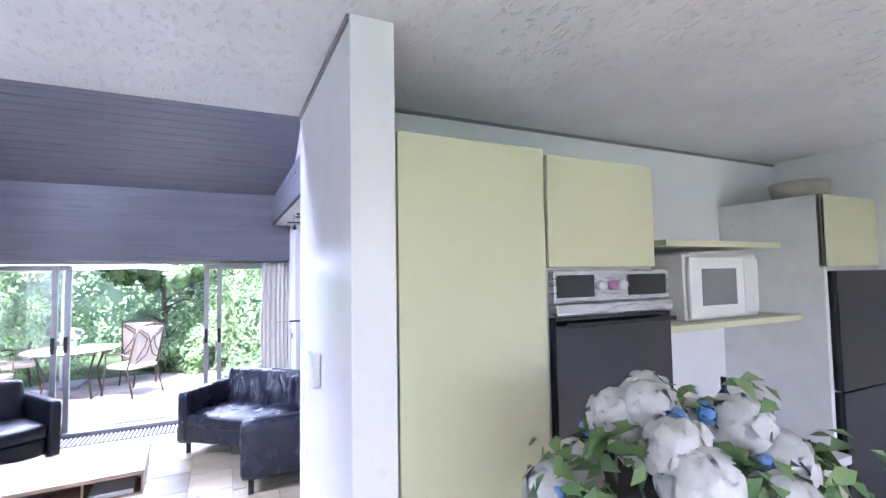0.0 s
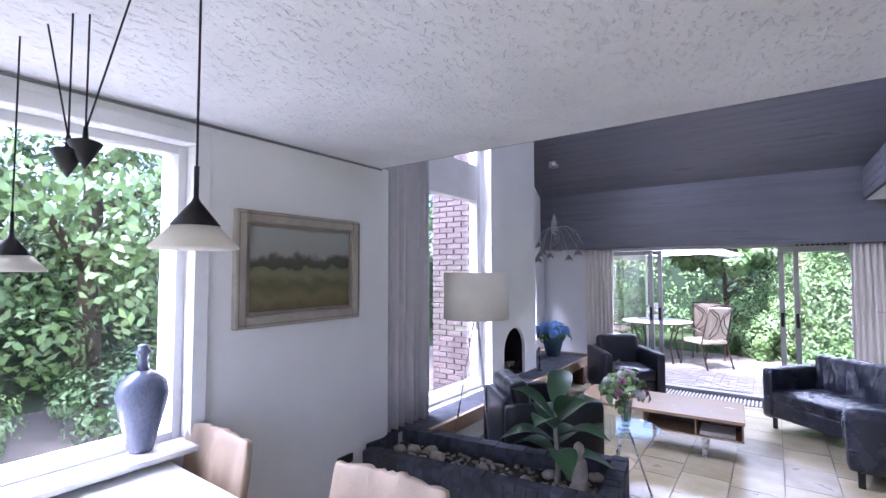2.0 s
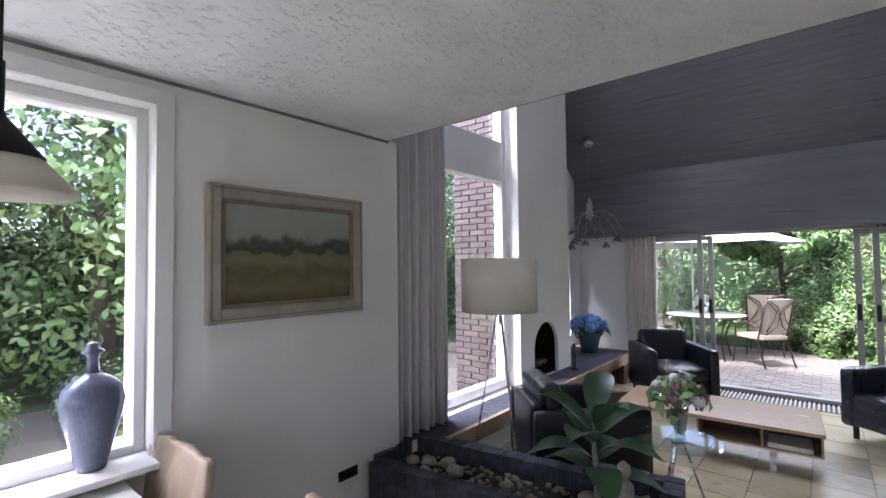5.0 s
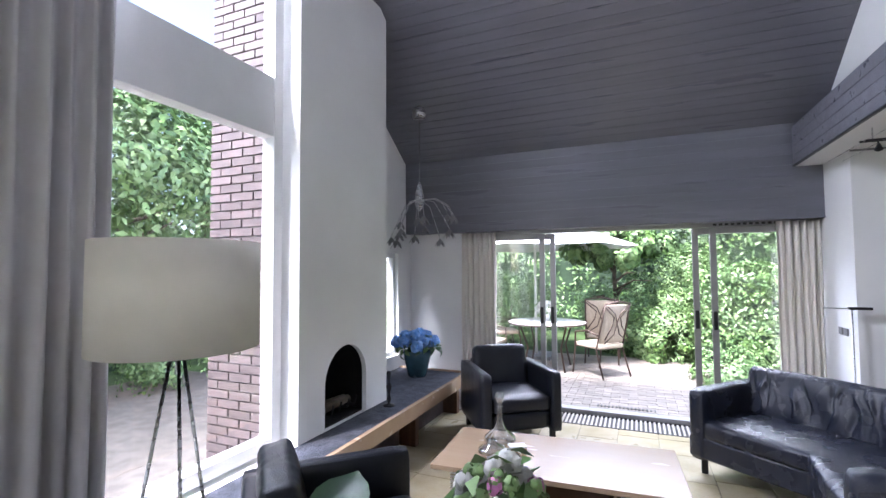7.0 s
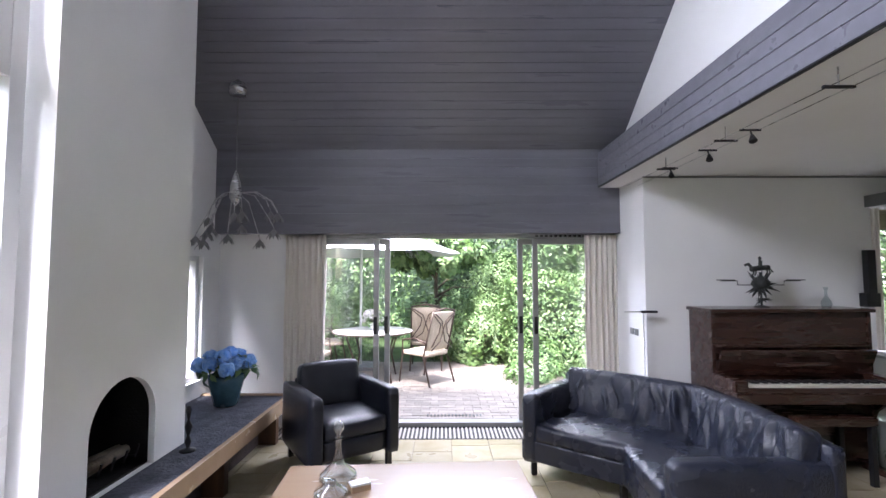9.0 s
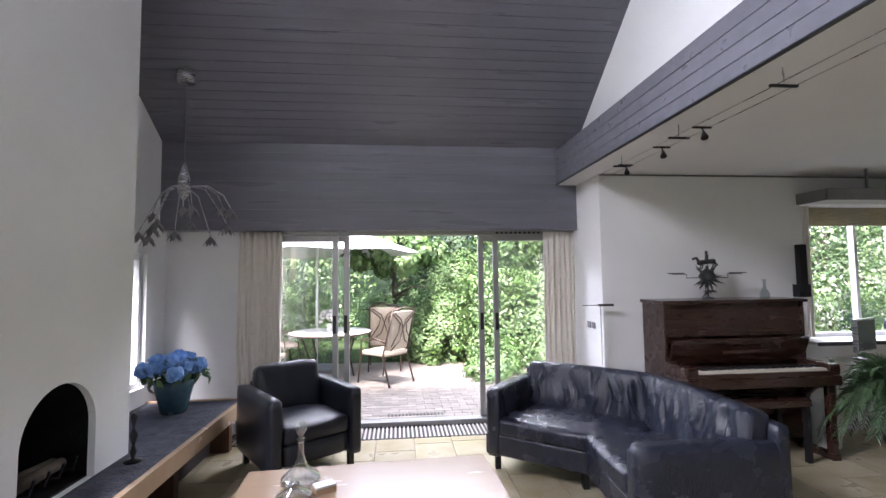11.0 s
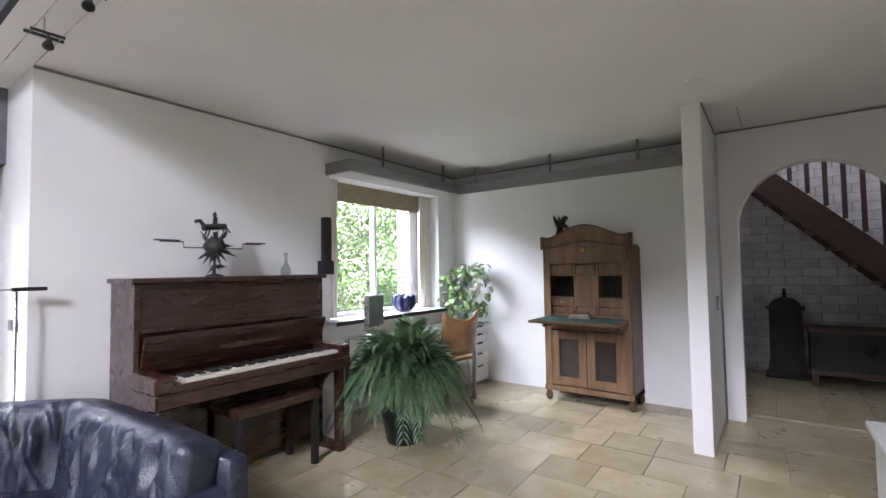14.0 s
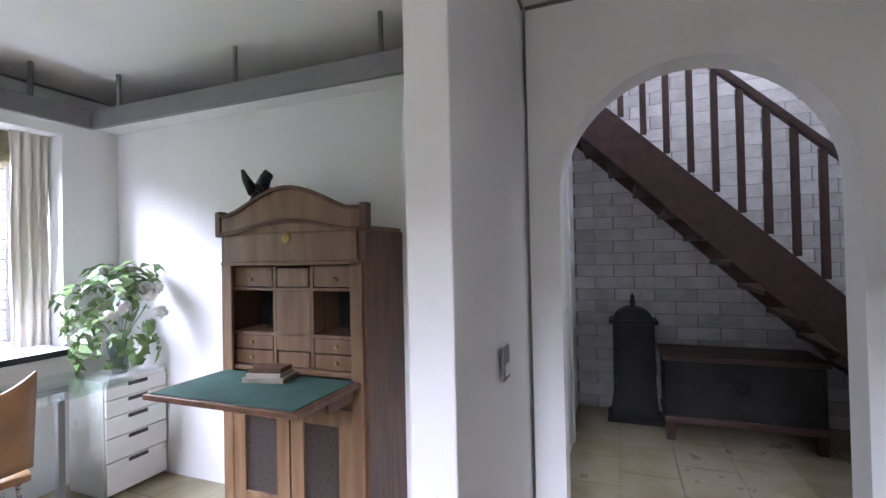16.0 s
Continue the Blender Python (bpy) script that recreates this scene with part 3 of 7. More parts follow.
def armchair(m, label):
    """Local x across, y towards the back, origin at the middle on the floor."""
    t = thing("armchair", m, label, "armchair", "black leather armchairs")
    w, d = 0.75, 0.78
    bm = bmesh.new()
    cushion(bm, -w / 2 + 0.1, w / 2 - 0.1, -d / 2 + 0.01, d / 2 - 0.05, 0.14, 0.32, puff=0.008, n=6)
    part("seat_base", bm, LEATHER, t, smooth=True)
    bm = bmesh.new()
    cushion(bm, -w / 2 + 0.11, w / 2 - 0.11, -d / 2, d / 2 - 0.2, 0.30, 0.44, puff=0.018, wrinkle=0.002, n=14, seed=3)
    part("seat_cushion", bm, LEATHER, t, smooth=True)
    bm = bmesh.new()
    cushion(bm, -w / 2 + 0.11, w / 2 - 0.11, -0.08, 0.07, -0.22, 0.22, pose(0, d / 2 - 0.17, 0.57, -11, 0, 0), puff=0.012, wrinkle=0.006, n=18, seed=8)
    part("backrest", bm, LEATHER, t, smooth=True)
    bm = bmesh.new()
    cushion(bm, -w / 2 + 0.105, w / 2 - 0.105, d / 2 - 0.09, d / 2 - 0.003, 0.14, 0.66, puff=0.004, n=6)
    part("back_panel", bm, LEATHER, t, smooth=True)
    for s in (-1, 1):
        bm = bmesh.new()
        x0 = s * (w / 2 - 0.055)
        cushion(bm, x0 - 0.052, x0 + 0.052, -d / 2 - 0.01, d / 2, 0.12, 0.64, puff=0.002, wrinkle=0.002, n=8)
        part("armrest", bm, LEATHER, t, smooth=True)
    for sx in (-1, 1):
        for sy in (-1, 1):
            bpart("leg", (sx * 0.3 - 0.022, sx * 0.3 + 0.022, sy * 0.33 - 0.022, sy * 0.33 + 0.022, 0, 0.14), BLACKM, t, bevel=0.003)
    return t


armchair(rz(-1.80, 6.14, 34.5), "black leather armchair beside the sliding doors")
armchair(rz(-1.81, 3.49, 135 - 0, 0), "black leather armchair beside the raised planter and floor lamp")

sofa = thing("corner_sofa", label="black leather sofa bent in the middle, with creased cushions", category="sofa", m=rz(0.5, 5.3, 0))


def seg_frame(a, b):
    """A pose whose x runs from a to b and whose y points to the back, relative to the sofa."""
    a, b = Vector((*a, 0)) - Vector((0.5, 5.3, 0)), Vector((*b, 0)) - Vector((0.5, 5.3, 0))
    return Matrix.Translation(a) @ Matrix.Rotation(math.atan2((b - a).y, (b - a).x), 4, "Z"), (b - a).length


A, B_, C, D, E_, F = SOFA
mA, lA = seg_frame(A, F)
mB, lB = seg_frame(F, E_)


def rel(p):
    return (p[0] - 0.5, p[1] - 5.3)


bm = bmesh.new()
prism(bm, [rel(p) for p in (A, B_, C, D, E_, F)][::-1], 0.14, 0.30)
part("seat_base", bm, SOFAL, sofa, bevel=0.02, seg=3)
for (p, q, mm, ll, sd_) in ((A, F, mA, lA, 1), (F, E_, mB, lB, 2)):
    bm = bmesh.new()
    off = 0.11 if sd_ == 1 else 0.0
    end = ll if sd_ == 1 else ll - 0.12
    cushion(bm, off, end + (0.34 if sd_ == 1 else 0), -0.01, 0.64, 0.29, 0.43 - 0.006 * (sd_ == 1), mm, puff=0.012, wrinkle=0.0012, n=34, seed=sd_ * 5)
    part("seat_cushion", bm, SOFAL, sofa, smooth=True)
mid = Vector(((F[0] + C[0]) / 2, (F[1] + C[1]) / 2))
fa = (Vector(C) - Vector(B_)).normalized()
for (p, q, n0, sd_) in ((B_, C, 1, 1), (C, D, 1, 2)):
    mm, ll = seg_frame(p, q)
    bm = bmesh.new()
    cushion(bm, 0, ll, -0.09, 0.0, 0.14, 0.69, mm, puff=0.004, n=8)
    part("back_panel", bm, SOFAL, sofa, smooth=True)
    bm = bmesh.new()
    x0, x1 = (0.08, ll - 0.03) if sd_ == 1 else (0.03, ll - 0.06)
    cushion(bm, x0, x1, -0.08, 0.08, -0.22, 0.20, mm @ pose(0, -0.165, 0.555, -13, 0, 0), puff=0.010, wrinkle=0.003, n=96, seed=sd_ * 11, crease=0.030)
    part("back_cushion", bm, SOFAL, sofa, smooth=True)
for (p, q) in ((A, B_), (E_, D)):
    mm, ll = seg_frame(p, q)
    bm = bmesh.new()
    s = -1 if p is A else 1
    lo, hi = (-0.13, 0.0) if p is A else (0.0, 0.13)
    cushion(bm, 0, ll, lo, hi, 0.12, 0.64 if p is A else 0.60, mm, puff=0.008, wrinkle=0.002, n=10)
    part("armrest", bm, SOFAL, sofa, smooth=True)
bm = bmesh.new()
m_ = Matrix.Translation((*rel((0.52, 4.72)), 0.50)) @ pose(0, 0, 0, 90, 0, 0)
lathe(bm, [(0.0, -0.03), (0.05, -0.028), (0.075, 0.0), (0.078, 0.10), (0.075, 0.2), (0.05, 0.228), (0.0, 0.23)], 20, m=Matrix.Translation((*rel((0.36, 4.74)), 0.50)) @ pose(0, 0, 0, 0, 90, 8))
part("bolster", bm, SOFAL, sofa, smooth=True)
for p in ((-0.2, 5.88), (0.34, 5.46), (0.33, 4.62), (1.02, 4.62), (0.27, 6.3), (1.0, 5.6)):
    q = rel(p)
    bpart("leg", (q[0] - 0.022, q[0] + 0.022, q[1] - 0.022, q[1] + 0.022, 0, 0.14), BLACKM, sofa, bevel=0.003)

# coffee table
ct = thing("coffee_table", rz(-1.13, 4.80, 3.5), "low coffee table with pale cherry top and open drawer box", "coffee table")
bpart("tabletop", (-0.71, 0.71, -0.345, 0.345, 0.35, 0.38), BEECH, ct, bevel=0.004)
bpart("drawer_box", (-0.10, 0.70, -0.30, 0.30, 0.19, 0.205), BEECH, ct)
bpart("side_panel", (0.685, 0.70, -0.30, 0.30, 0.205, 0.35), BEECH, ct)
bpart("side_panel", (0.33, 0.345, -0.30, 0.30, 0.205, 0.35), BEECH, ct)
bpart("side_panel", (-0.10, -0.085, -0.30, 0.30, 0.205, 0.35), BEECH, ct)
bpart("back_panel", (-0.085, 0.685, -0.01, 0.01, 0.205, 0.35), STAIRW, ct)
bpart("magazine", (0.37, 0.64, -0.28, -0.03, 0.206, 0.24), WHITEC, ct)
for sx in (-0.6, 0.6 - 0.2):
    for sy in (-0.22, 0.22):
        bpart("leg", (sx - 0.02, sx + 0.02, sy - 0.02, sy + 0.02, 0, 0.35 if sx < 0 else 0.19), STEEL, ct)

# upright piano
pn = thing("upright_piano", rz(1.92, 6.0, 0), "dark mahogany upright piano with open keyboard", "piano")
w = 0.65
bpart("lid", (-w - 0.02, w + 0.02, -0.09, 0.29, 1.255, 1.285), MAHOG, pn, bevel=0.008)
for s in (-1, 1):
    bpart("side_panel", (s * w - 0.03, s * w + 0.0 + 0.03 * (s < 0) * 0 + 0.0, -0.06, 0.28, 0.0, 1.255) if s > 0 else (-w, -w + 0.03, -0.06, 0.28, 0.0, 1.255), MAHOG, pn, bevel=0.004)
bpart("upper_panel", (-w + 0.03, w - 0.03, -0.05, 0.27, 0.92, 1.255), MAHOG, pn, bevel=0.004)
bpart("panel_molding", (-w + 0.03, w - 0.03, -0.075, -0.05, 0.975, 0.995), MAHOG, pn, bevel=0.005)
bm = bmesh.new()
box(bm, -w + 0.03, w - 0.03, -0.01, 0.01, -0.11, 0.11, pose(0, -0.09, 0.86, 22, 0, 0))
part("fallboard", bm, MAHOG, pn, bevel=0.004)
bpart("music_ledge", (-0.22, 0.22, -0.165, -0.145, 0.84, 0.87), MAHOG, pn, bevel=0.008)
bpart("lower_panel", (-w + 0.03, w - 0.03, -0.03, 0.27, 0.06, 0.92), MAHOG, pn)
bpart("key_bed", (-w - 0.01, w + 0.01, -0.37, -0.03, 0.60, 0.68), MAHOG, pn, bevel=0.012)
for s in (-1, 1):
    bpart("key_cheek", (s * (w - 0.04) - 0.05, s * (w - 0.04) + 0.05, -0.36, -0.05, 0.68, 0.77), MAHOG, pn, bevel=0.015, seg=3)
    bpart("leg", (s * (w - 0.05) - 0.028, s * (w - 0.05) + 0.028, -0.33, -0.275, 0.05, 0.60), MAHOG, pn, bevel=0.006)
    bm = bmesh.new()
    prism(bm, [(-0.27, 0.60), (-0.06, 0.60), (-0.06, 0.40), (-0.09, 0.47), (-0.16, 0.53), (-0.25, 0.56)], s * (w - 0.02) - 0.02, s * (w - 0.02) + 0.02, Matrix(((0, 0, 1, 0), (1, 0, 0, 0), (0, 1, 0, 0), (0, 0, 0, 1))))
    part("scroll_bracket", bm, MAHOG, pn, bevel=0.006)
    bpart("foot_rail", (s * (w - 0.05) - 0.035, s * (w - 0.05) + 0.035, -0.34, 0.0, 0, 0.05), MAHOG, pn)
bpart("key_slip", (-w + 0.06, w - 0.06, -0.365, -0.34, 0.68, 0.72), MAHOG, pn, bevel=0.004)
kb = thing("keyboard", None)
kb.parent = pn
km = None
for k in range(52):
    x = -0.565 + k * 0.02175
    if km is None:
        q = bpart("white_key", (0, 0.0205, -0.335, -0.19, 0.70, 0.735), IVORY, kb, bevel=0)
        km = q.data
    else:
        q = new("white_key", km)
        q.parent = kb
    q.location.x = x
km = None
for k in range(51):
    if k % 7 in (2, 6):
        continue
    x = -0.565 + (k + 1) * 0.02175 - 0.005
    if km is None:
        q = bpart("black_key", (0, 0.0095, -0.285, -0.19, 0.736, 0.747), BLACKM, kb, bevel=0)
        km = q.data
    else:
        q = new("black_key", km)
        q.parent = kb
    q.location.x = x
for x in (-0.06, 0.06):
    bpart("pedal", (x - 0.02, x + 0.02, -0.12, -0.03, 0.05, 0.065), BRASS, pn, "brass pedal")

# piano bench
pb = thing("piano_bench", rz(2.0, 5.80, 0), "dark wooden piano bench in front of the keyboard", "bench")
bpart("seat", (-0.3, 0.3, -0.17, 0.17, 0.44, 0.50), MAHOG, pb, bevel=0.01)
for sx in (-1, 1):
    for sy in (-1, 1):
        bpart("leg", (sx * 0.27 - 0.02, sx * 0.27 + 0.02, sy * 0.14 - 0.02, sy * 0.14 + 0.02, 0, 0.44), BLACKM, pb)

# secretary desk
sc = thing("secretary_desk", pose(4.57, 4.54, 0, 0, 0, -90) @ Matrix.Diagonal((0.92, 0.82, 1, 1)), "antique pine secretary with fold-down green writing flap and mesh-fronted doors", "secretary desk")
# local x runs along the wall, y into the wall
W2, DP = 0.44, 0.45
for s in (-1, 1):
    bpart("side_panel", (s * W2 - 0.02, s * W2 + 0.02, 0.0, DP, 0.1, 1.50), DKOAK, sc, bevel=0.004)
    bpart("pilaster", (s * (W2 - 0.03) - 0.035, s * (W2 - 0.03) + 0.035, -0.02, 0.0, 0.12, 1.36), OAK, sc, bevel=0.006)
    for yy in (0.02, DP - 0.04):
        bm = bmesh.new()
        lathe(bm, [(0.02, 0.0), (0.035, 0.02), (0.04, 0.05), (0.025, 0.08), (0.045, 0.11)], 14, at=(s * (W2 - 0.01), yy, 0))
        part("foot", bm, DKOAK, sc, smooth=True)
bpart("back_panel", (-W2 + 0.02, W2 - 0.02, DP - 0.02, DP, 0.1, 1.5), OAK, sc)
bpart("bottom_board", (-W2 - 0.02, W2 + 0.02, -0.03, DP, 0.10, 0.15), OAK, sc, bevel=0.006)
bpart("frieze", (-W2 + 0.02, W2 - 0.02, -0.02, 0.02, 1.36, 1.50), OAK, sc, bevel=0.004)
bpart("top_board", (-W2 - 0.01, W2 + 0.01, 0.01, DP, 1.50, 1.52), OAK, sc, bevel=0.004)
bpart("lower_molding", (-W2 + 0.0, W2 - 0.0, -0.03, 0.0, 1.345, 1.365), OAK, sc, bevel=0.005)
bm = bmesh.new()
def arch(i, base, rise):
    return (-W2 + 2 * W2 * i / 24, base + rise * max(0, math.cos((i / 24 - 0.5) * math.pi * 1.15)) ** 1.4)


pts = [(-W2, 1.50)] + [arch(i, 1.59, 0.115) for i in range(25)] + [(W2, 1.50)]
flat = Matrix(((1, 0, 0, 0), (0, 0, 1, -0.02), (0, 1, 0, 0), (0, 0, 0, 1)))
for nm, base, rise, out in (("curved_molding", 1.495, 0.05, -0.028), ("crest_molding", 1.59, 0.115, -0.018)):
    mb = bmesh.new()
    prism(mb, [arch(i, base, rise) for i in range(25)] + [arch(i, base + 0.018, rise) for i in range(24, -1, -1)], out, 0.0 if base < 1.5 else 0.045, flat)
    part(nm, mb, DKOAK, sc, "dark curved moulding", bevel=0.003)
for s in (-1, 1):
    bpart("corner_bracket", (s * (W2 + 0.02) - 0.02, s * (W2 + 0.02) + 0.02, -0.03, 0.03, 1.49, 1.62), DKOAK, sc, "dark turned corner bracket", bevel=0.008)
prism(bm, pts, -0.0, 0.035, Matrix(((1, 0, 0, 0), (0, 0, 1, -0.02), (0, 1, 0, 0), (0, 0, 0, 1))))
part("crest", bm, OAK, sc, "arched crest board", bevel=0.004)
bm = bmesh.new()
lathe(bm, [(0.03, 0), (0.025, 0.008), (0.0, 0.012)], 12, m=pose(0, -0.02, 1.475, 90, 0, 0))
part("ornament", bm, BRASS, sc, "oval brass escutcheon", smooth=True)
# interior
bpart("interior_floor", (-W2 + 0.02, W2 - 0.02, 0.0, DP - 0.02, 0.83, 0.85), OAK, sc)
bpart("interior_shelf", (-W2 + 0.02, W2 - 0.02, 0.03, DP - 0.02, 1.0, 1.015), OAK, sc)
bpart("interior_shelf", (-W2 + 0.02, W2 - 0.02, 0.03, DP - 0.02, 1.22, 1.235), OAK, sc)
for x in (-0.13, 0.11):
    bpart("divider", (x, x + 0.02, 0.03, DP - 0.02, 0.85, 1.34), OAK, sc)
bpart("centre_door", (-0.11, 0.11, 0.03, 0.05, 0.93, 1.22), OAK, sc, bevel=0.004)
for s in (-1, 1):
    for z in (0.855, 0.93, 1.24):
        d = bpart("drawer", (s * 0.27 - 0.135, s * 0.27 + 0.135, 0.03, 0.055, z, z + 0.068 if z < 1.2 else z + 0.1), OAK, sc, bevel=0.004)
        bm = bmesh.new()
        lathe(bm, [(0.008, 0), (0.012, 0.012), (0.006, 0.02)], 10, m=pose(s * 0.27, 0.03, z + 0.035, 90, 0, 0))
        part("knob", bm, BRASS, d, smooth=True)
    bm = bmesh.new()
    lathe(bm, [(0.03, 0), (0.036, 0.05), (0.02, 0.09), (0.012, 0.12), (0.016, 0.14)], 14, at=(s * 0.27, 0.2, 1.016))
    part("glass_bottle", bm, CLEAR, sc, "small clear glass bottle", smooth=True)
bpart("centre_drawer", (-0.10, 0.10, 0.03, 0.055, 1.24, 1.33), OAK, sc, bevel=0.004)
bpart("centre_drawer", (-0.10, 0.10, 0.03, 0.055, 0.855, 0.925), OAK, sc, bevel=0.004)
# Black sheet before the oak back, painting the shade deep in the compartments.
bpart("recess_back", (-W2 + 0.02, W2 - 0.02, DP - 0.16, DP - 0.14, 1.015, 1.22), BLACKM, sc)
fl = bpart("writing_flap", (-0.43, 0.43, -0.54, -0.02, 0.80, 0.825), DKOAK, sc, "fold-down writing flap", bevel=0.005)
bpart("baize", (-0.40, 0.40, -0.52, -0.03, 0.825, 0.829), GREENB, fl, "green baize surface")
for s in (-1, 1):
    bpart("flap_support", (s * 0.38 - 0.012, s * 0.38 + 0.012, -0.25, 0.0, 0.74, 0.80), DKOAK, sc)
bpart("lower_frieze", (-W2 + 0.02, W2 - 0.02, -0.015, 0.02, 0.70, 0.80), OAK, sc, bevel=0.004)
for s in (-1, 1):
    dd = thing("door", None)
    dd.parent = sc
    a, b = (-0.375, -0.005) if s < 0 else (0.005, 0.375)
    for u0, u1, v0, v1 in ((a, a + 0.08, 0.16, 0.69), (b - 0.08, b, 0.16, 0.69), (a + 0.08, b - 0.08, 0.16, 0.24), (a + 0.08, b - 0.08, 0.61, 0.69)):
        bpart("door_frame", (u0, u1, -0.015, 0.008, v0, v1), OAK, dd, bevel=0.003)
    bpart("mesh_panel", (a + 0.08, b - 0.08, 0.0, 0.004, 0.24, 0.61), MESHP, dd, "dark woven mesh panel", bevel=0)

# ---- kitchen and dining ----
kc = thing("tall_cabinet", rz(0.53, 1.575, 0), "tall pale yellow-green kitchen cabinet with flat door", "cabinet", "kitchen cabinets")
bpart("body", (0, 0.49, 0.02, 0.58, 0.08, 2.17), CREAMP, kc)
bpart("door", (0.004, 0.484, -0.0, 0.018, 0.10, 2.17), YELLOW, kc, bevel=0.003)
bpart("plinth", (0, 0.49, 0.05, 0.58, 0, 0.08), DKOAK, kc)
oc = thing("oven_cabinet", rz(1.022, 1.575, 0), "yellow-green oven housing with black glass oven below controls", "cabinet", "kitchen cabinets")
bpart("body", (0, 0.53, 0.02, 0.58, 0.0, 1.79), CREAMP, oc)
bpart("upper_body", (0, 0.475, 0.02, 0.58, 1.79, 2.155), CREAMP, oc)
bpart("upper_door", (0.005, 0.47, 0, 0.018, 1.80, 2.155), YELLOW, oc, bevel=0.003)
bpart("lower_door", (0.005, 0.525, 0, 0.018, 0.10, 0.95), YELLOW, oc, bevel=0.003)
cp = bpart("control_panel", (0.01, 0.52, -0.012, 0.018, 1.69, 1.79), STEEL, oc, "steel oven control panel with dark windows")
for a, b in ((0.02, 0.17), (0.32, 0.50)):
    bpart("display", (a, b, -0.016, -0.012, 1.705, 1.775), BLACKGL, cp, "dark glass display", bevel=0)
for x in (0.2, 0.245, 0.29):
    bm = bmesh.new()
    lathe(bm, [(0.016, 0), (0.014, 0.018), (0.002, 0.02)], 14, m=pose(x, -0.012, 1.74, 90, 0, 0))
    part("knob", bm, WHITEC if x != 0.245 else PINKF, cp, smooth=True)
bpart("steel_band", (0.01, 0.52, -0.025, 0.018, 1.65, 1.685), STEEL, oc)
bpart("oven_door", (0.01, 0.52, -0.015, 0.018, 0.97, 1.645), BLACKGL, oc, "black glass oven door")
bpart("handle", (0.03, 0.50, -0.055, -0.04, 1.615, 1.63), BLACKM, oc)
for nm, z, w_ in (("lower", 1.555, 0.86), ("upper", 1.875, 0.72)):
    sh = thing("wall_shelf", rz(1.585, 1.60, 0), "yellow-green wall shelf beside the oven cabinet", "shelf", "kitchen shelves")
    bpart("shelf_board", (0, w_, 0, 0.55, z, z + 0.025), YELLOW, sh)
mw = thing("microwave", rz(1.78, 1.66, 0, 1.58), "white microwave oven standing on the lower wall shelf", "microwave")
bpart("body", (0, 0.48, 0.02, 0.40, 0.0, 0.27), WHITEC, mw, bevel=0.008)
bpart("door", (0.01, 0.36, 0.0, 0.018, 0.01, 0.26), WHITEC, mw, bevel=0.006)
bpart("window", (0.08, 0.30, -0.003, 0, 0.06, 0.21), GREYS, mw, "blue-grey door window")
bpart("control_strip", (0.37, 0.47, 0.008, 0.02, 0.02, 0.25), CREAMP, mw)
fr = thing("fridge_cabinet", rz(2.75, 1.65, 0), "white tall unit with yellow-green door above dark fridge", "cabinet", "kitchen cabinets")
bpart("side_panel", (0, 0.03, 0, 0.51, 0, 2.15), WHITEC, fr)
bpart("body", (0.03, 0.56, 0.02, 0.51, 0.0, 2.15), CREAMP, fr)
bpart("fridge_door", (0.05, 0.55, -0.03, 0.02, 0.05, 1.18), BLACKGL, fr, "dark lower fridge door")
bpart("freezer_door", (0.05, 0.55, -0.03, 0.02, 1.19, 1.77), BLACKGL, fr, "dark upper fridge door")
bpart("upper_door", (0.0, 0.55, 0.0, 0.02, 1.79, 2.15), YELLOW, fr)
pt = thing("storage_basket", rz(2.98, 1.85, 0, 2.15), "pale round basket standing on top of the fridge unit", "basket")
bm = bmesh.new()
lathe(bm, [(0.11, 0), (0.13, 0.04), (0.14, 0.10), (0.13, 0.105), (0.12, 0.05), (0.0, 0.02)], 24)
part("basket_body", bm, GOLDF, pt, smooth=True)
cn = thing("kitchen_counter", rz(1.59, 1.60, 0), "pale worktop on white kitchen base units beside the oven", "counter")
bpart("worktop", (0, 1.15, -0.02, 0.56, 0.88, 0.92), CREAMP, cn)
for k in range(2):
    bpart("base_unit", (0.005 + k * 0.575, 0.57 + k * 0.575, 0.0, 0.56, 0.0, 0.88), YELLOW, cn)
bt = thing("wine_bottle", rz(2.45, 1.98, 0, 0.92), "dark glass bottle with pale label on the worktop", "bottle")
bm = bmesh.new()
lathe(bm, [(0.037, 0), (0.038, 0.02), (0.038, 0.19), (0.03, 0.22), (0.014, 0.25), (0.014, 0.31)], 20)
part("bottle_body", bm, COBALT, bt, smooth=True)
bm = bmesh.new()
lathe(bm, [(0.0388, 0.06), (0.0388, 0.14)], 20)
part("label_band", bm, WHITEC, bt, "pale paper label")
sk = thing("wall_socket", pose(1.95, 2.155, 1.22), "grey double wall socket above the kitchen worktop", "socket")
bpart("plate", (-0.08, 0.08, -0.012, 0, -0.04, 0.04), GREYS, sk)
bpart("plug", (-0.03, 0.03, -0.05, -0.012, -0.025, 0.025), BLACKM, sk)

br = thing("breakfast_counter", rz(1.25, 0.98, 0), "pale wooden breakfast counter carrying the white bouquet", "counter")
bpart("worktop", (-0.45, 1.2, -0.25, 0.28, 0.86, 0.90), BEECH, br)
bpart("base_unit", (-0.38, 1.15, -0.2, 0.22, 0.0, 0.86), YELLOW, br)

# dining table
dt = thing("dining_table", rz(-1.80, 0.42, 0), "large plain white dining table with square steel legs", "table")
bpart("tabletop", (-0.78, 0.80, -0.52, 0.48, 0.72, 0.75), WHITEC, dt, bevel=0.004)
for x in (-0.7, 0.72):
    for y in (-0.45, 0.41):
        bpart("leg", (x - 0.025, x + 0.025, y - 0.025, y + 0.025, 0, 0.72), STEEL, dt)


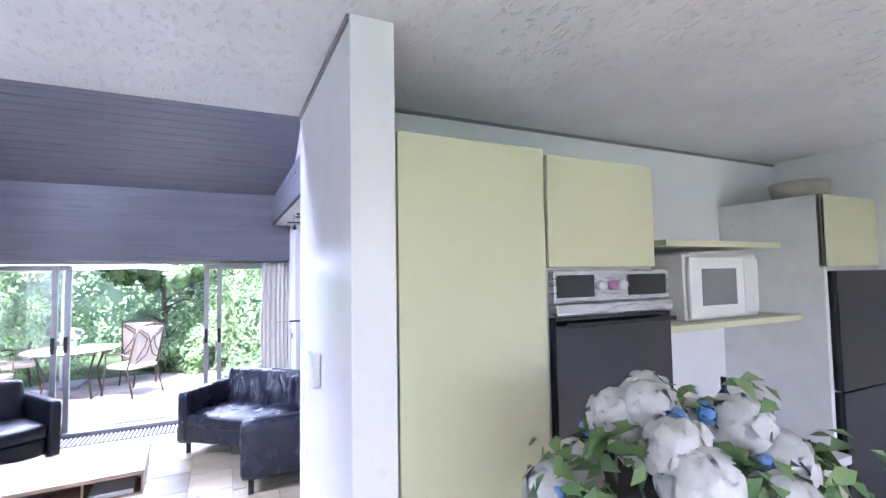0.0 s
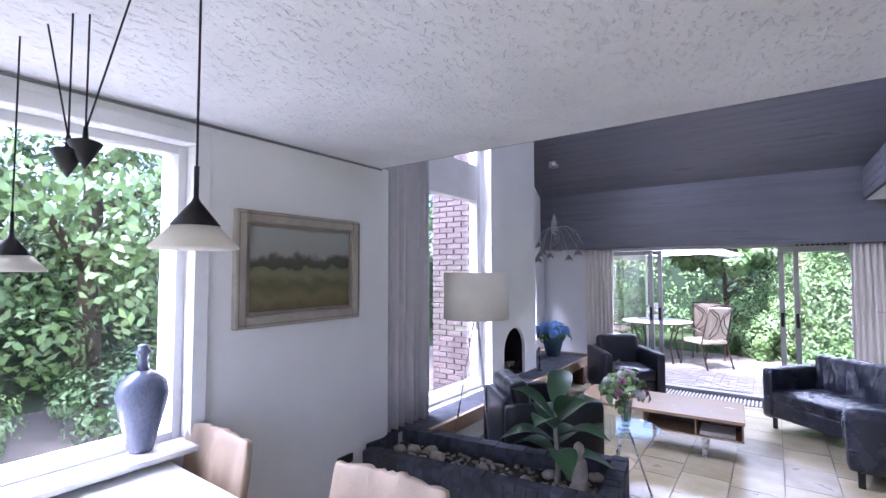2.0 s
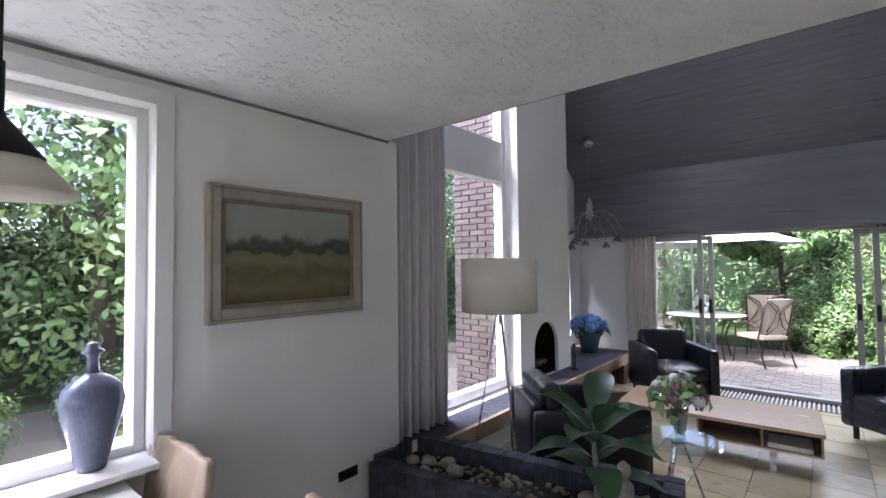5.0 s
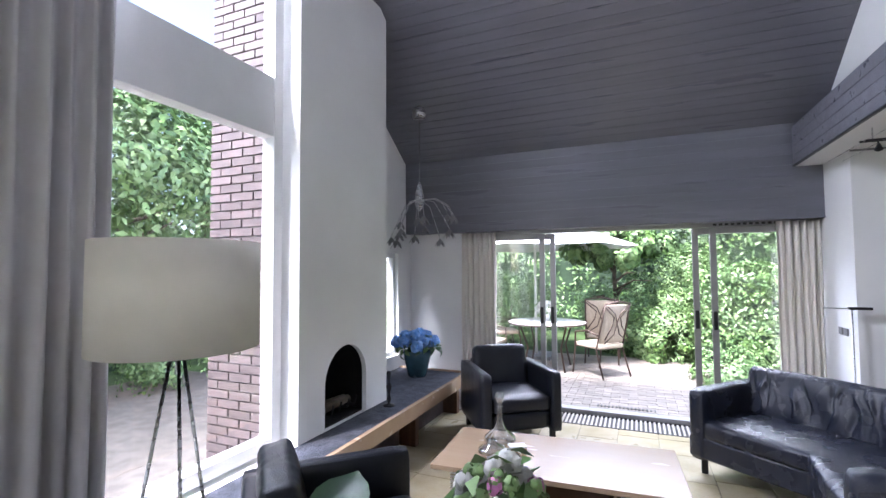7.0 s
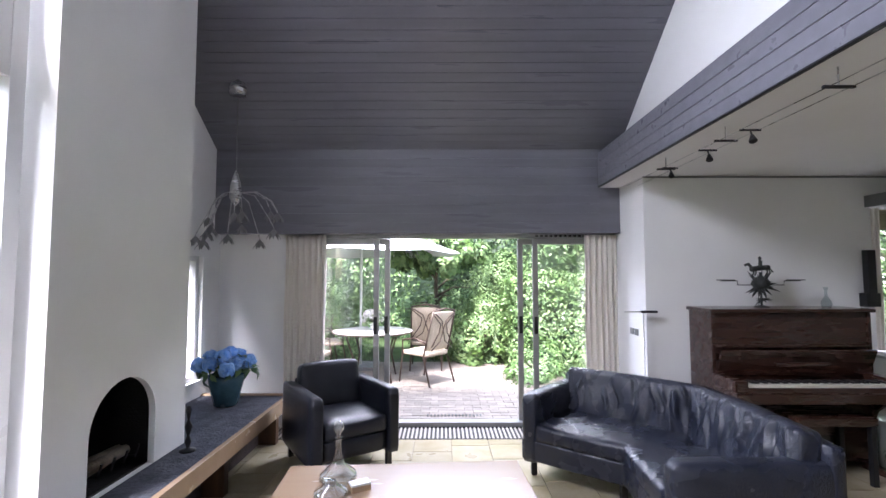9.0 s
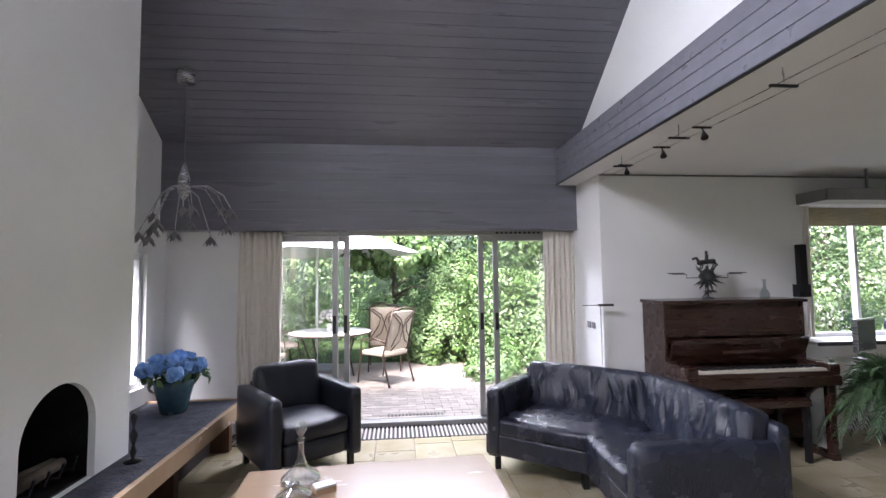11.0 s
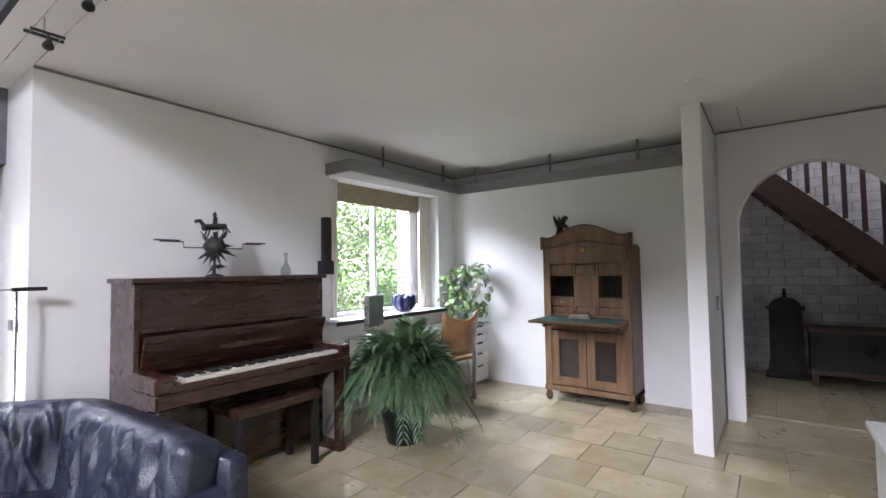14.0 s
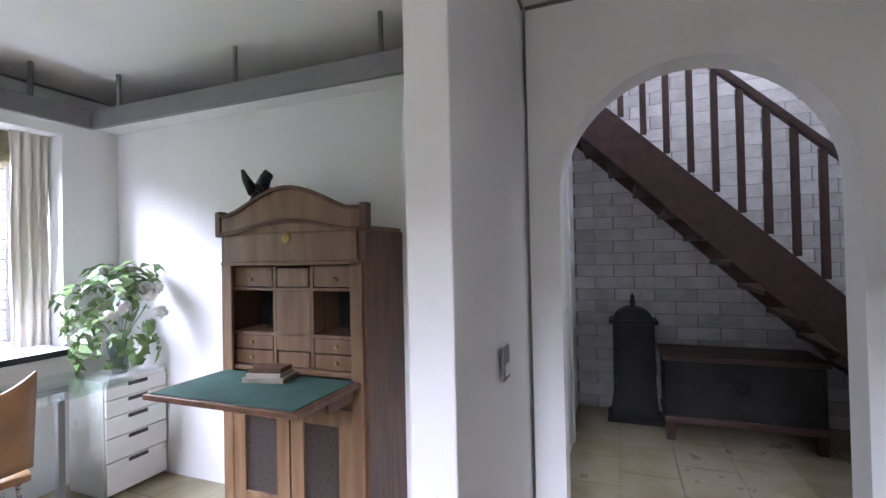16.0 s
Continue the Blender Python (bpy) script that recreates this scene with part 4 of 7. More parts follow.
def dining_chair(m):
    t = thing("dining_chair", m, "beige leather dining chair with soft creased back at the table", "chair", "chairs round the dining table")
    bm = bmesh.new()
    cushion(bm, -0.23, 0.23, -0.22, 0.22, 0.42, 0.48, puff=0.01, n=8)
    part("seat", bm, BEIGEL, t, smooth=True)
    bm = bmesh.new()
    cushion(bm, -0.26, 0.26, -0.02, 0.02, -0.22, 0.22, pose(0, 0.225, 0.67, -8, 0, 0), puff=0.012, wrinkle=0.014, n=26, seed=4)
    part("backrest", bm, BEIGEL, t, smooth=True)
    for sx in (-1, 1):
        for sy in (-1, 1):
            bpart("leg", (sx * 0.19 - 0.015, sx * 0.19 + 0.015, sy * 0.19 - 0.015, sy * 0.19 + 0.015, 0, 0.43), STEEL, t)
    return t


c0 = dining_chair(rz(-2.38, 0.79, 2))
copy_thing(c0, rz(-1.36, 0.92, 6))


# picture
pc = thing("landscape_painting", pose(-2.62, 1.69, 1.677, 0, 0, 0), "landscape painting of fields and trees in a cream frame", "painting")
pw, ph, fw = 0.47, 0.34, 0.07
for y0, y1, z0, z1 in ((-pw, -pw + fw, -ph, ph), (pw - fw, pw, -ph, ph), (-pw + fw, pw - fw, -ph, -ph + fw), (-pw + fw, pw - fw, ph - fw, ph)):
    bpart("frame", (0, 0.045, y0, y1, z0, z1), GOLDF, pc, "cream gilt frame", bevel=0.012, seg=3)
CANVAS = bpy.data.materials.new("landscape_canvas")
CANVAS.use_nodes = True
cn_, cl_ = CANVAS.node_tree.nodes, CANVAS.node_tree.links
cb_ = cn_["Principled BSDF"]
cb_.inputs["Roughness"].default_value = 0.5
tc_, sx_, nz_, ad_, rp_ = cn_.new("ShaderNodeTexCoord"), cn_.new("ShaderNodeSeparateXYZ"), cn_.new("ShaderNodeTexNoise"), cn_.new("ShaderNodeMath"), cn_.new("ShaderNodeValToRGB")
cl_.new(tc_.outputs["Object"], sx_.inputs[0]), cl_.new(tc_.outputs["Object"], nz_.inputs["Vector"])
nz_.inputs["Scale"].default_value, nz_.inputs["Detail"].default_value = 9, 4
ad_.operation = "MULTIPLY_ADD"
ad_.inputs[1].default_value = 0.16
cl_.new(nz_.outputs[0], ad_.inputs[0]), cl_.new(sx_.outputs["Z"], ad_.inputs[2])
mr_ = cn_.new("ShaderNodeMapRange")
mr_.inputs[1].default_value, mr_.inputs[2].default_value = -0.17, 0.33
cl_.new(ad_.outputs[0], mr_.inputs[0]), cl_.new(mr_.outputs[0], rp_.inputs[0]), cl_.new(rp_.outputs[0], cb_.inputs["Base Color"])
el = rp_.color_ramp.elements
el[0].position, el[0].color = 0.0, (0.10, 0.085, 0.035, 1)
el[1].position, el[1].color = 1.0, (0.3, 0.33, 0.3, 1)
for p_, c_ in ((0.16, (0.17, 0.14, 0.06, 1)), (0.30, (0.10, 0.10, 0.045, 1)), (0.42, (0.19, 0.18, 0.085, 1)), (0.5, (0.15, 0.16, 0.08, 1)), (0.54, (0.045, 0.048, 0.03, 1)), (0.64, (0.075, 0.07, 0.055, 1)), (0.71, (0.30, 0.29, 0.25, 1))):
    e_ = el.new(p_)
    e_.color = c_
for y0, y1, z0, z1 in ((-pw + fw, -pw + fw + 0.022, -ph + fw, ph - fw), (pw - fw - 0.022, pw - fw, -ph + fw, ph - fw), (-pw + fw + 0.022, pw - fw - 0.022, -ph + fw, -ph + fw + 0.022), (-pw + fw + 0.022, pw - fw - 0.022, ph - fw - 0.022, ph - fw)):
    bpart("inner_frame", (0.02, 0.034, y0, y1, z0, z1), LINER, pc, "narrow grey-brown inner frame", bevel=0.004)
for y0, y1, z0, z1 in ((-pw + 0.018, -pw + 0.024, -ph + 0.018, ph - 0.018), (pw - 0.024, pw - 0.018, -ph + 0.018, ph - 0.018), (-pw + 0.024, pw - 0.024, -ph + 0.018, -ph + 0.024), (-pw + 0.024, pw - 0.024, ph - 0.024, ph - 0.018)):
    bpart("frame_bead", (0.044, 0.049, y0, y1, z0, z1), LINER, pc, "thin brown bead", bevel=0)
bpart("canvas", (0.005, 0.02, -pw + fw, pw - fw, -ph + fw, ph - fw), CANVAS, pc, "painted canvas", bevel=0)

# ---- living room things ----
def curtain(name, length, depth, z0, z1, m, mat, label, folds=9, group="", gather=1.0):
    """A hanging curtain along local x with uneven folds."""
    t = thing(name, m, label, "curtain", group)
    bm = bmesh.new()
    n, rows = folds * 8, 10
    grid = []
    for r in range(rows + 1):
        z = z0 + (z1 - z0) * r / rows
        row = []
        for i in range(n + 1):
            u = i / n
            ph = u * folds * 2 * math.pi + 0.8 * math.sin(u * 7.3)
            amp = depth / 2 * (0.7 + 0.3 * math.sin(u * 23 + 1)) * (1.0 + 0.12 * math.sin(r * 0.7 + u * 9))
            row.append(bm.verts.new((length * u + 0.006 * math.sin(r * 0.9 + ph), amp * math.sin(ph), z)))
        grid.append(row)
    for a, b in zip(grid, grid[1:]):
        for i in range(n):
            bm.faces.new((a[i], a[i + 1], b[i + 1], b[i]))
    ob = part("curtain_cloth", bm, mat, t, smooth=True)
    s = ob.modifiers.new("thickness", "SOLIDIFY")
    s.thickness = 0.003
    bpart("hem", (0, length, -0.006, 0.006, z0 - 0.002, z0 + 0.002), mat, t, bevel=0)
    return t


curtain("curtain", 0.42, 0.07, 0.03, 1.98, pose(-2.55, 6.93, 0), CURTAIN, "oatmeal linen curtain gathered beside the sliding doors", 7, "curtains at the sliding doors")
curtain("curtain", 0.33, 0.07, 0.03, 1.98, pose(0.56, 6.93, 0), CURTAIN, "oatmeal linen curtain gathered between doors and wall corner", 6, "curtains at the sliding doors")
curtain("curtain", 0.56, 0.10, 0.30, 4.3, pose(-2.67, 2.505, 0, 0, 0, 88), CURTG, "long grey curtain hanging beside the tall window", 7)
curtain("curtain", 0.19, 0.06, 0.87, 2.18, pose(4.405, 6.43, 0), CURTAIN, "cream curtain gathered beside the study window", 4, "curtains at the study window")
curtain("curtain", 0.19, 0.06, 0.87, 2.18, pose(2.96, 6.43, 0), CURTAIN, "cream curtain gathered between window and black loudspeaker", 4, "curtains at the study window")
bl = thing("reed_blind", pose(3.77, 6.47, 2.05), "half-rolled woven reed blind at the study window", "blind")
for k in range(21):
    bpart("reed_slat", (-0.78, 0.78, -0.008, 0.008, 0.115 - k * 0.009, 0.122 - k * 0.009), REED, bl, bevel=0)

ss = thing("window_sill_study", None, "white study window sill with dark edge", kind="structure")
bpart("sill_board", (2.9, 4.6, 6.16, 6.5, 0.835, 0.86), TRIMW, ss)
bpart("sill_edge", (2.9, 4.6, 6.155, 6.16, 0.825, 0.862), BLACKM, ss)

vn = thing("vent_strip", None, "narrow dark-slotted ventilation strip above the fixed door leaf", "ventilation strip")
for k in range(15):
    bpart("slot", (0.06 + k * 0.05, 0.09 + k * 0.05, 6.992, 6.999, 1.965, 1.985), BLACKM, vn, bevel=0)

# suspended pelmet
pv = thing("suspended_pelmet", None, "grey painted pelmet board hung from the ceiling on steel rods", "pelmet")
bpart("front_board", (2.90, 4.57, 5.97, 6.0, 2.17, 2.275), GREYS, pv)
bpart("end_board", (2.90, 2.93, 6.0, 6.30, 2.17, 2.275), GREYS, pv)
bpart("side_board", (4.57, 4.60, 3.57, 6.0, 2.17, 2.275), GREYS, pv)
bpart("cover_board", (2.93, 4.94, 6.0, 6.30, 2.26, 2.275), TRIMW, pv)
bpart("cover_board", (4.60, 4.94, 3.57, 6.0, 2.26, 2.275), TRIMW, pv)
for x, y in ((3.32, 5.985), (4.28, 5.985), (4.585, 5.75), (4.585, 4.87), (4.585, 4.03)):
    bm = bmesh.new()
    tube(bm, [(x, y, 2.2), (x, y, ZC)], 0.012, 10)
    part("rod", bm, GREYS, pv, smooth=True)

# cable light track
tr = thing("cable_light_track", None, "low-voltage cable lights strung under the flat ceiling", "track light")
for x in (0.75, 0.85):
    bm = bmesh.new()
    tube(bm, [(x, 2.6, 2.37), (x, 6.28, 2.37)], 0.0022, 6)
    part("cable", bm, STEEL, tr)
for y in (2.9, 4.13, 4.92, 5.66):
    q = thing("cable_hanger", None)
    q.parent = tr
    bm = bmesh.new()
    tube(bm, [(0.80, y, ZC), (0.80, y, 2.38)], 0.004, 6)
    part("stem", bm, STEEL, q)
    bpart("crossbar", (0.73, 0.87, y - 0.008, y + 0.008, 2.365, 2.378), BLACKM, q)
for y in (3.60, 4.70, 5.11, 5.60):
    q = thing("spotlight", None)
    q.parent = tr
    bpart("crossbar", (0.74, 0.86, y - 0.006, y + 0.006, 2.36, 2.372), BLACKM, q)
    bm = bmesh.new()
    tube(bm, [(0.80, y, 2.365), (0.802, y - 0.01, 2.335)], 0.005, 6)
    part("joint", bm, BLACKM, q)
    bm = bmesh.new()
    lathe(bm, [(0.009, 0.0), (0.012, -0.015), (0.021, -0.04), (0.021, -0.046), (0.004, -0.04)], 16, m=pose(0.802, y - 0.01, 2.335, -25, 12, 0))
    part("lamp_head", bm, BLACKM, q, smooth=True)

# tripod floor lamp
fl_ = thing("floor_lamp", rz(-2.085, 2.945, 0, 0.02), "tripod floor lamp with wide off-white drum shade", "floor lamp")
bm = bmesh.new()
N = 48
for r0, r1, z0, z1 in ((0.252, 0.258, 1.27, 1.63),):
    lathe(bm, [(r1, z0), (r1, z1), (r0, z1), (r0, z0), (r1, z0)], N)
part("shade", bm, SHADE, fl_, smooth=True)
bm = bmesh.new()
for k in range(3):
    a = 2 * math.pi * k / 3 + 0.4
    tube(bm, [(0, 0, 1.6), (0.252 * math.cos(a), 0.252 * math.sin(a), 1.6)], 0.003, 6)
part("shade_spider", bm, STEEL, fl_)
bm = bmesh.new()
tube(bm, [(0, 0, 1.18), (0, 0, 1.6)], 0.008, 8)
part("socket_stem", bm, STEEL, fl_)
for k in range(3):
    a = 2 * math.pi * k / 3 - 0.5
    bm = bmesh.new()
    tube(bm, [(0.02 * math.cos(a), 0.02 * math.sin(a), 1.25), (0.24 * math.cos(a), 0.24 * math.sin(a), -0.02)], 0.006, 8)
    part("leg", bm, STEEL, fl_, smooth=True)

# slim uplighter beside the piano wall
ul = thing("uplighter_lamp", rz(0.84, 6.22, 0), "slim steel reading lamp with swivel arm by the corner", "floor lamp")
bm = bmesh.new()
lathe(bm, [(0.11, 0), (0.11, 0.012), (0.01, 0.02), (0.006, 0.03), (0.006, 1.24)], 24)
part("pole", bm, STEEL, ul, smooth=True)
bpart("arm", (-0.17, 0.02, -0.006, 0.006, 1.235, 1.243), STEEL, ul)
bpart("lamp_head", (-0.02, 0.12, -0.018, 0.018, 1.23, 1.25), BLACKM, ul)
for y in (6.5, 6.6):
    sk = thing("wall_socket", pose(0.895, y, 1.03), "dark square light switch on the recess wall", "switch", "switches by the doors")
    bpart("plate", (-0.008, 0.004, -0.035, 0.035, -0.03, 0.03), GREYS, sk)

# flower chandelier
ch = thing("chandelier", pose(-2.76, 6.22, 0), "chandelier of curved stems with dark flower-shaped shades", "chandelier")
bm = bmesh.new()
lathe(bm, [(0.04, 3.18), (0.07, 3.19), (0.075, 3.24), (0.06, 3.29), (0.02, 3.33)], 20)
part("canopy", bm, STEEL, ch, smooth=True)
bm = bmesh.new()
tube(bm, [(0, 0, 2.45), (0, 0, 3.24)], 0.004, 6)
part("cord", bm, GREYS, ch)
bm = bmesh.new()
lathe(bm, [(0.01, 2.18), (0.05, 2.25), (0.045, 2.36), (0.02, 2.46), (0.004, 2.5)], 16)
part("body", bm, STEEL, ch, smooth=True)
rng = random.Random(5)
for k in range(14):
    a = 2 * math.pi * k / 14 + rng.uniform(-0.2, 0.2)
    r, dz = rng.uniform(0.22, 0.42), rng.uniform(-0.42, -0.12)
    p = Vector((r * math.cos(a), r * math.sin(a), 2.30 + dz))
    bm = bmesh.new()
    tube(bm, [(0.03 * math.cos(a), 0.03 * math.sin(a), 2.3), (0.5 * p.x, 0.5 * p.y, 2.36 + 0.3 * dz), (0.85 * p.x, 0.85 * p.y, p.z + 0.10), tuple(p)], 0.004, 6)
    q = part("stem", bm, STEEL, ch, smooth=True)
    bm = bmesh.new()
    for j in range(5):
        b = 2 * math.pi * j / 5
        c, d = b - 0.62, b + 0.62
        v = [bm.verts.new(p + Vector(w)) for w in ((0, 0, 0.0), (0.040 * math.cos(c), 0.040 * math.sin(c), -0.045), (0.066 * math.cos(b), 0.066 * math.sin(b), -0.10), (0.040 * math.cos(d), 0.040 * math.sin(d), -0.045))]
        bm.faces.new(v)
    f = part("flower_shade", bm, GREYS, q)
    s = f.modifiers.new("thickness", "SOLIDIFY")
    s.thickness = 0.003


# ---- leaves, flowers and plants ----
def leaf_mesh(name, mats, points, normals, size, rng, ratio=0.5, bend=0.25, share=None):
    """Many small folded leaves in one mesh. share: for each leaf, the index of its material."""
    n = len(points)
    P, Nn = np.array(points, float), np.array(normals, float)
    Nn /= np.linalg.norm(Nn, axis=1)[:, None] + 1e-9
    R = rng.normal(size=(n, 3))
    U = np.cross(Nn, R)
    U /= np.linalg.norm(U, axis=1)[:, None] + 1e-9
    V = np.cross(Nn, U)
    S = size * rng.uniform(0.6, 1.3, n)[:, None]
    a = P
    b = P + U * S * 0.5 + V * S * ratio * 0.5 + Nn * S * 0.06
    c = P + U * S - Nn * S * bend
    d = P + U * S * 0.5 - V * S * ratio * 0.5 + Nn * S * 0.06
    verts = np.stack([a, b, c, d], 1).reshape(-1, 3)
    me = bpy.data.meshes.new(name)
    me.vertices.add(4 * n)
    me.vertices.foreach_set("co", verts.ravel())
    me.loops.add(4 * n)
    me.loops.foreach_set("vertex_index", np.arange(4 * n))
    me.polygons.add(n)
    me.polygons.foreach_set("loop_start", np.arange(n) * 4)
    me.polygons.foreach_set("loop_total", np.full(n, 4))
    for m in mats:
        me.materials.append(m)
    if share is not None:
        me.polygons.foreach_set("material_index", share)
    me.update(calc_edges=True)
    return new(name, me)


def crown_points(rng, centre, radii, count, clumps=40, clump=0.28, flat=False):
    """Leaf places in clumps spread over an uneven crown, with gaps."""
    c, r = np.array(centre), np.array(radii)
    d = rng.normal(size=(clumps, 3))
    d /= np.linalg.norm(d, axis=1)[:, None]
    rad = rng.uniform(0.45, 1.0, clumps) ** 0.5
    cc = d * rad[:, None] * r * (0.85 + 0.3 * rng.random((clumps, 1)))
    idx = rng.integers(0, clumps, count)
    e = rng.normal(size=(count, 3))
    e /= np.linalg.norm(e, axis=1)[:, None]
    size = clump * float(np.mean(r)) * rng.uniform(0.6, 1.3, clumps)
    p = cc[idx] + e * (size[idx] * rng.uniform(0.6, 1.0, count))[:, None]
    return p + c, e * 0.7 + d[idx] * 0.4 + np.array([0, 0, 0.5])


def tree(name, m, height, crown_r, crown_c, count, size, label, mats, group="", trunk=0.14, clumps=50, seed=1, flowers=0.0, category="tree", clump=0.28):
    t = thing(name, m, label, category, group)
    rng = np.random.default_rng(seed)
    bm = bmesh.new()
    tube(bm, [(0, 0, -0.12), (0.03, 0.02, height * 0.3), (-0.02, 0.03, height * 0.6), (0.0, 0.0, height * 0.8)], trunk, 10, trunk * 0.35)
    for k in range(6):
        a, z = k * 1.05 + seed, height * (0.3 + 0.07 * k)
        e = (crown_r[0] * 0.7 * math.cos(a), crown_r[1] * 0.7 * math.sin(a), z + crown_r[2] * 0.45)
        tube(bm, [(0, 0, z), (e[0] * 0.5, e[1] * 0.5, (z + e[2]) / 2 + 0.1), e], trunk * 0.4, 7, trunk * 0.1)
    part("trunk", bm, BARK, t, smooth=True)
    p, nn = crown_points(rng, crown_c, crown_r, count, clumps, clump)
    share = (rng.random(count) < 0.35).astype(np.int32)
    if flowers:
        share[rng.random(count) < flowers] = 2
    c = leaf_mesh("crown", mats, p, nn, size, rng, share=share)
    c.parent = t
    return t


def hedge(name, m, dims, count, size, label, mats, seed=2, bumps=0.12, category="hedge", group=""):
    """A clipped leafy block with an uneven surface."""
    t = thing(name, m, label, category, group)
    rng = np.random.default_rng(seed)
    x, y, z = dims
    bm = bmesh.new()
    # Solid core whose dark colour paints the shade between the leaves.
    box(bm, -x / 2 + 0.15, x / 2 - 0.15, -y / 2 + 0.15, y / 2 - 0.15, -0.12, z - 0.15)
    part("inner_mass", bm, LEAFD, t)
    f = rng.integers(0, 5, count)
    u, v = rng.uniform(-1, 1, count), rng.uniform(-1, 1, count)
    P, Nn = np.zeros((count, 3)), np.zeros((count, 3))
    for k, (ax, sg) in enumerate(((0, -1), (0, 1), (1, -1), (1, 1), (2, 1))):
        s = f == k
        h = (x / 2, y / 2, z / 2)
        o = [i for i in range(3) if i != ax]
        P[s, ax] = sg * h[ax]
        P[s, o[0]], P[s, o[1]] = u[s] * h[o[0]], v[s] * h[o[1]]
        Nn[s, ax] = sg
    P[:, 2] += z / 2
    w = np.sin(P[:, 0] * 5.1 + seed) * np.cos(P[:, 2] * 4.3) + np.sin(P[:, 1] * 6.7 + P[:, 2] * 3.1)
    P += Nn * (bumps * (w * 0.4 + rng.normal(size=count) * 0.45))[:, None]
    Nn += rng.normal(size=(count, 3)) * 0.6 + np.array([0, 0, 0.3])
    share = (rng.random(count) < 0.4).astype(np.int32)
    c = leaf_mesh("foliage", mats, P, Nn, size, rng, share=share)
    c.parent = t
    return t


def petals(bm, centre, r, rng, n=26, m=None):
    """A round bloom of cupped petals."""
    c = Vector(centre)
    for k in range(n):
        d = Vector((rng.gauss(0, 1), rng.gauss(0, 1), rng.gauss(0.3, 1))).normalized()
        u = d.orthogonal().normalized()
        u = Matrix.Rotation(rng.uniform(0, 6.28), 3, d) @ u
        v = d.cross(u)
        s = r * (rng.uniform(0.18, 0.34) if n > 85 else rng.uniform(0.3, 0.5))
        p = c + d * r * rng.uniform(0.6, 0.95)
        w = [p - u * s - v * s * 0.3, p - v * s - d * s * 0.25, p + u * s - v * s * 0.2, p + v * s - d * s * 0.25]
        q = [bm.verts.new(x) for x in w]
        cen = bm.verts.new(p + d * s * 0.25)
        for i in range(4):
            bm.faces.new((q[i], q[(i + 1) % 4], cen))


def broad_leaf(bm, base, tip, width, droop=0.1, n=8):
    """One long pointed leaf with a folded midrib."""
    a, b = Vector(base), Vector(tip)
    side = (b - a).cross(Vector((0, 0, 1))).normalized()
    rows = []
    for i in range(n + 1):
        u = i / n
        c = a.lerp(b, u) + Vector((0, 0, droop * math.sin(u * math.pi)))
        w = width * math.sin(min(1.0, u * 1.08) * math.pi) ** 0.7 * 0.5 + 0.003
        rows.append([bm.verts.new(c - side * w + Vector((0, 0, w * 0.35))), bm.verts.new(c), bm.verts.new(c + side * w + Vector((0, 0, w * 0.35)))])
    for p, q in zip(rows, rows[1:]):
        bm.faces.new((p[0], p[1], q[1], q[0]))
        bm.faces.new((p[1], p[2], q[2], q[1]))


# raised planter
PM = rz(-2.62, 2.17, 8)
pl = thing("planter", PM, "raised dark split-stone planter filled with pebbles between the rooms", "planter")
rng = random.Random(8)


def stone_course(x0, x1, y0, y1, nx, ny, z0=0.0):
    for k in range(4):
        for i in range(nx):
            for j in range(ny):
                a, b = x0 + (x1 - x0) * i / nx, x0 + (x1 - x0) * (i + 1) / nx
                c, d = y0 + (y1 - y0) * j / ny, y0 + (y1 - y0) * (j + 1) / ny
                o = rng.uniform(-0.004, 0.004)
                if nx > ny:
                    dims = (a + 0.0015, b - 0.0015, c + o, d + o, k * 0.1 + 0.002, k * 0.1 + 0.1 + (rng.uniform(-0.004, 0.006) if k == 3 else 0))
                else:
                    dims = (a + o, b + o, c + 0.0015, d - 0.0015, k * 0.1 + 0.002, k * 0.1 + 0.1 + (rng.uniform(-0.004, 0.006) if k == 3 else 0))
                bpart("stone", dims, DSTONE, pl, bevel=0)


stone_course(0.06, 1.74, 0.0, 0.10, 24, 1)
stone_course(0.0, 1.30, 0.50, 0.60, 18, 1)
stone_course(0.0, 0.06, 0.10, 0.50, 1, 4)
stone_course(1.64, 1.74, 0.10, 0.72, 1, 8)
stone_course(1.22, 1.32, 0.60, 0.72, 1, 2)
stone_course(1.32, 1.64, 0.64, 0.72, 4, 1)
bpart("soil", (0.06, 1.64, 0.10, 0.50, 0.0, 0.30), SOIL, pl, bevel=0)
bpart("soil", (1.32, 1.64, 0.50, 0.64, 0.0, 0.30), SOIL, pl, bevel=0)


def pebble(bm, c, r, rg):
    t = bmesh.new()
    bmesh.ops.create_icosphere(t, subdivisions=2, radius=1)
    ids = {}
    off = rg.uniform(0, 50)
    sc = Vector((r * rg.uniform(0.8, 1.3), r * rg.uniform(0.8, 1.2), r * rg.uniform(0.6, 0.9)))
    for v in t.verts:
        q = v.co * (1 + 0.25 * noise.noise(v.co * 1.3 + Vector((off, 0, 0))))
        ids[v] = bm.verts.new(Vector(c) + Vector((q.x * sc.x, q.y * sc.y, q.z * sc.z)))
    for f in t.faces:
        bm.faces.new([ids[v] for v in f.verts])
    t.free()


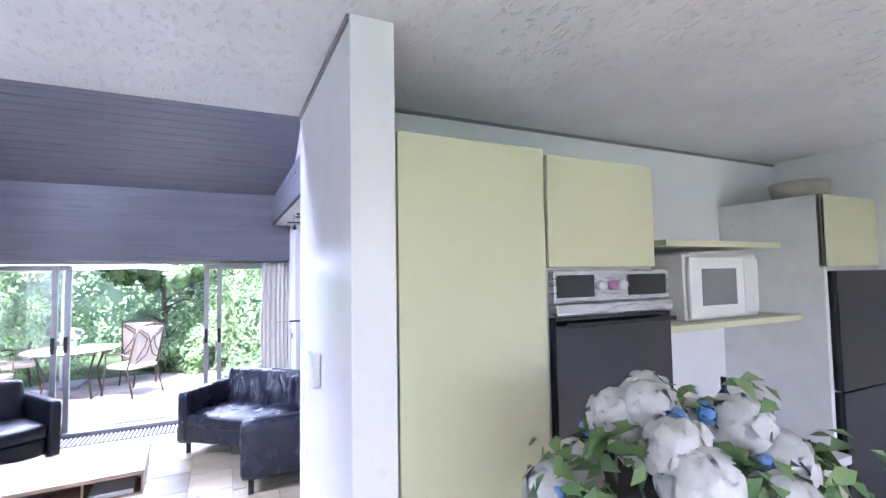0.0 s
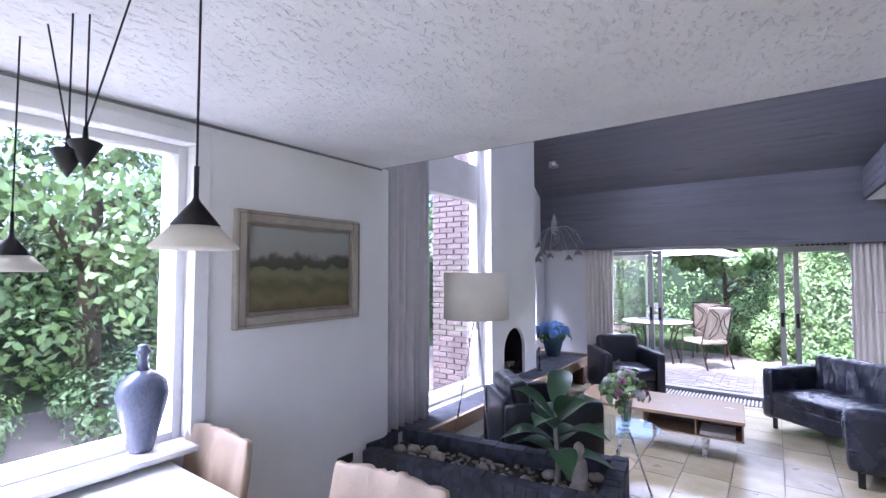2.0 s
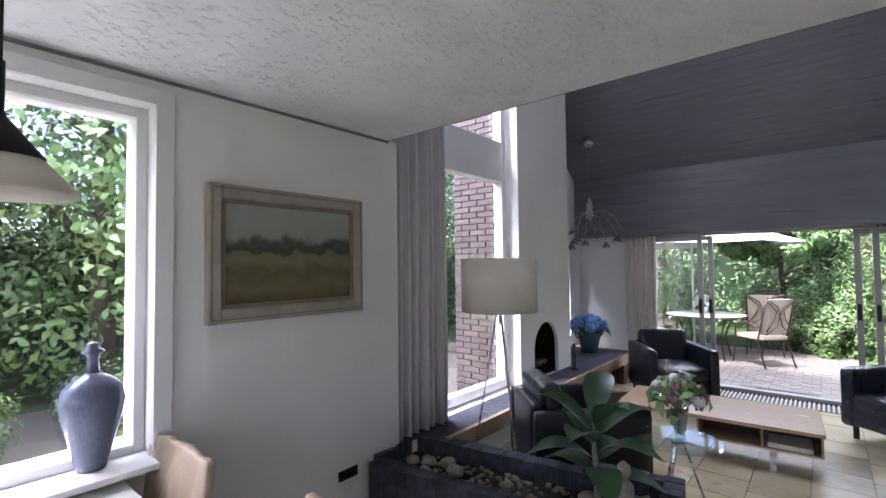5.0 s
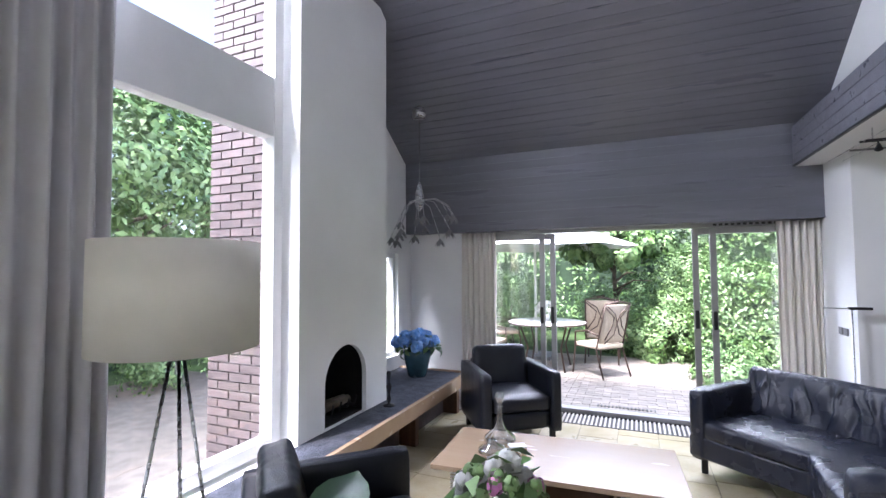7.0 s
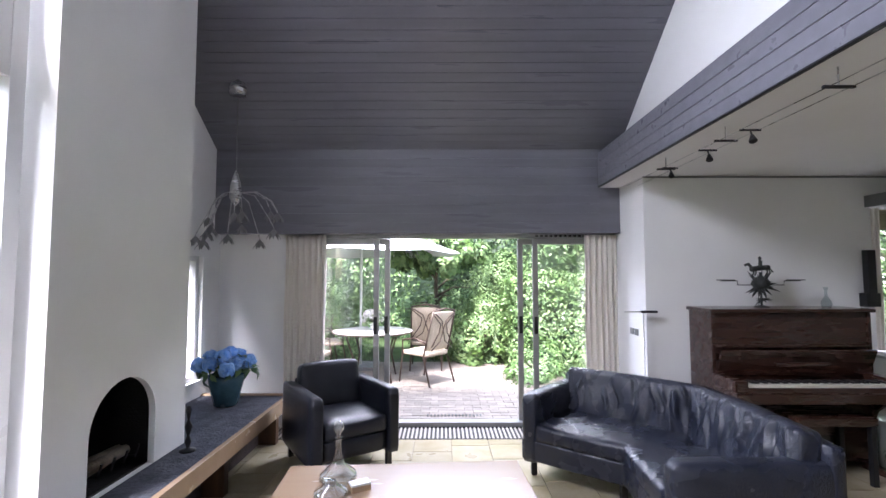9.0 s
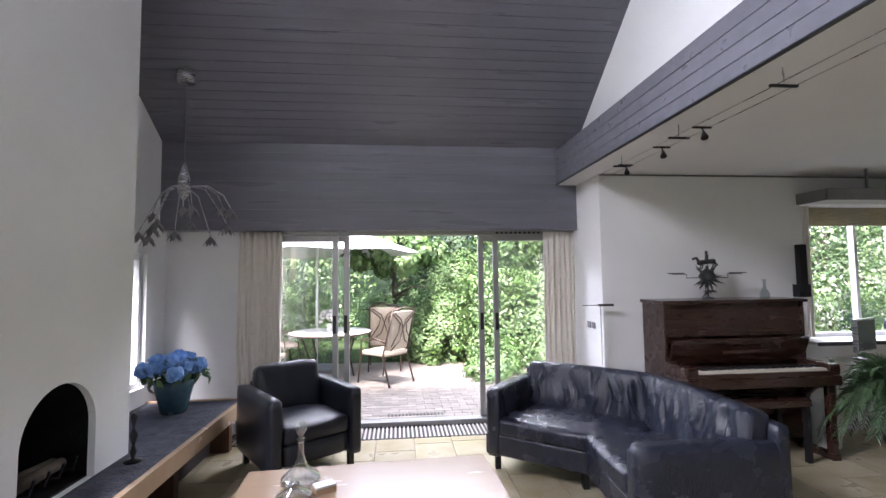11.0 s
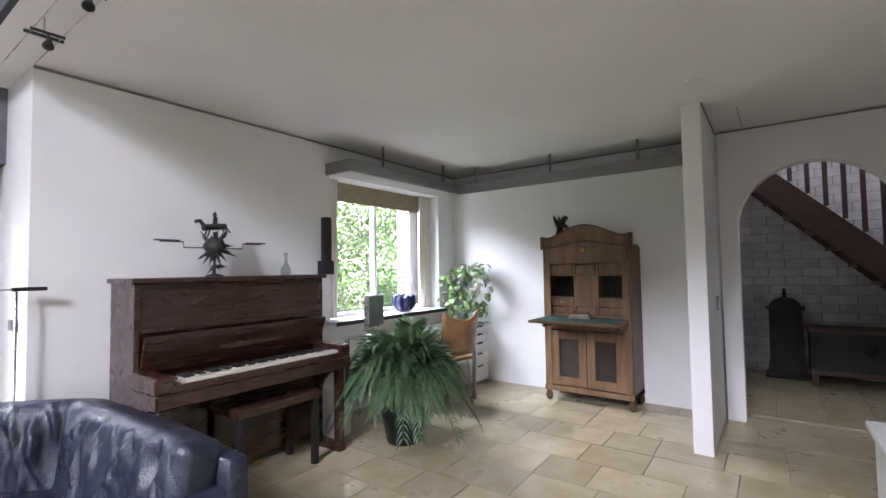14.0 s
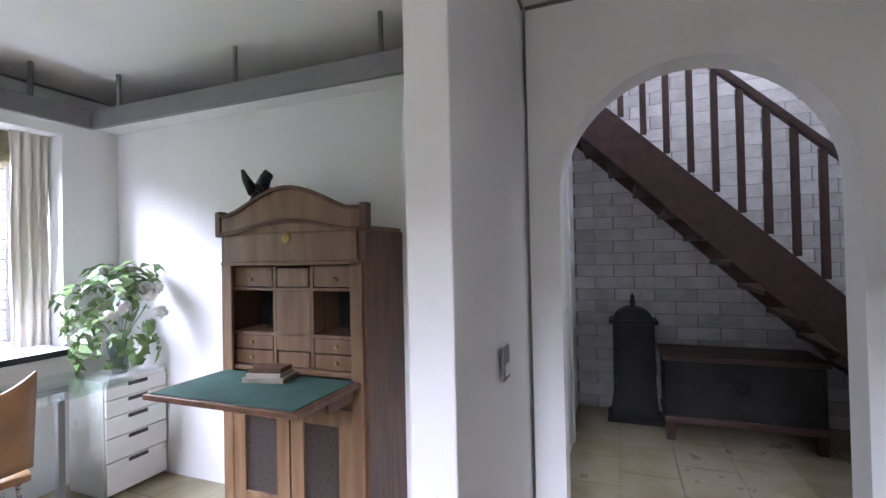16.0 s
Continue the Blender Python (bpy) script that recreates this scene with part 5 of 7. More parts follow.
gv = bmesh.new()
for k in range(260):
    x = rng.uniform(0.10, 1.60)
    y = rng.uniform(0.13, 0.47) if x < 1.34 else rng.uniform(0.13, 0.6)
    pebble(gv, (x, y, 0.305), rng.uniform(0.008, 0.02), rng)
part("gravel", gv, PEBBLE, pl, smooth=True, kind="stuff")
for k, (x, y, r) in enumerate(((0.28, 0.34, 0.045), (0.40, 0.38, 0.05), (0.5, 0.30, 0.05), (0.18, 0.3, 0.05), (0.33, 0.22, 0.04), (0.85, 0.3, 0.035), (1.18, 0.22, 0.05), (1.28, 0.4, 0.045), (1.5, 0.2, 0.05), (1.56, 0.5, 0.04), (1.42, 0.44, 0.035))):
    bm = bmesh.new()
    pebble(bm, (0, 0, 0), r, rng)
    q = PM @ Vector((x, y, 0.30 + r * 0.6))
    s = thing("boulder", Matrix.Translation(q), "rounded beige stone lying in the planter", "stone", "stones in the planter")
    part("stone_body", bm, PEBBLE, s, smooth=True)

# plant in the planter
bp_ = thing("rubber_plant", Matrix.Translation(PM @ Vector((1.34, 0.36, 0.24))), "broad-leaved green plant growing in the dark planter", "plant")
bm = bmesh.new()
tube(bm, [(0, 0, -0.02), (0.01, 0.01, 0.2), (0.0, -0.01, 0.36), (0.0, 0.0, 0.52)], 0.022, 10, 0.009)
part("stem", bm, SCULPT, bp_, smooth=True)
for k in range(12):
    a = k * 2.4 + 0.5
    z = 0.22 + k * 0.027
    r = 0.40 - k * 0.009
    up = -0.09 + k * 0.027
    bm = bmesh.new()
    broad_leaf(bm, (0.015 * math.cos(a), 0.015 * math.sin(a), z), (r * math.cos(a), r * math.sin(a), z + up), 0.165, 0.05)
    part("leaf", bm, BROADL, bp_, smooth=True)

# garden figure
fg = thing("stone_figurine", Matrix.Translation(PM @ Vector((1.50, 0.28, 0.30))), "small weathered stone figurine standing in the planter", "figurine")
bm = bmesh.new()
lathe(bm, [(0.06, 0), (0.065, 0.03), (0.045, 0.06), (0.055, 0.12), (0.042, 0.2), (0.018, 0.225), (0.034, 0.26), (0.03, 0.29), (0.01, 0.31)], 18)
part("figure", bm, SCULPT, fg, smooth=True)

# glass side table and bouquets
gt = thing("glass_side_table", rz(-1.07, 3.30, 0), "round clear glass side table on three slim steel legs", "side table")
bm = bmesh.new()
lathe(bm, [(0.235, 0.545), (0.24, 0.55), (0.235, 0.555)], 48)
part("glass_top", bm, TGLASS, gt, smooth=False)
bm = bmesh.new()
lathe(bm, [(0.04, 0.53), (0.04, 0.544)], 20)
part("hub", bm, STEEL, gt)
for k in range(3):
    a = 2 * math.pi * k / 3 + 0.3
    bm = bmesh.new()
    tube(bm, [(0.03 * math.cos(a), 0.03 * math.sin(a), 0.535), (0.2 * math.cos(a), 0.2 * math.sin(a), 0.0)], 0.007, 8)
    part("leg", bm, STEEL, gt, smooth=True)


def bouquet(m, label, radius, height, blooms, mats, leaves, vase, seed, category="flowers", vh=0.22, vr=0.06, leafsize=0.08, grp=""):
    t = thing("flower_vase", m, label, category, grp)
    rg = random.Random(seed)
    bm = bmesh.new()
    lathe(bm, [(vr * 0.6, 0), (vr * 0.55, 0.02), (vr * 0.7, vh * 0.3), (vr, vh), (vr * 0.94, vh), (vr * 0.62, vh * 0.3), (vr * 0.4, 0.03)], 24)
    part("vase", bm, vase, t, smooth=True)
    bm = bmesh.new()
    for k in range(9):
        a, r = rg.uniform(0, 6.28), rg.uniform(0.3, 0.9) * radius
        tube(bm, [(0.01 * math.cos(a), 0.01 * math.sin(a), 0.03), (0.4 * vr * math.cos(a), 0.4 * vr * math.sin(a), vh), (r * math.cos(a), r * math.sin(a), vh + height * 0.4)], 0.003, 5)
    part("stems", bm, LEAF, t)
    made = {}
    for k in range(blooms):
        a, e = rg.uniform(0, 6.28), math.acos(rg.uniform(0.0, 1.0))
        c = (radius * math.sin(e) * math.cos(a) * 0.9, radius * math.sin(e) * math.sin(a) * 0.9, vh + height * 0.15 + height * 0.75 * math.cos(e))
        r, mt = mats[k % len(mats)]
        bm = bmesh.new()
        petals(bm, c, r, rg, 190 if r > 0.05 else 34)
        part("bloom", bm, mt, t, smooth=True)
    n2 = np.random.default_rng(seed)
    p, nn = crown_points(n2, (0, 0, vh + height * 0.35), (radius * 1.08, radius * 1.08, height * 0.64), leaves, 30, 0.25)
    c = leaf_mesh("foliage", [LEAFL, LEAF], p, nn, leafsize, n2, share=(n2.random(leaves) < 0.4).astype(np.int32))
    c.parent = t
    return t


bouquet(rz(-1.06, 3.31, 0, 0.556), "glass vase with green and white flowers on the side table", 0.15, 0.20, 30, ((0.035, LEAFL), (0.045, BLOSSOM), (0.028, LEAFL), (0.04, BLOSSOM), (0.03, PINKF)), 40, CLEAR, 3, vh=0.19, vr=0.05, leafsize=0.10)
bouquet(rz(0.95, 1.11, 0, 0.93), "large bouquet of white roses with blue and green sprigs", 0.27, 0.36, 50, ((0.075, BLOSSOM), (0.025, BLUEF), (0.07, BLOSSOM), (0.018, BLOSSOM), (0.065, BLOSSOM), (0.02, BLUEF), (0.016, BLOSSOM)), 520, CLEAR, 6, vh=0.26, vr=0.09, leafsize=0.06)
bouquet(rz(4.72, 5.97, 0, 0.69), "glass vase of green and cream foliage on the drawer unit", 0.30, 0.50, 22, ((0.04, LEAFL), (0.045, BLOSSOM)), 340, CLEAR, 9, vh=0.20, vr=0.07, leafsize=0.085)

# hydrangea
hy = thing("hydrangea_pot", rz(-2.86, 6.35, 0, 0.405), "blue hydrangea in a teal glazed pot on the ledge", "potted plant")
bm = bmesh.new()
lathe(bm, [(0.09, 0), (0.10, 0.01), (0.145, 0.2), (0.155, 0.27), (0.145, 0.275), (0.13, 0.25), (0.0, 0.24)], 30)
part("pot", bm, TEAL, hy, smooth=True)
rg = random.Random(12)
for k in range(13):
    a = k * 2.4
    r = 0.23 * math.sqrt((k + 0.3) / 13)
    bm = bmesh.new()
    petals(bm, (r * math.cos(a), r * math.sin(a), 0.47 - r * 0.5 + rg.uniform(-0.03, 0.03)), 0.072, rg, 80)
    part("bloom", bm, BLUEF, hy)
n2 = np.random.default_rng(3)
p, nn = crown_points(n2, (0, 0, 0.33), (0.21, 0.21, 0.10), 90, 20, 0.3)
c = leaf_mesh("foliage", [BROADL, LEAF], p, nn, 0.09, n2, share=(n2.random(90) < 0.4).astype(np.int32))
c.parent = hy

# decanters and box on the coffee table
for x, y, s in ((-1.52, 4.90, 1.0), (-1.515, 4.71, 0.62)):
    d = thing("decanter", rz(x, y, 0, 0.38) @ Matrix.Scale(1.22 if s == 1 else 1.1, 4), "clear glass decanter on the coffee table", "decanter", "decanters on the coffee table")
    bm = bmesh.new()
    lathe(bm, [(0.05, 0), (0.09, 0.012), (0.085, 0.035), (0.03, 0.08), (0.014, 0.13), (0.012, 0.19 * s), (0.02, 0.20 * s + 0.0)] if s == 1 else [(0.06, 0), (0.085, 0.012), (0.08, 0.03), (0.03, 0.055), (0.025, 0.075)], 28)
    part("glass_body", bm, CRYSTAL, d, smooth=True)
    if s == 1:
        bm = bmesh.new()
        lathe(bm, [(0.008, 0.195), (0.01, 0.215), (0.026, 0.24), (0.022, 0.27), (0.008, 0.275)], 20)
        part("stopper", bm, CRYSTAL, d, smooth=True)
bx_ = thing("small_box", rz(-1.375, 4.79, 28, 0.38), "small pale box with wooden base on the coffee table", "box")
bpart("box_body", (-0.055, 0.055, -0.035, 0.035, 0, 0.03), BEECH, bx_)
bpart("lid", (-0.055, 0.055, -0.035, 0.035, 0.03, 0.042), WHITEC, bx_)

# fire tools by the fireplace
ft = thing("candle_holder", rz(-2.60, 5.28, 0, 0.405), "small dark iron candle holder on the ledge", "candle holder")
bm = bmesh.new()
lathe(bm, [(0.05, 0), (0.05, 0.01), (0.01, 0.02), (0.02, 0.06), (0.008, 0.1), (0.025, 0.16), (0.006, 0.2), (0.02, 0.27), (0.012, 0.29)], 16)
part("holder_body", bm, IRON, ft, smooth=True)
lgs = thing("iron_log_basket", rz(-2.66, 4.83, 0, 0.42), "black iron grate with dark logs in the fireplace", "fire grate")
for k in range(5):
    bm = bmesh.new()
    tube(bm, [(-0.3, -0.2 + k * 0.1, 0.05), (-0.12, -0.2 + k * 0.1, 0.05), (-0.1, -0.2 + k * 0.1, 0.12)], 0.008, 6)
    part("bar", bm, IRON, lgs)
for k in range(2):
    bm = bmesh.new()
    tube(bm, [(-0.25 + k * 0.08, -0.18, 0.09), (-0.2 + k * 0.04, 0.17, 0.1)], 0.035, 9, 0.03)
    part("log", bm, BARK, lgs, smooth=True)

# piano top
sp = thing("metal_sculpture", rz(1.81, 6.12, 0, 1.285), "dark metal sculpture of a rider on a spiked ball", "sculpture")
bm = bmesh.new()
rg = random.Random(4)
lathe(bm, [(0.06, 0.0), (0.05, 0.01), (0.008, 0.02), (0.008, 0.14), (0.05, 0.16), (0.075, 0.2), (0.05, 0.25), (0.01, 0.27), (0.012, 0.3)], 14)
part("ball_stand", bm, BRONZE, sp, "ball on a slim stand", smooth=True)
for k in range(26):
    d = Vector((rg.gauss(0, 1), rg.gauss(0, 0.5), rg.gauss(0, 0.9))).normalized()
    bm = bmesh.new()
    tube(bm, [Vector((0, 0, 0.19)) + d * 0.03, Vector((0, 0, 0.19)) + d * rg.uniform(0.1, 0.16)], 0.016, 5, 0.001)
    part("spike", bm, BRONZE, sp)
for k in range(12):
    d = Vector((rg.gauss(0, 1), rg.gauss(0, 0.5), rg.uniform(-0.6, 0.1))).normalized()
    bm = bmesh.new()
    tube(bm, [Vector((0, 0, 0.07)) + d * 0.005, Vector((0, 0, 0.07)) + d * rg.uniform(0.05, 0.09)], 0.008, 5, 0.001)
    part("foot_spike", bm, BRONZE, sp)
for q in (-1, 1):
    bm = bmesh.new()
    tube(bm, [(q * 0.05, 0, 0.19), (q * 0.2, 0, 0.19), (q * 0.2, 0, 0.225), (q * 0.34, 0, 0.225)], 0.004, 6)
    arm = part("side_arm", bm, BRONZE, sp)
    bpart("arm_plate", (q * 0.3 - 0.07, q * 0.3 + 0.07, -0.02, 0.02, 0.229, 0.237), BRONZE, arm)
bm = bmesh.new()
tube(bm, [(-0.08, 0, 0.325), (0.0, 0, 0.335), (0.075, 0, 0.34)], 0.022, 8)
tube(bm, [(-0.07, 0, 0.335), (-0.10, 0, 0.37), (-0.13, 0, 0.36)], 0.013, 6)
for x in (-0.07, -0.05, 0.05, 0.07):
    tube(bm, [(x, 0, 0.33), (x + 0.015, 0, 0.30), (x, 0, 0.265)], 0.006, 5)
tube(bm, [(0.075, 0, 0.34), (0.11, 0, 0.30)], 0.006, 5)
part("horse", bm, BRONZE, sp, "small galloping horse")
bm = bmesh.new()
tube(bm, [(0, 0, 0.34), (0.005, 0, 0.40)], 0.015, 7)
lathe(bm, [(0.004, 0.4), (0.014, 0.412), (0.013, 0.425), (0.002, 0.437)], 8)
part("rider", bm, BRONZE, sp, "small rider figure")
jg = thing("glass_jug", rz(2.38, 6.14, 0, 1.285), "small clear glass jug on the piano", "jug")
bm = bmesh.new()
lathe(bm, [(0.03, 0), (0.04, 0.02), (0.036, 0.05), (0.012, 0.09), (0.01, 0.14), (0.02, 0.17)], 20)
part("jug_body", bm, CLEAR, jg, smooth=True)
lsp = thing("loudspeaker", rz(2.86, 6.24, 0), "slim black column loudspeaker on the wall by the piano", "loudspeaker")
bpart("cabinet", (-0.035, 0.035, -0.03, 0.03, 1.33, 1.78), BLACKM, lsp)
bpart("bracket", (-0.05, 0.07, -0.02, 0.06, 1.28, 1.40), BLACKM, lsp)

# study corner
dk = thing("glass_desk", rz(3.75, 5.86, 0), "clear glass desk on grey metal legs under the window", "desk")
bpart("glass_top", (-0.85, 0.78, -0.34, 0.26, 0.725, 0.737), TGLASS, dk)
for x in (-0.8, 0.42):
    for y in (-0.3, 0.22):
        bpart("leg", (x - 0.015, x + 0.015, y - 0.015, y + 0.015, 0, 0.725), GREYS, dk)
mo = thing("computer_monitor", rz(3.15, 5.95, 22, 0.737), "flat grey computer monitor standing on the glass desk", "monitor")
bpart("stand", (-0.09, 0.09, -0.06, 0.06, 0, 0.012), GREYS, mo)
bpart("neck", (-0.025, 0.025, 0.0, 0.02, 0.012, 0.1), GREYS, mo)
bpart("housing", (-0.18, 0.18, -0.02, 0.02, 0.07, 0.36), STEEL, mo, bevel=0.006)
bpart("screen", (-0.165, 0.165, -0.023, -0.02, 0.085, 0.345), SCREEN, mo, "dark switched-off screen", bevel=0)
lp = thing("laptop", rz(3.68, 5.76, 12, 0.737), "thin grey laptop lying on the glass desk", "laptop")
bpart("base", (-0.15, 0.15, -0.1, 0.1, 0.0, 0.018), STEEL, lp)
bpart("keys", (-0.13, 0.13, -0.04, 0.08, 0.018, 0.02), SCREEN, lp, bevel=0)
for k, (x, y) in enumerate(((3.1, 5.8), (3.15, 5.75), (3.22, 5.9))):
    cb = thing("desk_cable", rz(x, y, 30 * k, 0.742), "dark loose cable lying on the glass desk", "cable", "cables on the desk")
    bm = bmesh.new()
    tube(bm, [(-0.12, 0, 0), (-0.04, 0.05, 0.02), (0.04, -0.03, 0.0), (0.12, 0.02, 0.03), (0.16, 0.08, 0)], 0.004, 6)
    part("cable_cord", bm, BLACKM, cb, smooth=True)
bw = thing("blue_bowl", rz(3.96, 6.30, 0, 0.86) @ Matrix.Scale(0.9, 4), "fluted cobalt blue glass bowl on the window sill", "bowl")
bm = bmesh.new()
rings = []
for r, z in ((0.05, 0), (0.09, 0.02), (0.14, 0.09), (0.13, 0.17), (0.11, 0.2), (0.105, 0.19), (0.12, 0.12), (0.06, 0.03)):
    rings.append([bm.verts.new((r * (1 + 0.08 * math.cos(9 * a)) * math.cos(a), r * (1 + 0.08 * math.cos(9 * a)) * math.sin(a), z + 0.012 * math.cos(9 * a) * (z > 0.1))) for a in [2 * math.pi * k / 54 for k in range(54)]])
for q, w in zip(rings, rings[1:]):
    for k in range(54):
        bm.faces.new((q[k], q[(k + 1) % 54], w[(k + 1) % 54], w[k]))
bm.faces.new(rings[0][::-1]), bm.faces.new(rings[-1])
part("bowl_body", bm, COBALT, bw, smooth=True)
du = thing("drawer_unit", rz(4.735, 5.83, 0), "white drawer unit with five cut-out handles against the wall", "drawer unit")
bpart("carcass", (-0.19, 0.19, 0.02, 0.33, 0.02, 0.69), WHITEC, du)
zz = 0.03
for h in (0.19, 0.14, 0.12, 0.10, 0.09):
    d = bpart("drawer", (-0.185, 0.185, 0.0, 0.018, zz, zz + h - 0.006), WHITEC, du)
    # Uncut front: a black plate paints the shade inside each grip hole.
    bpart("handle_slot", (-0.06, 0.06, -0.002, 0.0, zz + h - 0.034, zz + h - 0.012), BLACKM, d, "black plate painting the shade in a cut-out grip", bevel=0)
    zz += h
dc = thing("desk_chair", rz(3.86, 5.74, 165), "tan leather desk chair with curved back and steel legs", "chair")
bm = bmesh.new()
cushion(bm, -0.22, 0.22, -0.22, 0.22, 0.43, 0.47, puff=0.006, n=8)
part("seat", bm, TAN, dc, smooth=True)
bm = bmesh.new()
g = []
for r in range(7):
    g.append([bm.verts.new((-0.22 + 0.44 * i / 12, 0.24 - 0.05 * math.cos((i / 12 - 0.5) * math.pi) * -1 + 0.012 * r, 0.50 + r * 0.056 + 0.014 * r * (i / 6 - 1) ** 2)) for i in range(13)])
for a, b in zip(g, g[1:]):
    for i in range(12):
        bm.faces.new((a[i], a[i + 1], b[i + 1], b[i]))
o = part("backrest", bm, TAN, dc, smooth=True)
s = o.modifiers.new("thickness", "SOLIDIFY")
s.thickness = 0.014
for sx in (-1, 1):
    for sy in (-1, 1):
        bm = bmesh.new()
        tube(bm, [(sx * 0.18, sy * 0.18, 0.44), (sx * 0.21, sy * 0.21, 0.0)], 0.01, 8)
        part("leg", bm, STEEL, dc, smooth=True)

# palm
pa = thing("potted_palm", rz(2.92, 5.42, 0), "bushy feathery palm in a black floor pot", "potted plant")
bm = bmesh.new()
lathe(bm, [(0.12, 0), (0.13, 0.01), (0.17, 0.2), (0.18, 0.23), (0.165, 0.23), (0.15, 0.19), (0.0, 0.18)], 28)
part("pot", bm, BLACKM, pa, smooth=True)
rg = random.Random(21)
for k in range(92):
    a = k * 2.39996
    r_ = 0.13 + 0.45 * math.sqrt((k + 0.5) / 92) * rg.uniform(0.8, 1.1)
    top_ = rg.uniform(0.8, 1.12) * (0.86 - 0.25 * r_)
    end_ = max(0.10, 0.88 - 1.15 * r_ * r_ * 1.9 + rg.uniform(-0.15, 0.1))
    bm = bmesh.new()
    pts = []
    for i in range(13):
        u = i / 12
        out = 2 * u * (1 - u) * r_ * 0.42 + u * u * r_
        z = (1 - u) ** 2 * 0.2 + 2 * u * (1 - u) * top_ * 1.25 + u * u * end_
        pts.append(Vector((out * math.cos(a), out * math.sin(a), z)))
    tube(bm, pts, 0.004, 5, 0.0012)
    side = Vector((-math.sin(a), math.cos(a), 0))
    for i in range(4, 13):
        for hlf in (0.0, 0.34, 0.67):
            if i == 12 and hlf:
                continue
            p = pts[i] if not hlf else pts[i].lerp(pts[i + 1], hlf)
            fwd = (pts[i] - pts[i - 1]).normalized()
            for s in (-1, 1):
                ll = 0.19 * (1 - 0.45 * abs(i / 12 - 0.45) * 2) * rg.uniform(0.8, 1.15)
                tip = p + (side * s * 0.62 + fwd * 0.75 + Vector((0, 0, -0.25))).normalized() * ll
                tip.z = max(tip.z, 0.03)
                mid_ = p.lerp(tip, 0.45) + Vector((0, 0, 0.012))
                
                w_ = fwd * 0.012
                v = [bm.verts.new(q) for q in (p, mid_ + w_, tip, mid_ - w_)]
                bm.faces.new(v)
    part("frond", bm, PALM, pa)
wp = thing("white_bin", rz(2.74, 5.98, 0), "tall white cylindrical bin beside the piano", "bin")
bm = bmesh.new()
lathe(bm, [(0.10, 0), (0.11, 0.005), (0.12, 0.38), (0.115, 0.38), (0.105, 0.02)], 28)
part("bin_body", bm, WHITEC, wp, smooth=True)

# things on the secretary
fg2 = thing("bronze_figure", pose(4.68, 4.80, 1.52), "small dark bronze rearing figure on the secretary", "figurine")
bm = bmesh.new()
box(bm, -0.05, 0.05, -0.05, 0.05, 0, 0.012)
tube(bm, [(0, 0.03, 0.01), (0, 0.035, 0.06), (0, 0.015, 0.11), (0, -0.01, 0.145), (0, -0.03, 0.165)], 0.034, 10, 0.02)
tube(bm, [(0, -0.02, 0.15), (0, -0.035, 0.175), (0, -0.06, 0.165)], 0.02, 8, 0.01)
for sx in (-0.022, 0.022):
    tube(bm, [(sx, 0.03, 0.07), (sx * 1.3, -0.01, 0.045), (sx * 1.3, -0.015, 0.01)], 0.016, 8, 0.01)
    tube(bm, [(sx, -0.01, 0.13), (sx, -0.05, 0.115), (sx, -0.06, 0.08)], 0.012, 8, 0.008)
    tube(bm, [(sx, 0.015, 0.12), (sx * 1.6, 0.045, 0.16), (sx * 2, 0.05, 0.185)], 0.022, 8, 0.006)
part("figure_body", bm, BRONZE, fg2, smooth=True)
fg2.scale = (1.7, 1.05, 1.7)
bk = thing("book_pile", rz(4.46, 4.56, 12, 0.829), "small pile of worn books on the writing flap", "books")
bpart("book", (-0.07, 0.07, -0.1, 0.1, 0, 0.022), SCULPT, bk)
bpart("book", (-0.06, 0.065, -0.08, 0.085, 0.022, 0.04), GOLDF, bk)
bpart("book", (-0.055, 0.05, -0.08, 0.075, 0.04, 0.062), DKOAK, bk)

# wing wall fittings
sw = thing("light_switch", pose(4.28, 3.43, 1.02), "grey framed light switch on the wing wall", "switch")
bpart("plate", (-0.04, 0.04, -0.01, 0, -0.055, 0.055), GREYS, sw)
bpart("rocker", (-0.025, 0.025, -0.014, -0.01, -0.04, 0.0), WHITEC, sw)
ps = thing("round_thermostat", pose(0.405, 2.0, 1.48), "small white wall box on the partition", "thermostat")
bpart("housing", (-0.03, 0, -0.04, 0.04, -0.055, 0.055), WHITEC, ps, bevel=0.006)
ps = thing("grey_wall_switch", pose(0.405, 1.86, 0.92), "grey slanted wall switch on the partition", "switch")
bpart("plate", (-0.012, 0, -0.03, 0.03, -0.05, 0.05), GREYS, ps)
wc = thing("white_low_cabinet", rz(3.08, 2.38, 0), "low white cabinet with flat top against the living room wall", "cabinet")
bpart("top_board", (-0.34, 0.34, -0.28, 0.34, 0.47, 0.50), WHITEC, wc, bevel=0.005)
bpart("body", (-0.32, 0.32, -0.27, 0.31, 0.0, 0.47), WHITEC, wc)
sk = thing("wall_socket", pose(-2.615, 2.06, 0.36), "dark double socket low on the dining wall", "socket")
bpart("plate", (0, 0.012, -0.07, 0.07, -0.03, 0.03), BLACKM, sk)

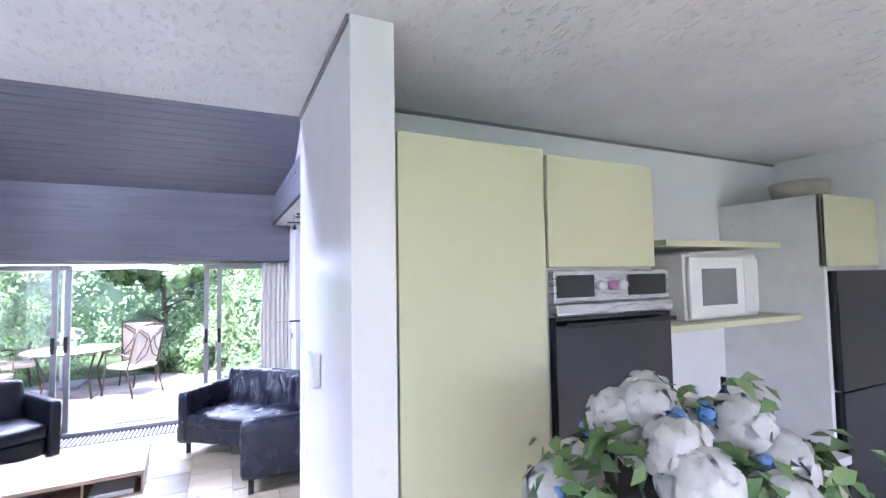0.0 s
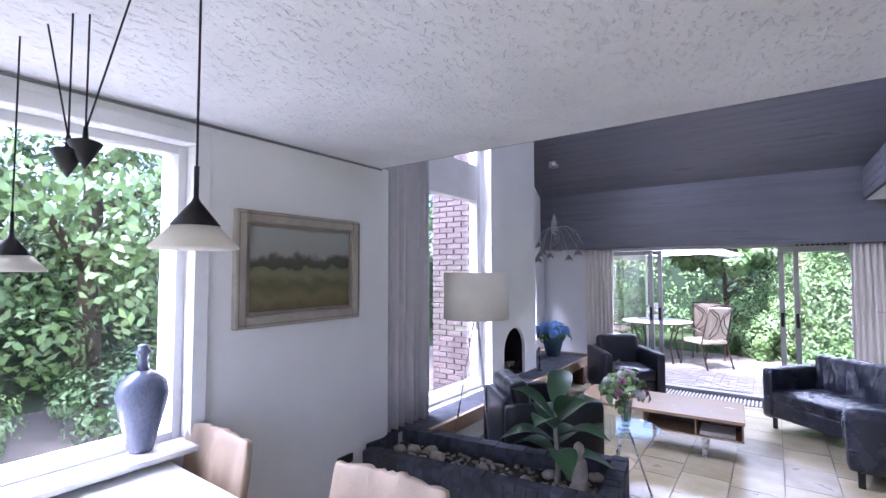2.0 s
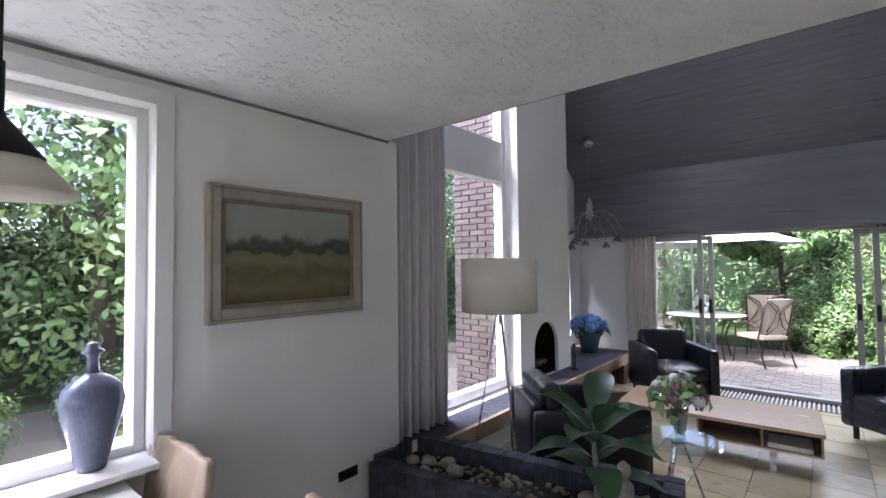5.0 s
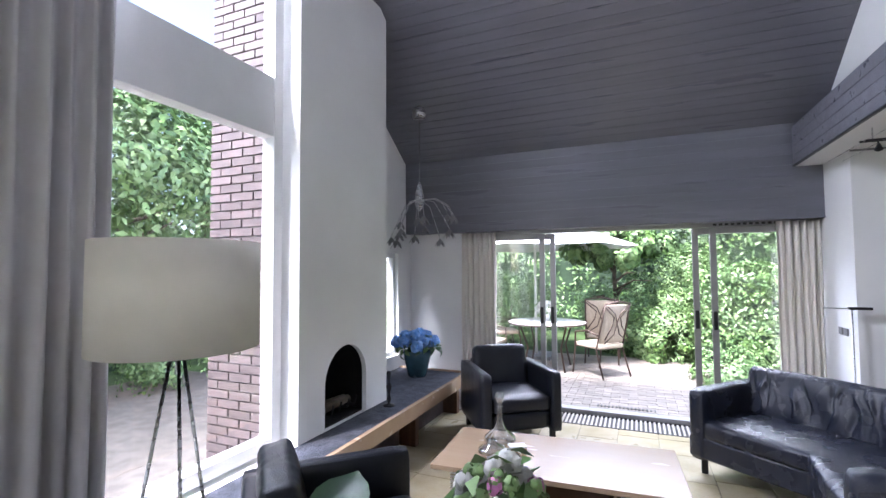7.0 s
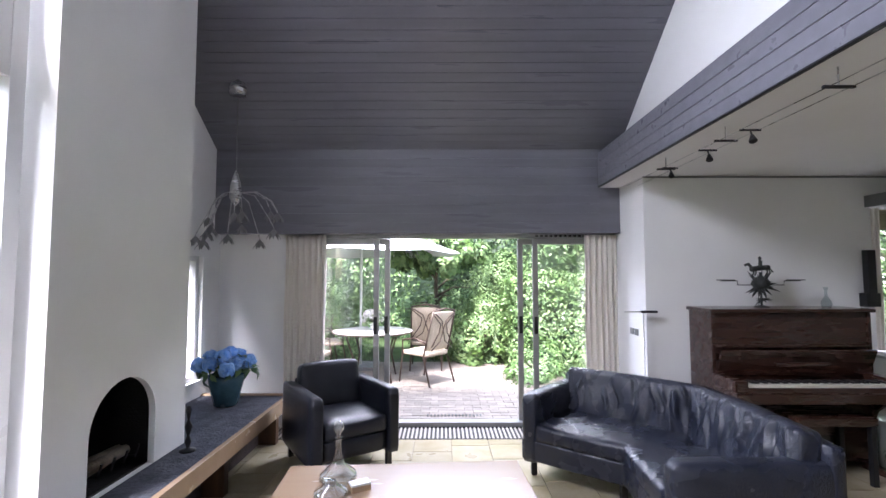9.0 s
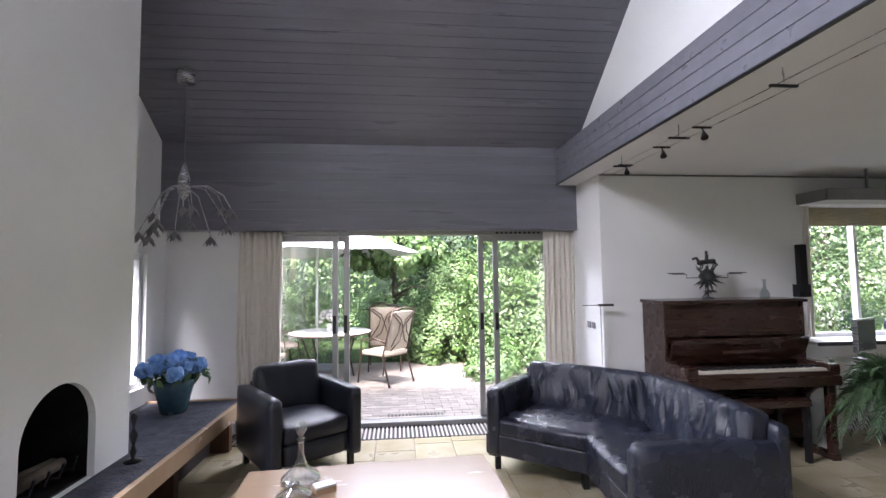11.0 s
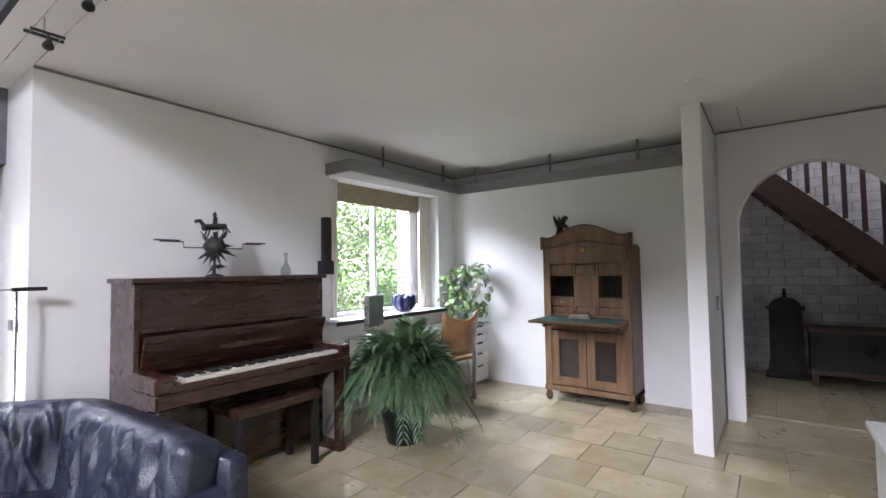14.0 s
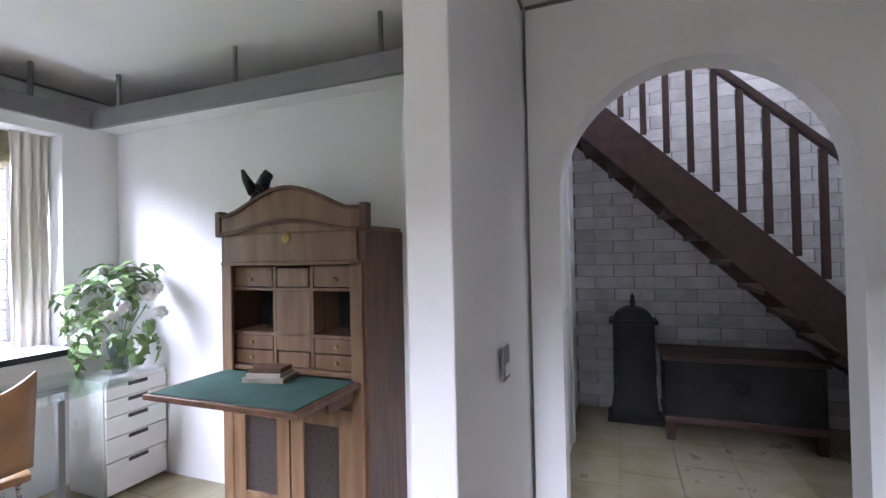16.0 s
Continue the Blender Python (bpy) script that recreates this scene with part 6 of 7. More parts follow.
# dining lamps
for k, (x, y, zb) in enumerate(((-1.291, 0.387, 1.718), (-2.214, 0.235, 1.664))):
    dl = thing("pendant_lamp", pose(x, y, zb), "cone pendant with black top and white glass skirt", "pendant lamp", "pendants over the dining table")
    bm = bmesh.new()
    lathe(bm, [(0.096, 0.0), (0.098, 0.004), (0.053, 0.055), (0.051, 0.053), (0.091, 0.003)], 36)
    part("glass_skirt", bm, SHADE, dl, "white frosted glass skirt", smooth=True)
    bm = bmesh.new()
    lathe(bm, [(0.053, 0.055), (0.055, 0.057), (0.010, 0.115), (0.006, 0.125), (0.006, 0.20)], 30)
    part("cone_top", bm, BLACKM, dl, "black cone top", smooth=True)
    bm = bmesh.new()
    tube(bm, [(0, 0, 0.18), (0, 0, ZC - zb)], 0.003, 6)
    part("cord", bm, BLACKM, dl)
for k, (x, y, z, x1, y1) in enumerate(((-1.864, 0.327, 1.977, -1.291, 0.387), (-1.90, 0.295, 1.95, -2.214, 0.235))):
    cw = thing("lamp_counterweight", pose(x, y, z), "black cone counterweight hanging from lamp cords", "counterweight", "counterweights over the dining table")
    bm = bmesh.new()
    lathe(bm, [(0.002, 0), (0.045, 0.078), (0.043, 0.083), (0.008, 0.095), (0.006, 0.13)], 24)
    part("cone", bm, BLACKM, cw, smooth=True)
    bm = bmesh.new()
    tube(bm, [(0, 0, 0.12), (0.0, 0, ZC - z)], 0.003, 6)
    part("cord", bm, BLACKM, cw)
    bm = bmesh.new()
    tube(bm, [(0, 0, 0.12), ((x1 - x) * 0.45, (y1 - y) * 0.45, ZC - z)], 0.003, 6)
    part("side_cord", bm, BLACKM, cw)
vs = thing("blue_vase", rz(-2.66, 0.81, 0, 0.805), "tall blue-grey glazed vase with narrow neck on the sill", "vase")
bm = bmesh.new()
lathe(bm, [(0.05, 0), (0.055, 0.02), (0.075, 0.10), (0.10, 0.20), (0.112, 0.27), (0.10, 0.33), (0.06, 0.365), (0.024, 0.385)], 34)
part("vase_body", bm, GLAZE, vs, smooth=True)
bm = bmesh.new()
lathe(bm, [(0.024, 0.385), (0.020, 0.43), (0.024, 0.455), (0.040, 0.465), (0.040, 0.472), (0.022, 0.482), (0.024, 0.50), (0.012, 0.508)], 28)
part("vase_neck", bm, GLAZE, vs, "narrow ringed neck", smooth=True)

# hall
hw = thing("wall_hall_blocks", None, "whitewashed block wall of the hall", kind="structure")
stv = thing("cast_iron_stove", rz(6.88, 2.98, 90), "black cast iron stove with arched top and finial", "stove")
bm = bmesh.new()
prism(bm, [(-0.19, 0), (0.19, 0), (0.16, 0.22), (0.155, 0.8)] + [(0.155 * math.cos(a), 0.8 + 0.12 * math.sin(a)) for a in [math.pi * k / 12 for k in range(1, 12)]] + [(-0.155, 0.8), (-0.16, 0.22)], -0.11, 0.11, Matrix(((1, 0, 0, 0), (0, 0, 1, 0), (0, 1, 0, 0), (0, 0, 0, 1))))
part("stove_body", bm, IRON, stv, bevel=0.008)
bpart("cornice", (-0.185, 0.185, -0.13, 0.13, 0.79, 0.82), IRON, stv, bevel=0.01)
bpart("base", (-0.21, 0.21, -0.14, 0.14, 0, 0.04), IRON, stv, bevel=0.008)
bm = bmesh.new()
lathe(bm, [(0.03, 0.92), (0.015, 0.94), (0.028, 0.965), (0.012, 0.985), (0.02, 1.0), (0.002, 1.03)], 14)
part("finial", bm, IRON, stv, smooth=True)
bpart("door", (-0.10, 0.10, 0.11, 0.125, 0.3, 0.6), IRON, stv, bevel=0.006)
cs = thing("carved_chest", rz(6.70, 2.30, 90), "dark carved wooden chest on short legs by the block wall", "chest")
bpart("lid", (-0.50, 0.50, -0.22, 0.22, 0.58, 0.62), STAIRW, cs, bevel=0.006)
bpart("body", (-0.48, 0.48, -0.20, 0.20, 0.16, 0.58), IRON, cs, bevel=0.004)
bpart("base_rail", (-0.49, 0.49, -0.21, 0.21, 0.13, 0.18), STAIRW, cs, bevel=0.006)
bm = bmesh.new()
lathe(bm, [(0.06, 0), (0.055, 0.01), (0.035, 0.006), (0.03, 0.014), (0.01, 0.012)], 20, m=pose(0, 0.20, 0.42, -90, 0, 0))
part("rosette", bm, IRON, cs, smooth=True)
for x in (-0.45, 0.45):
    for y in (-0.17, 0.17):
        bpart("leg", (x - 0.03, x + 0.03, y - 0.03, y + 0.03, 0, 0.14), STAIRW, cs, bevel=0.006)
st = thing("staircase", None, "dark red-brown open staircase with square balusters", "staircase")
# stringers rise towards the left wall
for x in (6.20, 6.98):
    bm = bmesh.new()
    prism(bm, [(0.85, -0.02), (1.10, 0.0), (3.45, 2.36), (3.45, 2.66), (3.40, 2.66), (0.85, 0.12)], x, x + 0.05, Matrix(((0, 0, 1, 0), (1, 0, 0, 0), (0, 1, 0, 0), (0, 0, 0, 1))))
    bmesh.ops.transform(bm, matrix=Matrix.Scale(1, 4), verts=bm.verts)
    part("stringer", bm, STAIRW, st, bevel=0.004)
for k in range(13):
    y, z = 1.05 + k * 0.185, 0.18 + k * 0.186
    bpart("tread", (6.25, 6.98, y, y + 0.24, z - 0.035, z), STAIRW, st)
for k in range(17):
    y = 1.05 + k * 0.142
    z = (y - 0.85) * 1.0 + 0.15
    z0 = min(z, 2.6)
    bpart("baluster", (6.205, 6.245, y - 0.02, y + 0.02, z0 - 0.02, z0 + 0.78), STAIRW, st, bevel=0.003)
bm = bmesh.new()
prism(bm, [(0.95, 1.03), (0.95, 1.09), (3.42, 3.56), (3.42, 3.50)], 6.195, 6.255, Matrix(((0, 0, 1, 0), (1, 0, 0, 0), (0, 1, 0, 0), (0, 0, 0, 1))))
part("handrail", bm, STAIRW, st, bevel=0.004)
dh = thing("door_hall", None, "cream panel door with white frame in the hall", kind="structure")
bpart("door_frame", (5.35, 5.42, 3.40, 3.45, 0, 2.12), TRIMW, dh)
bpart("door_frame", (6.22, 6.29, 3.40, 3.45, 0, 2.12), TRIMW, dh)
bpart("door_frame", (5.42, 6.22, 3.40, 3.45, 2.05, 2.12), TRIMW, dh)
bpart("door_panel", (5.42, 6.22, 3.415, 3.45, 0, 2.05), CREAMP, dh)
bpart("door_handle", (5.48, 5.60, 3.36, 3.40, 1.03, 1.05), STEEL, dh)

for nm, dims in (("baseboard", (-2.62, -2.605, 1.05, 2.17, 0, 0.06)), ("ceiling_line", (-2.62, -2.612, -2.2, 2.42, ZC - 0.018, ZC - 0.004)), ("ceiling_line", (0.9, 4.94, 6.292, 6.3, ZC - 0.018, ZC - 0.004)), ("ceiling_line", (4.932, 4.94, 3.57, 6.292, ZC - 0.018, ZC - 0.004)), ("ceiling_line", (4.792, 4.8, 2.1, 3.43, ZC - 0.018, ZC - 0.004)), ("ceiling_line", (3.85, 4.792, 3.437, 3.445, ZC - 0.018, ZC - 0.004)), ("ceiling_line", (0.55, 3.32, 2.152, 2.16, ZC - 0.018, ZC - 0.004)), ("ceiling_line", (0.397, 0.405, 1.57, 2.42, ZC - 0.02, ZC - 0.004))):
    bpart(nm, dims, DKOAK if nm == "baseboard" else GREYS, None, bevel=0, kind="structure")

sd_ = thing("smoke_detector", pose(3.41, 3.44, ZC - 0.03), "round white smoke detector on the flat ceiling", "smoke detector")
bm = bmesh.new()
lathe(bm, [(0.045, 0.016), (0.052, 0.020), (0.052, 0.03)], 24)
part("housing", bm, CEIL, sd_, smooth=True)
bpart("ceiling_seam", (4.14, 4.78, 3.24, 3.246, ZC - 0.002, ZC), GREYS, None, bevel=0, kind="structure")

# ---- outdoors ----
struct("ground", GRASS, [(-400, 400, -400, 400, -0.6, -0.12)])
struct("terrace", SAND, [(-6.5, 1.35, 7.15, 10.6, -0.4, -0.045)])
struct("pavement_side", SAND, [(-7.5, -3.0, -3, 7.1, -0.4, -0.045)])


def garden_chair(m, label):
    t = thing("garden_chair", m, label, "garden chair", "chairs round the garden table")
    bm = bmesh.new()
    cushion(bm, -0.24, 0.24, -0.24, 0.24, 0.40, 0.47, puff=0.01, n=6)
    part("seat_cushion", bm, CUSH, t, smooth=True)
    bm = bmesh.new()
    cushion(bm, -0.22, 0.22, -0.018, 0.018, -0.28, 0.28, pose(0, 0.29, 0.76, -14, 0, 0), puff=0.008, n=6)
    part("back_cloth", bm, CUSH, t, smooth=True)
    bm = bmesh.new()
    for s in (-1, 1):
        tube(bm, [(s * 0.26, -0.28, 0), (s * 0.26, -0.22, 0.4), (s * 0.27, -0.2, 0.62), (s * 0.27, 0.05, 0.66), (s * 0.25, 0.26, 0.6)], 0.013, 8)
        tube(bm, [(s * 0.26, 0.34, 0), (s * 0.25, 0.2, 0.4), (s * 0.24, 0.3, 0.75), (s * 0.23, 0.38, 1.05)], 0.013, 8)
    tube(bm, [(-0.23, 0.38, 1.05), (0, 0.4, 1.09), (0.23, 0.38, 1.05)], 0.013, 8)
    tube(bm, [(-0.25, 0.2, 0.4), (0.25, 0.2, 0.4)], 0.012, 8)
    tube(bm, [(-0.25, -0.22, 0.4), (0.25, -0.22, 0.4)], 0.012, 8)
    for s in (-1, 1):
        tube(bm, [(s * 0.22, 0.33, 0.5), (s * 0.05, 0.345, 0.62), (0, 0.36, 0.78), (s * 0.05, 0.38, 0.92), (s * 0.2, 0.40, 1.02)], 0.009, 6)
        tube(bm, [(s * 0.22, 0.385, 1.0), (s * 0.06, 0.37, 0.86), (s * 0.09, 0.355, 0.74), (s * 0.22, 0.34, 0.55)], 0.009, 6)
    part("chair_frame", bm, BRONZEF, t, smooth=True)
    return t


garden_chair(rz(-1.18, 9.05, -132), "brown metal garden chair with sand cushion beside the table")
garden_chair(rz(-1.2, 10.1, -120 + 180 + 120), "brown metal garden chair with sand cushion behind the table")
garden_chair(rz(-2.85, 8.8, 78), "brown metal garden chair with sand cushion by the glass door")
garden_chair(rz(-2.9, 10.0, 120), "brown metal garden chair with sand cushion under the parasol")
gtb = thing("garden_table", rz(-2.0, 9.35, 0, -0.03), "round glass garden table, top whitened for sky reflection, brown metal rim", "garden table")
bm = bmesh.new()
lathe(bm, [(0.60, 0.71), (0.62, 0.72), (0.62, 0.735), (0.6, 0.74)], 48)
# White colour on the glass top paints the sky's reflection.
part("tabletop", bm, WHITEC, gtb)
bm = bmesh.new()
lathe(bm, [(0.622, 0.714), (0.630, 0.718), (0.630, 0.734), (0.622, 0.738)], 48)
part("rim", bm, BRONZEF, gtb, smooth=True)
for k in range(4):
    a = math.pi / 4 + k * math.pi / 2
    bm = bmesh.new()
    tube(bm, [(0.45 * math.cos(a), 0.45 * math.sin(a), 0), (0.36 * math.cos(a), 0.36 * math.sin(a), 0.35), (0.5 * math.cos(a), 0.5 * math.sin(a), 0.7)], 0.015, 8)
    part("leg", bm, BRONZEF, gtb, smooth=True)
bouquet(rz(-2.02, 9.4, 0, 0.71), "white flowers in a pot on the garden table", 0.17, 0.2, 16, ((0.04, BLOSSOM), (0.05, BLOSSOM)), 100, WHITEC, 15, vh=0.12, vr=0.08, leafsize=0.07)
um = thing("parasol", rz(-2.35, 10.2, 0, -0.03), "large pale parasol open over the garden table", "parasol")
bm = bmesh.new()
tube(bm, [(0, 0, 0), (0, 0, 2.35)], 0.022, 10)
part("pole", bm, WHITEC, um, smooth=True)
bm = bmesh.new()
ring = [[bm.verts.new((r * math.cos(a) * (1 - 0.04 * (k % 2) * (r > 1)), r * math.sin(a) * (1 - 0.04 * (k % 2) * (r > 1)), z - 0.03 * (k % 2) * (r > 0.5))) for k, a in enumerate([2 * math.pi * j / 16 for j in range(16)])] for r, z in ((1.75, 1.98), (1.0, 2.25), (0.1, 2.50))]
for q, w in zip(ring, ring[1:]):
    for k in range(16):
        bm.faces.new((q[k], q[(k + 1) % 16], w[(k + 1) % 16], w[k]))
bm.faces.new(ring[-1])
o = part("canopy", bm, PARASOL, um)
s = o.modifiers.new("thickness", "SOLIDIFY")
s.thickness = 0.004
bpart("foot", (-0.3, 0.3, -0.3, 0.3, 0, 0.06), GREYS, um)

hedge("hedge", rz(1.45, 10.45, 0), (2.4, 1.3, 1.50), 26000, 0.07, "clipped bright green leafy hedge beside the terrace", [LEAFL, LEAF], 4, 0.10)
hedge("tall_hedge", rz(-1.0, 15.2, 0), (16.0, 1.6, 2.55), 42000, 0.12, "tall mixed green hedge closing the garden", [LEAF, LEAFL], 6, 0.5)
hedge("side_hedge", rz(-9.4, 4.0, 90), (16.0, 1.4, 2.1), 30000, 0.12, "dark green hedge along the side garden", [LEAF, LEAFD], 9, 0.25)
bs = (((0.0, 11.6), (0.75, 0.7, 0.62), 0.62, LEAFL, 7000), ((-1.0, 12.6), (0.9, 0.8, 0.75), 0.7, LEAF, 7000), ((0.45, 12.9), (1.0, 0.9, 1.05), 1.15, LEAFL, 11000), ((-3.3, 12.0), (1.2, 0.9, 0.8), 0.75, LEAFL, 8000), ((-4.8, 11.2), (1.1, 0.9, 0.8), 0.75, LEAF, 7000), ((-0.25, 10.75), (0.6, 0.6, 0.5), 0.45, LEAFL, 6000), ((0.55, 9.45), (0.75, 0.32, 0.26), 0.2, LEAF, 4000), ((1.6, 9.35), (0.8, 0.35, 0.3), 0.25, LEAFL, 4000), ((-0.7, 11.6), (0.9, 0.45, 0.3), 0.22, LEAFL, 4000))
for k, ((x, y), r, zc, mt, n_) in enumerate(bs):
    tree("bush", rz(x, y, k * 40, -0.1), zc + 0.2, r, (0, 0, zc), n_, 0.06, "rounded leafy green bush at the terrace edge", [mt, LEAFL if mt is LEAF else LEAF], "bushes round the terrace", 0.04, 60, 30 + k, category="bush", clump=0.34)
tree("small_tree", rz(-1.05, 11.9, 0), 2.2, (1.0, 0.8, 0.42), (0.0, 0, 2.05), 9000, 0.11, "small broad-leaved tree with slender trunk before the hedge", [LEAFL, LEAF], trunk=0.075, seed=3, clumps=40)
tree("conifer", rz(-0.2, 15.6, 0), 6.5, (1.6, 1.6, 3.2), (0, 0, 3.2), 16000, 0.13, "tall dark conifer behind the garden hedge", [LEAFD, LEAFD], "background trees", 0.16, 70, 5)
tree("conifer", rz(2.0, 16.5, 0), 7.5, (2.0, 1.6, 3.4), (0, 0, 3.8), 16000, 0.14, "tall dark conifer behind the garden hedge", [LEAFD, LEAF], "background trees", 0.18, 70, 7)
tree("background_tree", rz(4.5, 15.0, 0), 6.5, (2.6, 2.2, 2.8), (0, 0, 4.0), 16000, 0.16, "large green tree beyond the hedge", [LEAF, LEAFL], "background trees", 0.2, 80, 9)
tree("background_tree", rz(-6.5, 15.5, 0), 6.0, (2.6, 2.2, 1.9), (0, 0, 3.0), 14000, 0.16, "large green tree beyond the hedge", [LEAFL, LEAF], "background trees", 0.2, 80, 10)
# side garden, seen from the dining and living windows
tree("chestnut_tree", rz(-7.2, 1.9, 0), 5.5, (2.4, 3.0, 2.2), (0, 0, 3.1), 26000, 0.11, "broad chestnut tree filling the dining window", [LEAFL, LEAF], "", 0.16, 110, 12)
tree("garden_tree", rz(-7.6, 5.6, 0), 5.0, (1.7, 1.9, 1.6), (0, 0, 3.2), 11000, 0.12, "leafy green tree outside the tall living window", [LEAFL, LEAF], "side garden trees", 0.14, 70, 13)
tree("garden_tree", rz(-8.3, -1.2, 0), 5.0, (2.0, 2.2, 2.0), (0, 0, 2.9), 12000, 0.13, "leafy green tree beyond the dining window", [LEAF, LEAFD], "side garden trees", 0.14, 70, 14)
tree("garden_tree", rz(-8.8, 8.6, 0), 5.5, (2.2, 2.2, 1.9), (0, 0, 3.4), 12000, 0.13, "leafy green tree beyond the brick chimney", [LEAFL, LEAF], "side garden trees", 0.15, 70, 15)
for k, (x, y, mt) in enumerate(((-5.6, 0.2, LEAFL), (-5.9, 2.0, LEAF), (-5.3, -1.2, LEAFL), (-6.8, 6.4, LEAFL), (-6.9, 4.6, LEAFL))):
    tree("shrub", rz(x, y, k * 50, -0.1), 0.7, (0.8, 0.7, 0.45), (0, 0, 0.45), 4500, 0.06, "low green shrub in the side garden", [mt, LEAF, PINKF], "shrubs in the side garden", 0.03, 50, 50 + k, category="bush", clump=0.34, flowers=0.12 if k in (2,) else 0.0)
# study window garden
hedge("tall_hedge", rz(7.0, 11.2, -12), (9.0, 1.4, 4.4), 26000, 0.11, "tall green hedge behind the flowering shrubs", [LEAFL, LEAF], 11, 0.35)
tree("flowering_shrub", rz(4.6, 9.2, 0), 3.2, (1.7, 1.1, 1.5), (0, 0, 1.7), 19000, 0.06, "white flowering shrub outside the study window", [LEAF, LEAFL, BLOSSOM], "", 0.06, 90, 17, 0.2, "bush")
tree("flowering_shrub", rz(6.6, 9.6, 0), 3.2, (1.5, 1.2, 1.6), (0, 0, 1.8), 15000, 0.06, "white flowering shrub outside the study window", [LEAF, LEAFL, BLOSSOM], "", 0.06, 80, 18, 0.16, "bush")

# neighbouring house beyond the garden
nh = thing("neighbour_house", rz(-5.0, 26.0, 0), "distant brick house with red tiled roof beyond the hedge", "house")
bpart("wall", (-5, 5, 0, 6, -0.12, 3.0), BRICK, nh)
bm = bmesh.new()
prism(bm, [(-0.4, 2.9), (6.4, 2.9), (3.0, 5.4)], -5.4, 5.4, Matrix(((0, 0, 1, 0), (1, 0, 0, 0), (0, 1, 0, 0), (0, 0, 0, 1))))
part("roof", bm, ROOFT, nh)
for x in (-3, 0, 3):
    bpart("window", (x - 0.6, x + 0.6, -0.03, 0.0, 0.9, 2.2), BLACKGL, nh)

dr_ = thing("drain_strip", None, "short dark drain grating in the terrace before the doors", kind="structure")
for k in range(16):
    bpart("bar", (-1.1 + k * 0.04, -1.08 + k * 0.04, 7.45, 7.52, -0.03, -0.024), BLACKM, dr_, bevel=0)

# ---- small pieces: bricks, blocks, tiles, pavers ----
def pieces(root, name, mat, mesh_cache, dims, places):
    """Repeat one small block, sharing its mesh between all alike pieces."""
    key = (name, tuple(round(d, 3) for d in dims), mat.name)
    if key not in mesh_cache:
        bm = bmesh.new()
        box(bm, -dims[0] / 2, dims[0] / 2, -dims[1] / 2, dims[1] / 2, -dims[2] / 2, dims[2] / 2)
        me = bpy.data.meshes.new(name)
        bmesh.ops.recalc_face_normals(bm, faces=bm.faces)
        bm.to_mesh(me)
        bm.free()
        me.materials.append(mat)
        mesh_cache[key] = me
    for p in places:
        o = new(name, mesh_cache[key])
        o.parent = root
        o.location = p


cache = {}
rg = random.Random(99)
# outer chimney in brick: core and the face that the tall window shows
oc_ = thing("brick_chimney", None, "red-brown brick outer chimney beside the tall window", kind="structure")
bpart("core", (-3.505, -3.2, 4.275, 5.37, -0.12, 6.0), MORTAR, oc_, bevel=0)
z = -0.08
row = 0
while z < 4.9:
    x = -3.51 + (0.105 if row % 2 else 0.0)
    if row % 2:
        pieces(oc_, "brick", BRICK, cache, (0.095, 0.03, 0.052), [(-3.46, 4.268, z)])
    while x < -3.0:
        w_ = min(0.2, -2.955 - x)
        pieces(oc_, "brick", BRICK, cache, (round(w_ - 0.004, 3), 0.03, 0.052), [(x + w_ / 2, 4.268 + rg.uniform(-0.002, 0.002), z)])
        x += 0.21
    z += 0.0635
    row += 1
bpart("core_side", (-3.2, -2.935, 4.274, 4.279, -0.12, 6.0), MORTAR, oc_, bevel=0)
# reveal bricks at the study window
rv = thing("brick_reveal", None, "pale brick outer reveal of the study window", kind="structure")
bpart("core", (4.47, 4.66, 6.63, 6.83, 0.7, 2.4), MORTAR, rv, bevel=0)
for k in range(27):
    pieces(rv, "brick", SCULPT, cache, (0.03, 0.19, 0.052), [(4.462, 6.73, 0.75 + k * 0.0625)])

# hall block wall
rows = int(5.0 / 0.105)
near, far = [], []
for r in range(rows):
    y = 0.72 - (0.16 if r % 2 else 0)
    while y < 3.45:
        a, b = max(y, 0.72), min(y + 0.315, 3.45)
        if b - a > 0.05:
            (near if r < 30 else far).append((a, b, 0.004 + r * 0.105))
        y += 0.32
for a, b, z in near:
    pieces(hw, "block", BLOCK, cache, (0.016, round(b - a, 2), 0.099), [(7.094 + rg.uniform(-0.002, 0.002), (a + b) / 2, z + 0.05)])
bm = bmesh.new()
for a, b, z in far:
    box(bm, 7.086, 7.1, a, b, z, z + 0.099)
o = part("blocks", bm, BLOCK, hw, kind="stuff")

# floor tiles
ft_ = thing("floor_tiles", None, "cream limestone floor tiles in varied sizes", kind="structure")
tiles = []
x = -3.25
r = 0
while x < 4.93:
    h = 0.345
    y = -2.2 - (r * 0.37) % 0.5
    k = r * 7
    while y < 6.62:
        w_ = (0.34, 0.50, 0.34, 0.42)[k % 4]
        k += 1 + (r % 2)
        a, b, c, d = x, min(x + h - 0.006, 4.94), max(y, -2.2), min(y + w_ - 0.006, 6.638)
        if d - c > 0.04 and b - a > 0.02:
            tiles.append((a, b, c, d))
        y += w_
    x += h
    r += 1
y = 0.72
r = 0
while y < 3.45:
    x = 5.08 - (r % 2) * 0.2
    while x < 7.09:
        a, b = max(x, 5.08), min(x + 0.395, 7.09)
        if b - a > 0.04:
            tiles.append((a, b, y, min(y + 0.335, 3.44)))
        x += 0.4
    y += 0.34
    r += 1
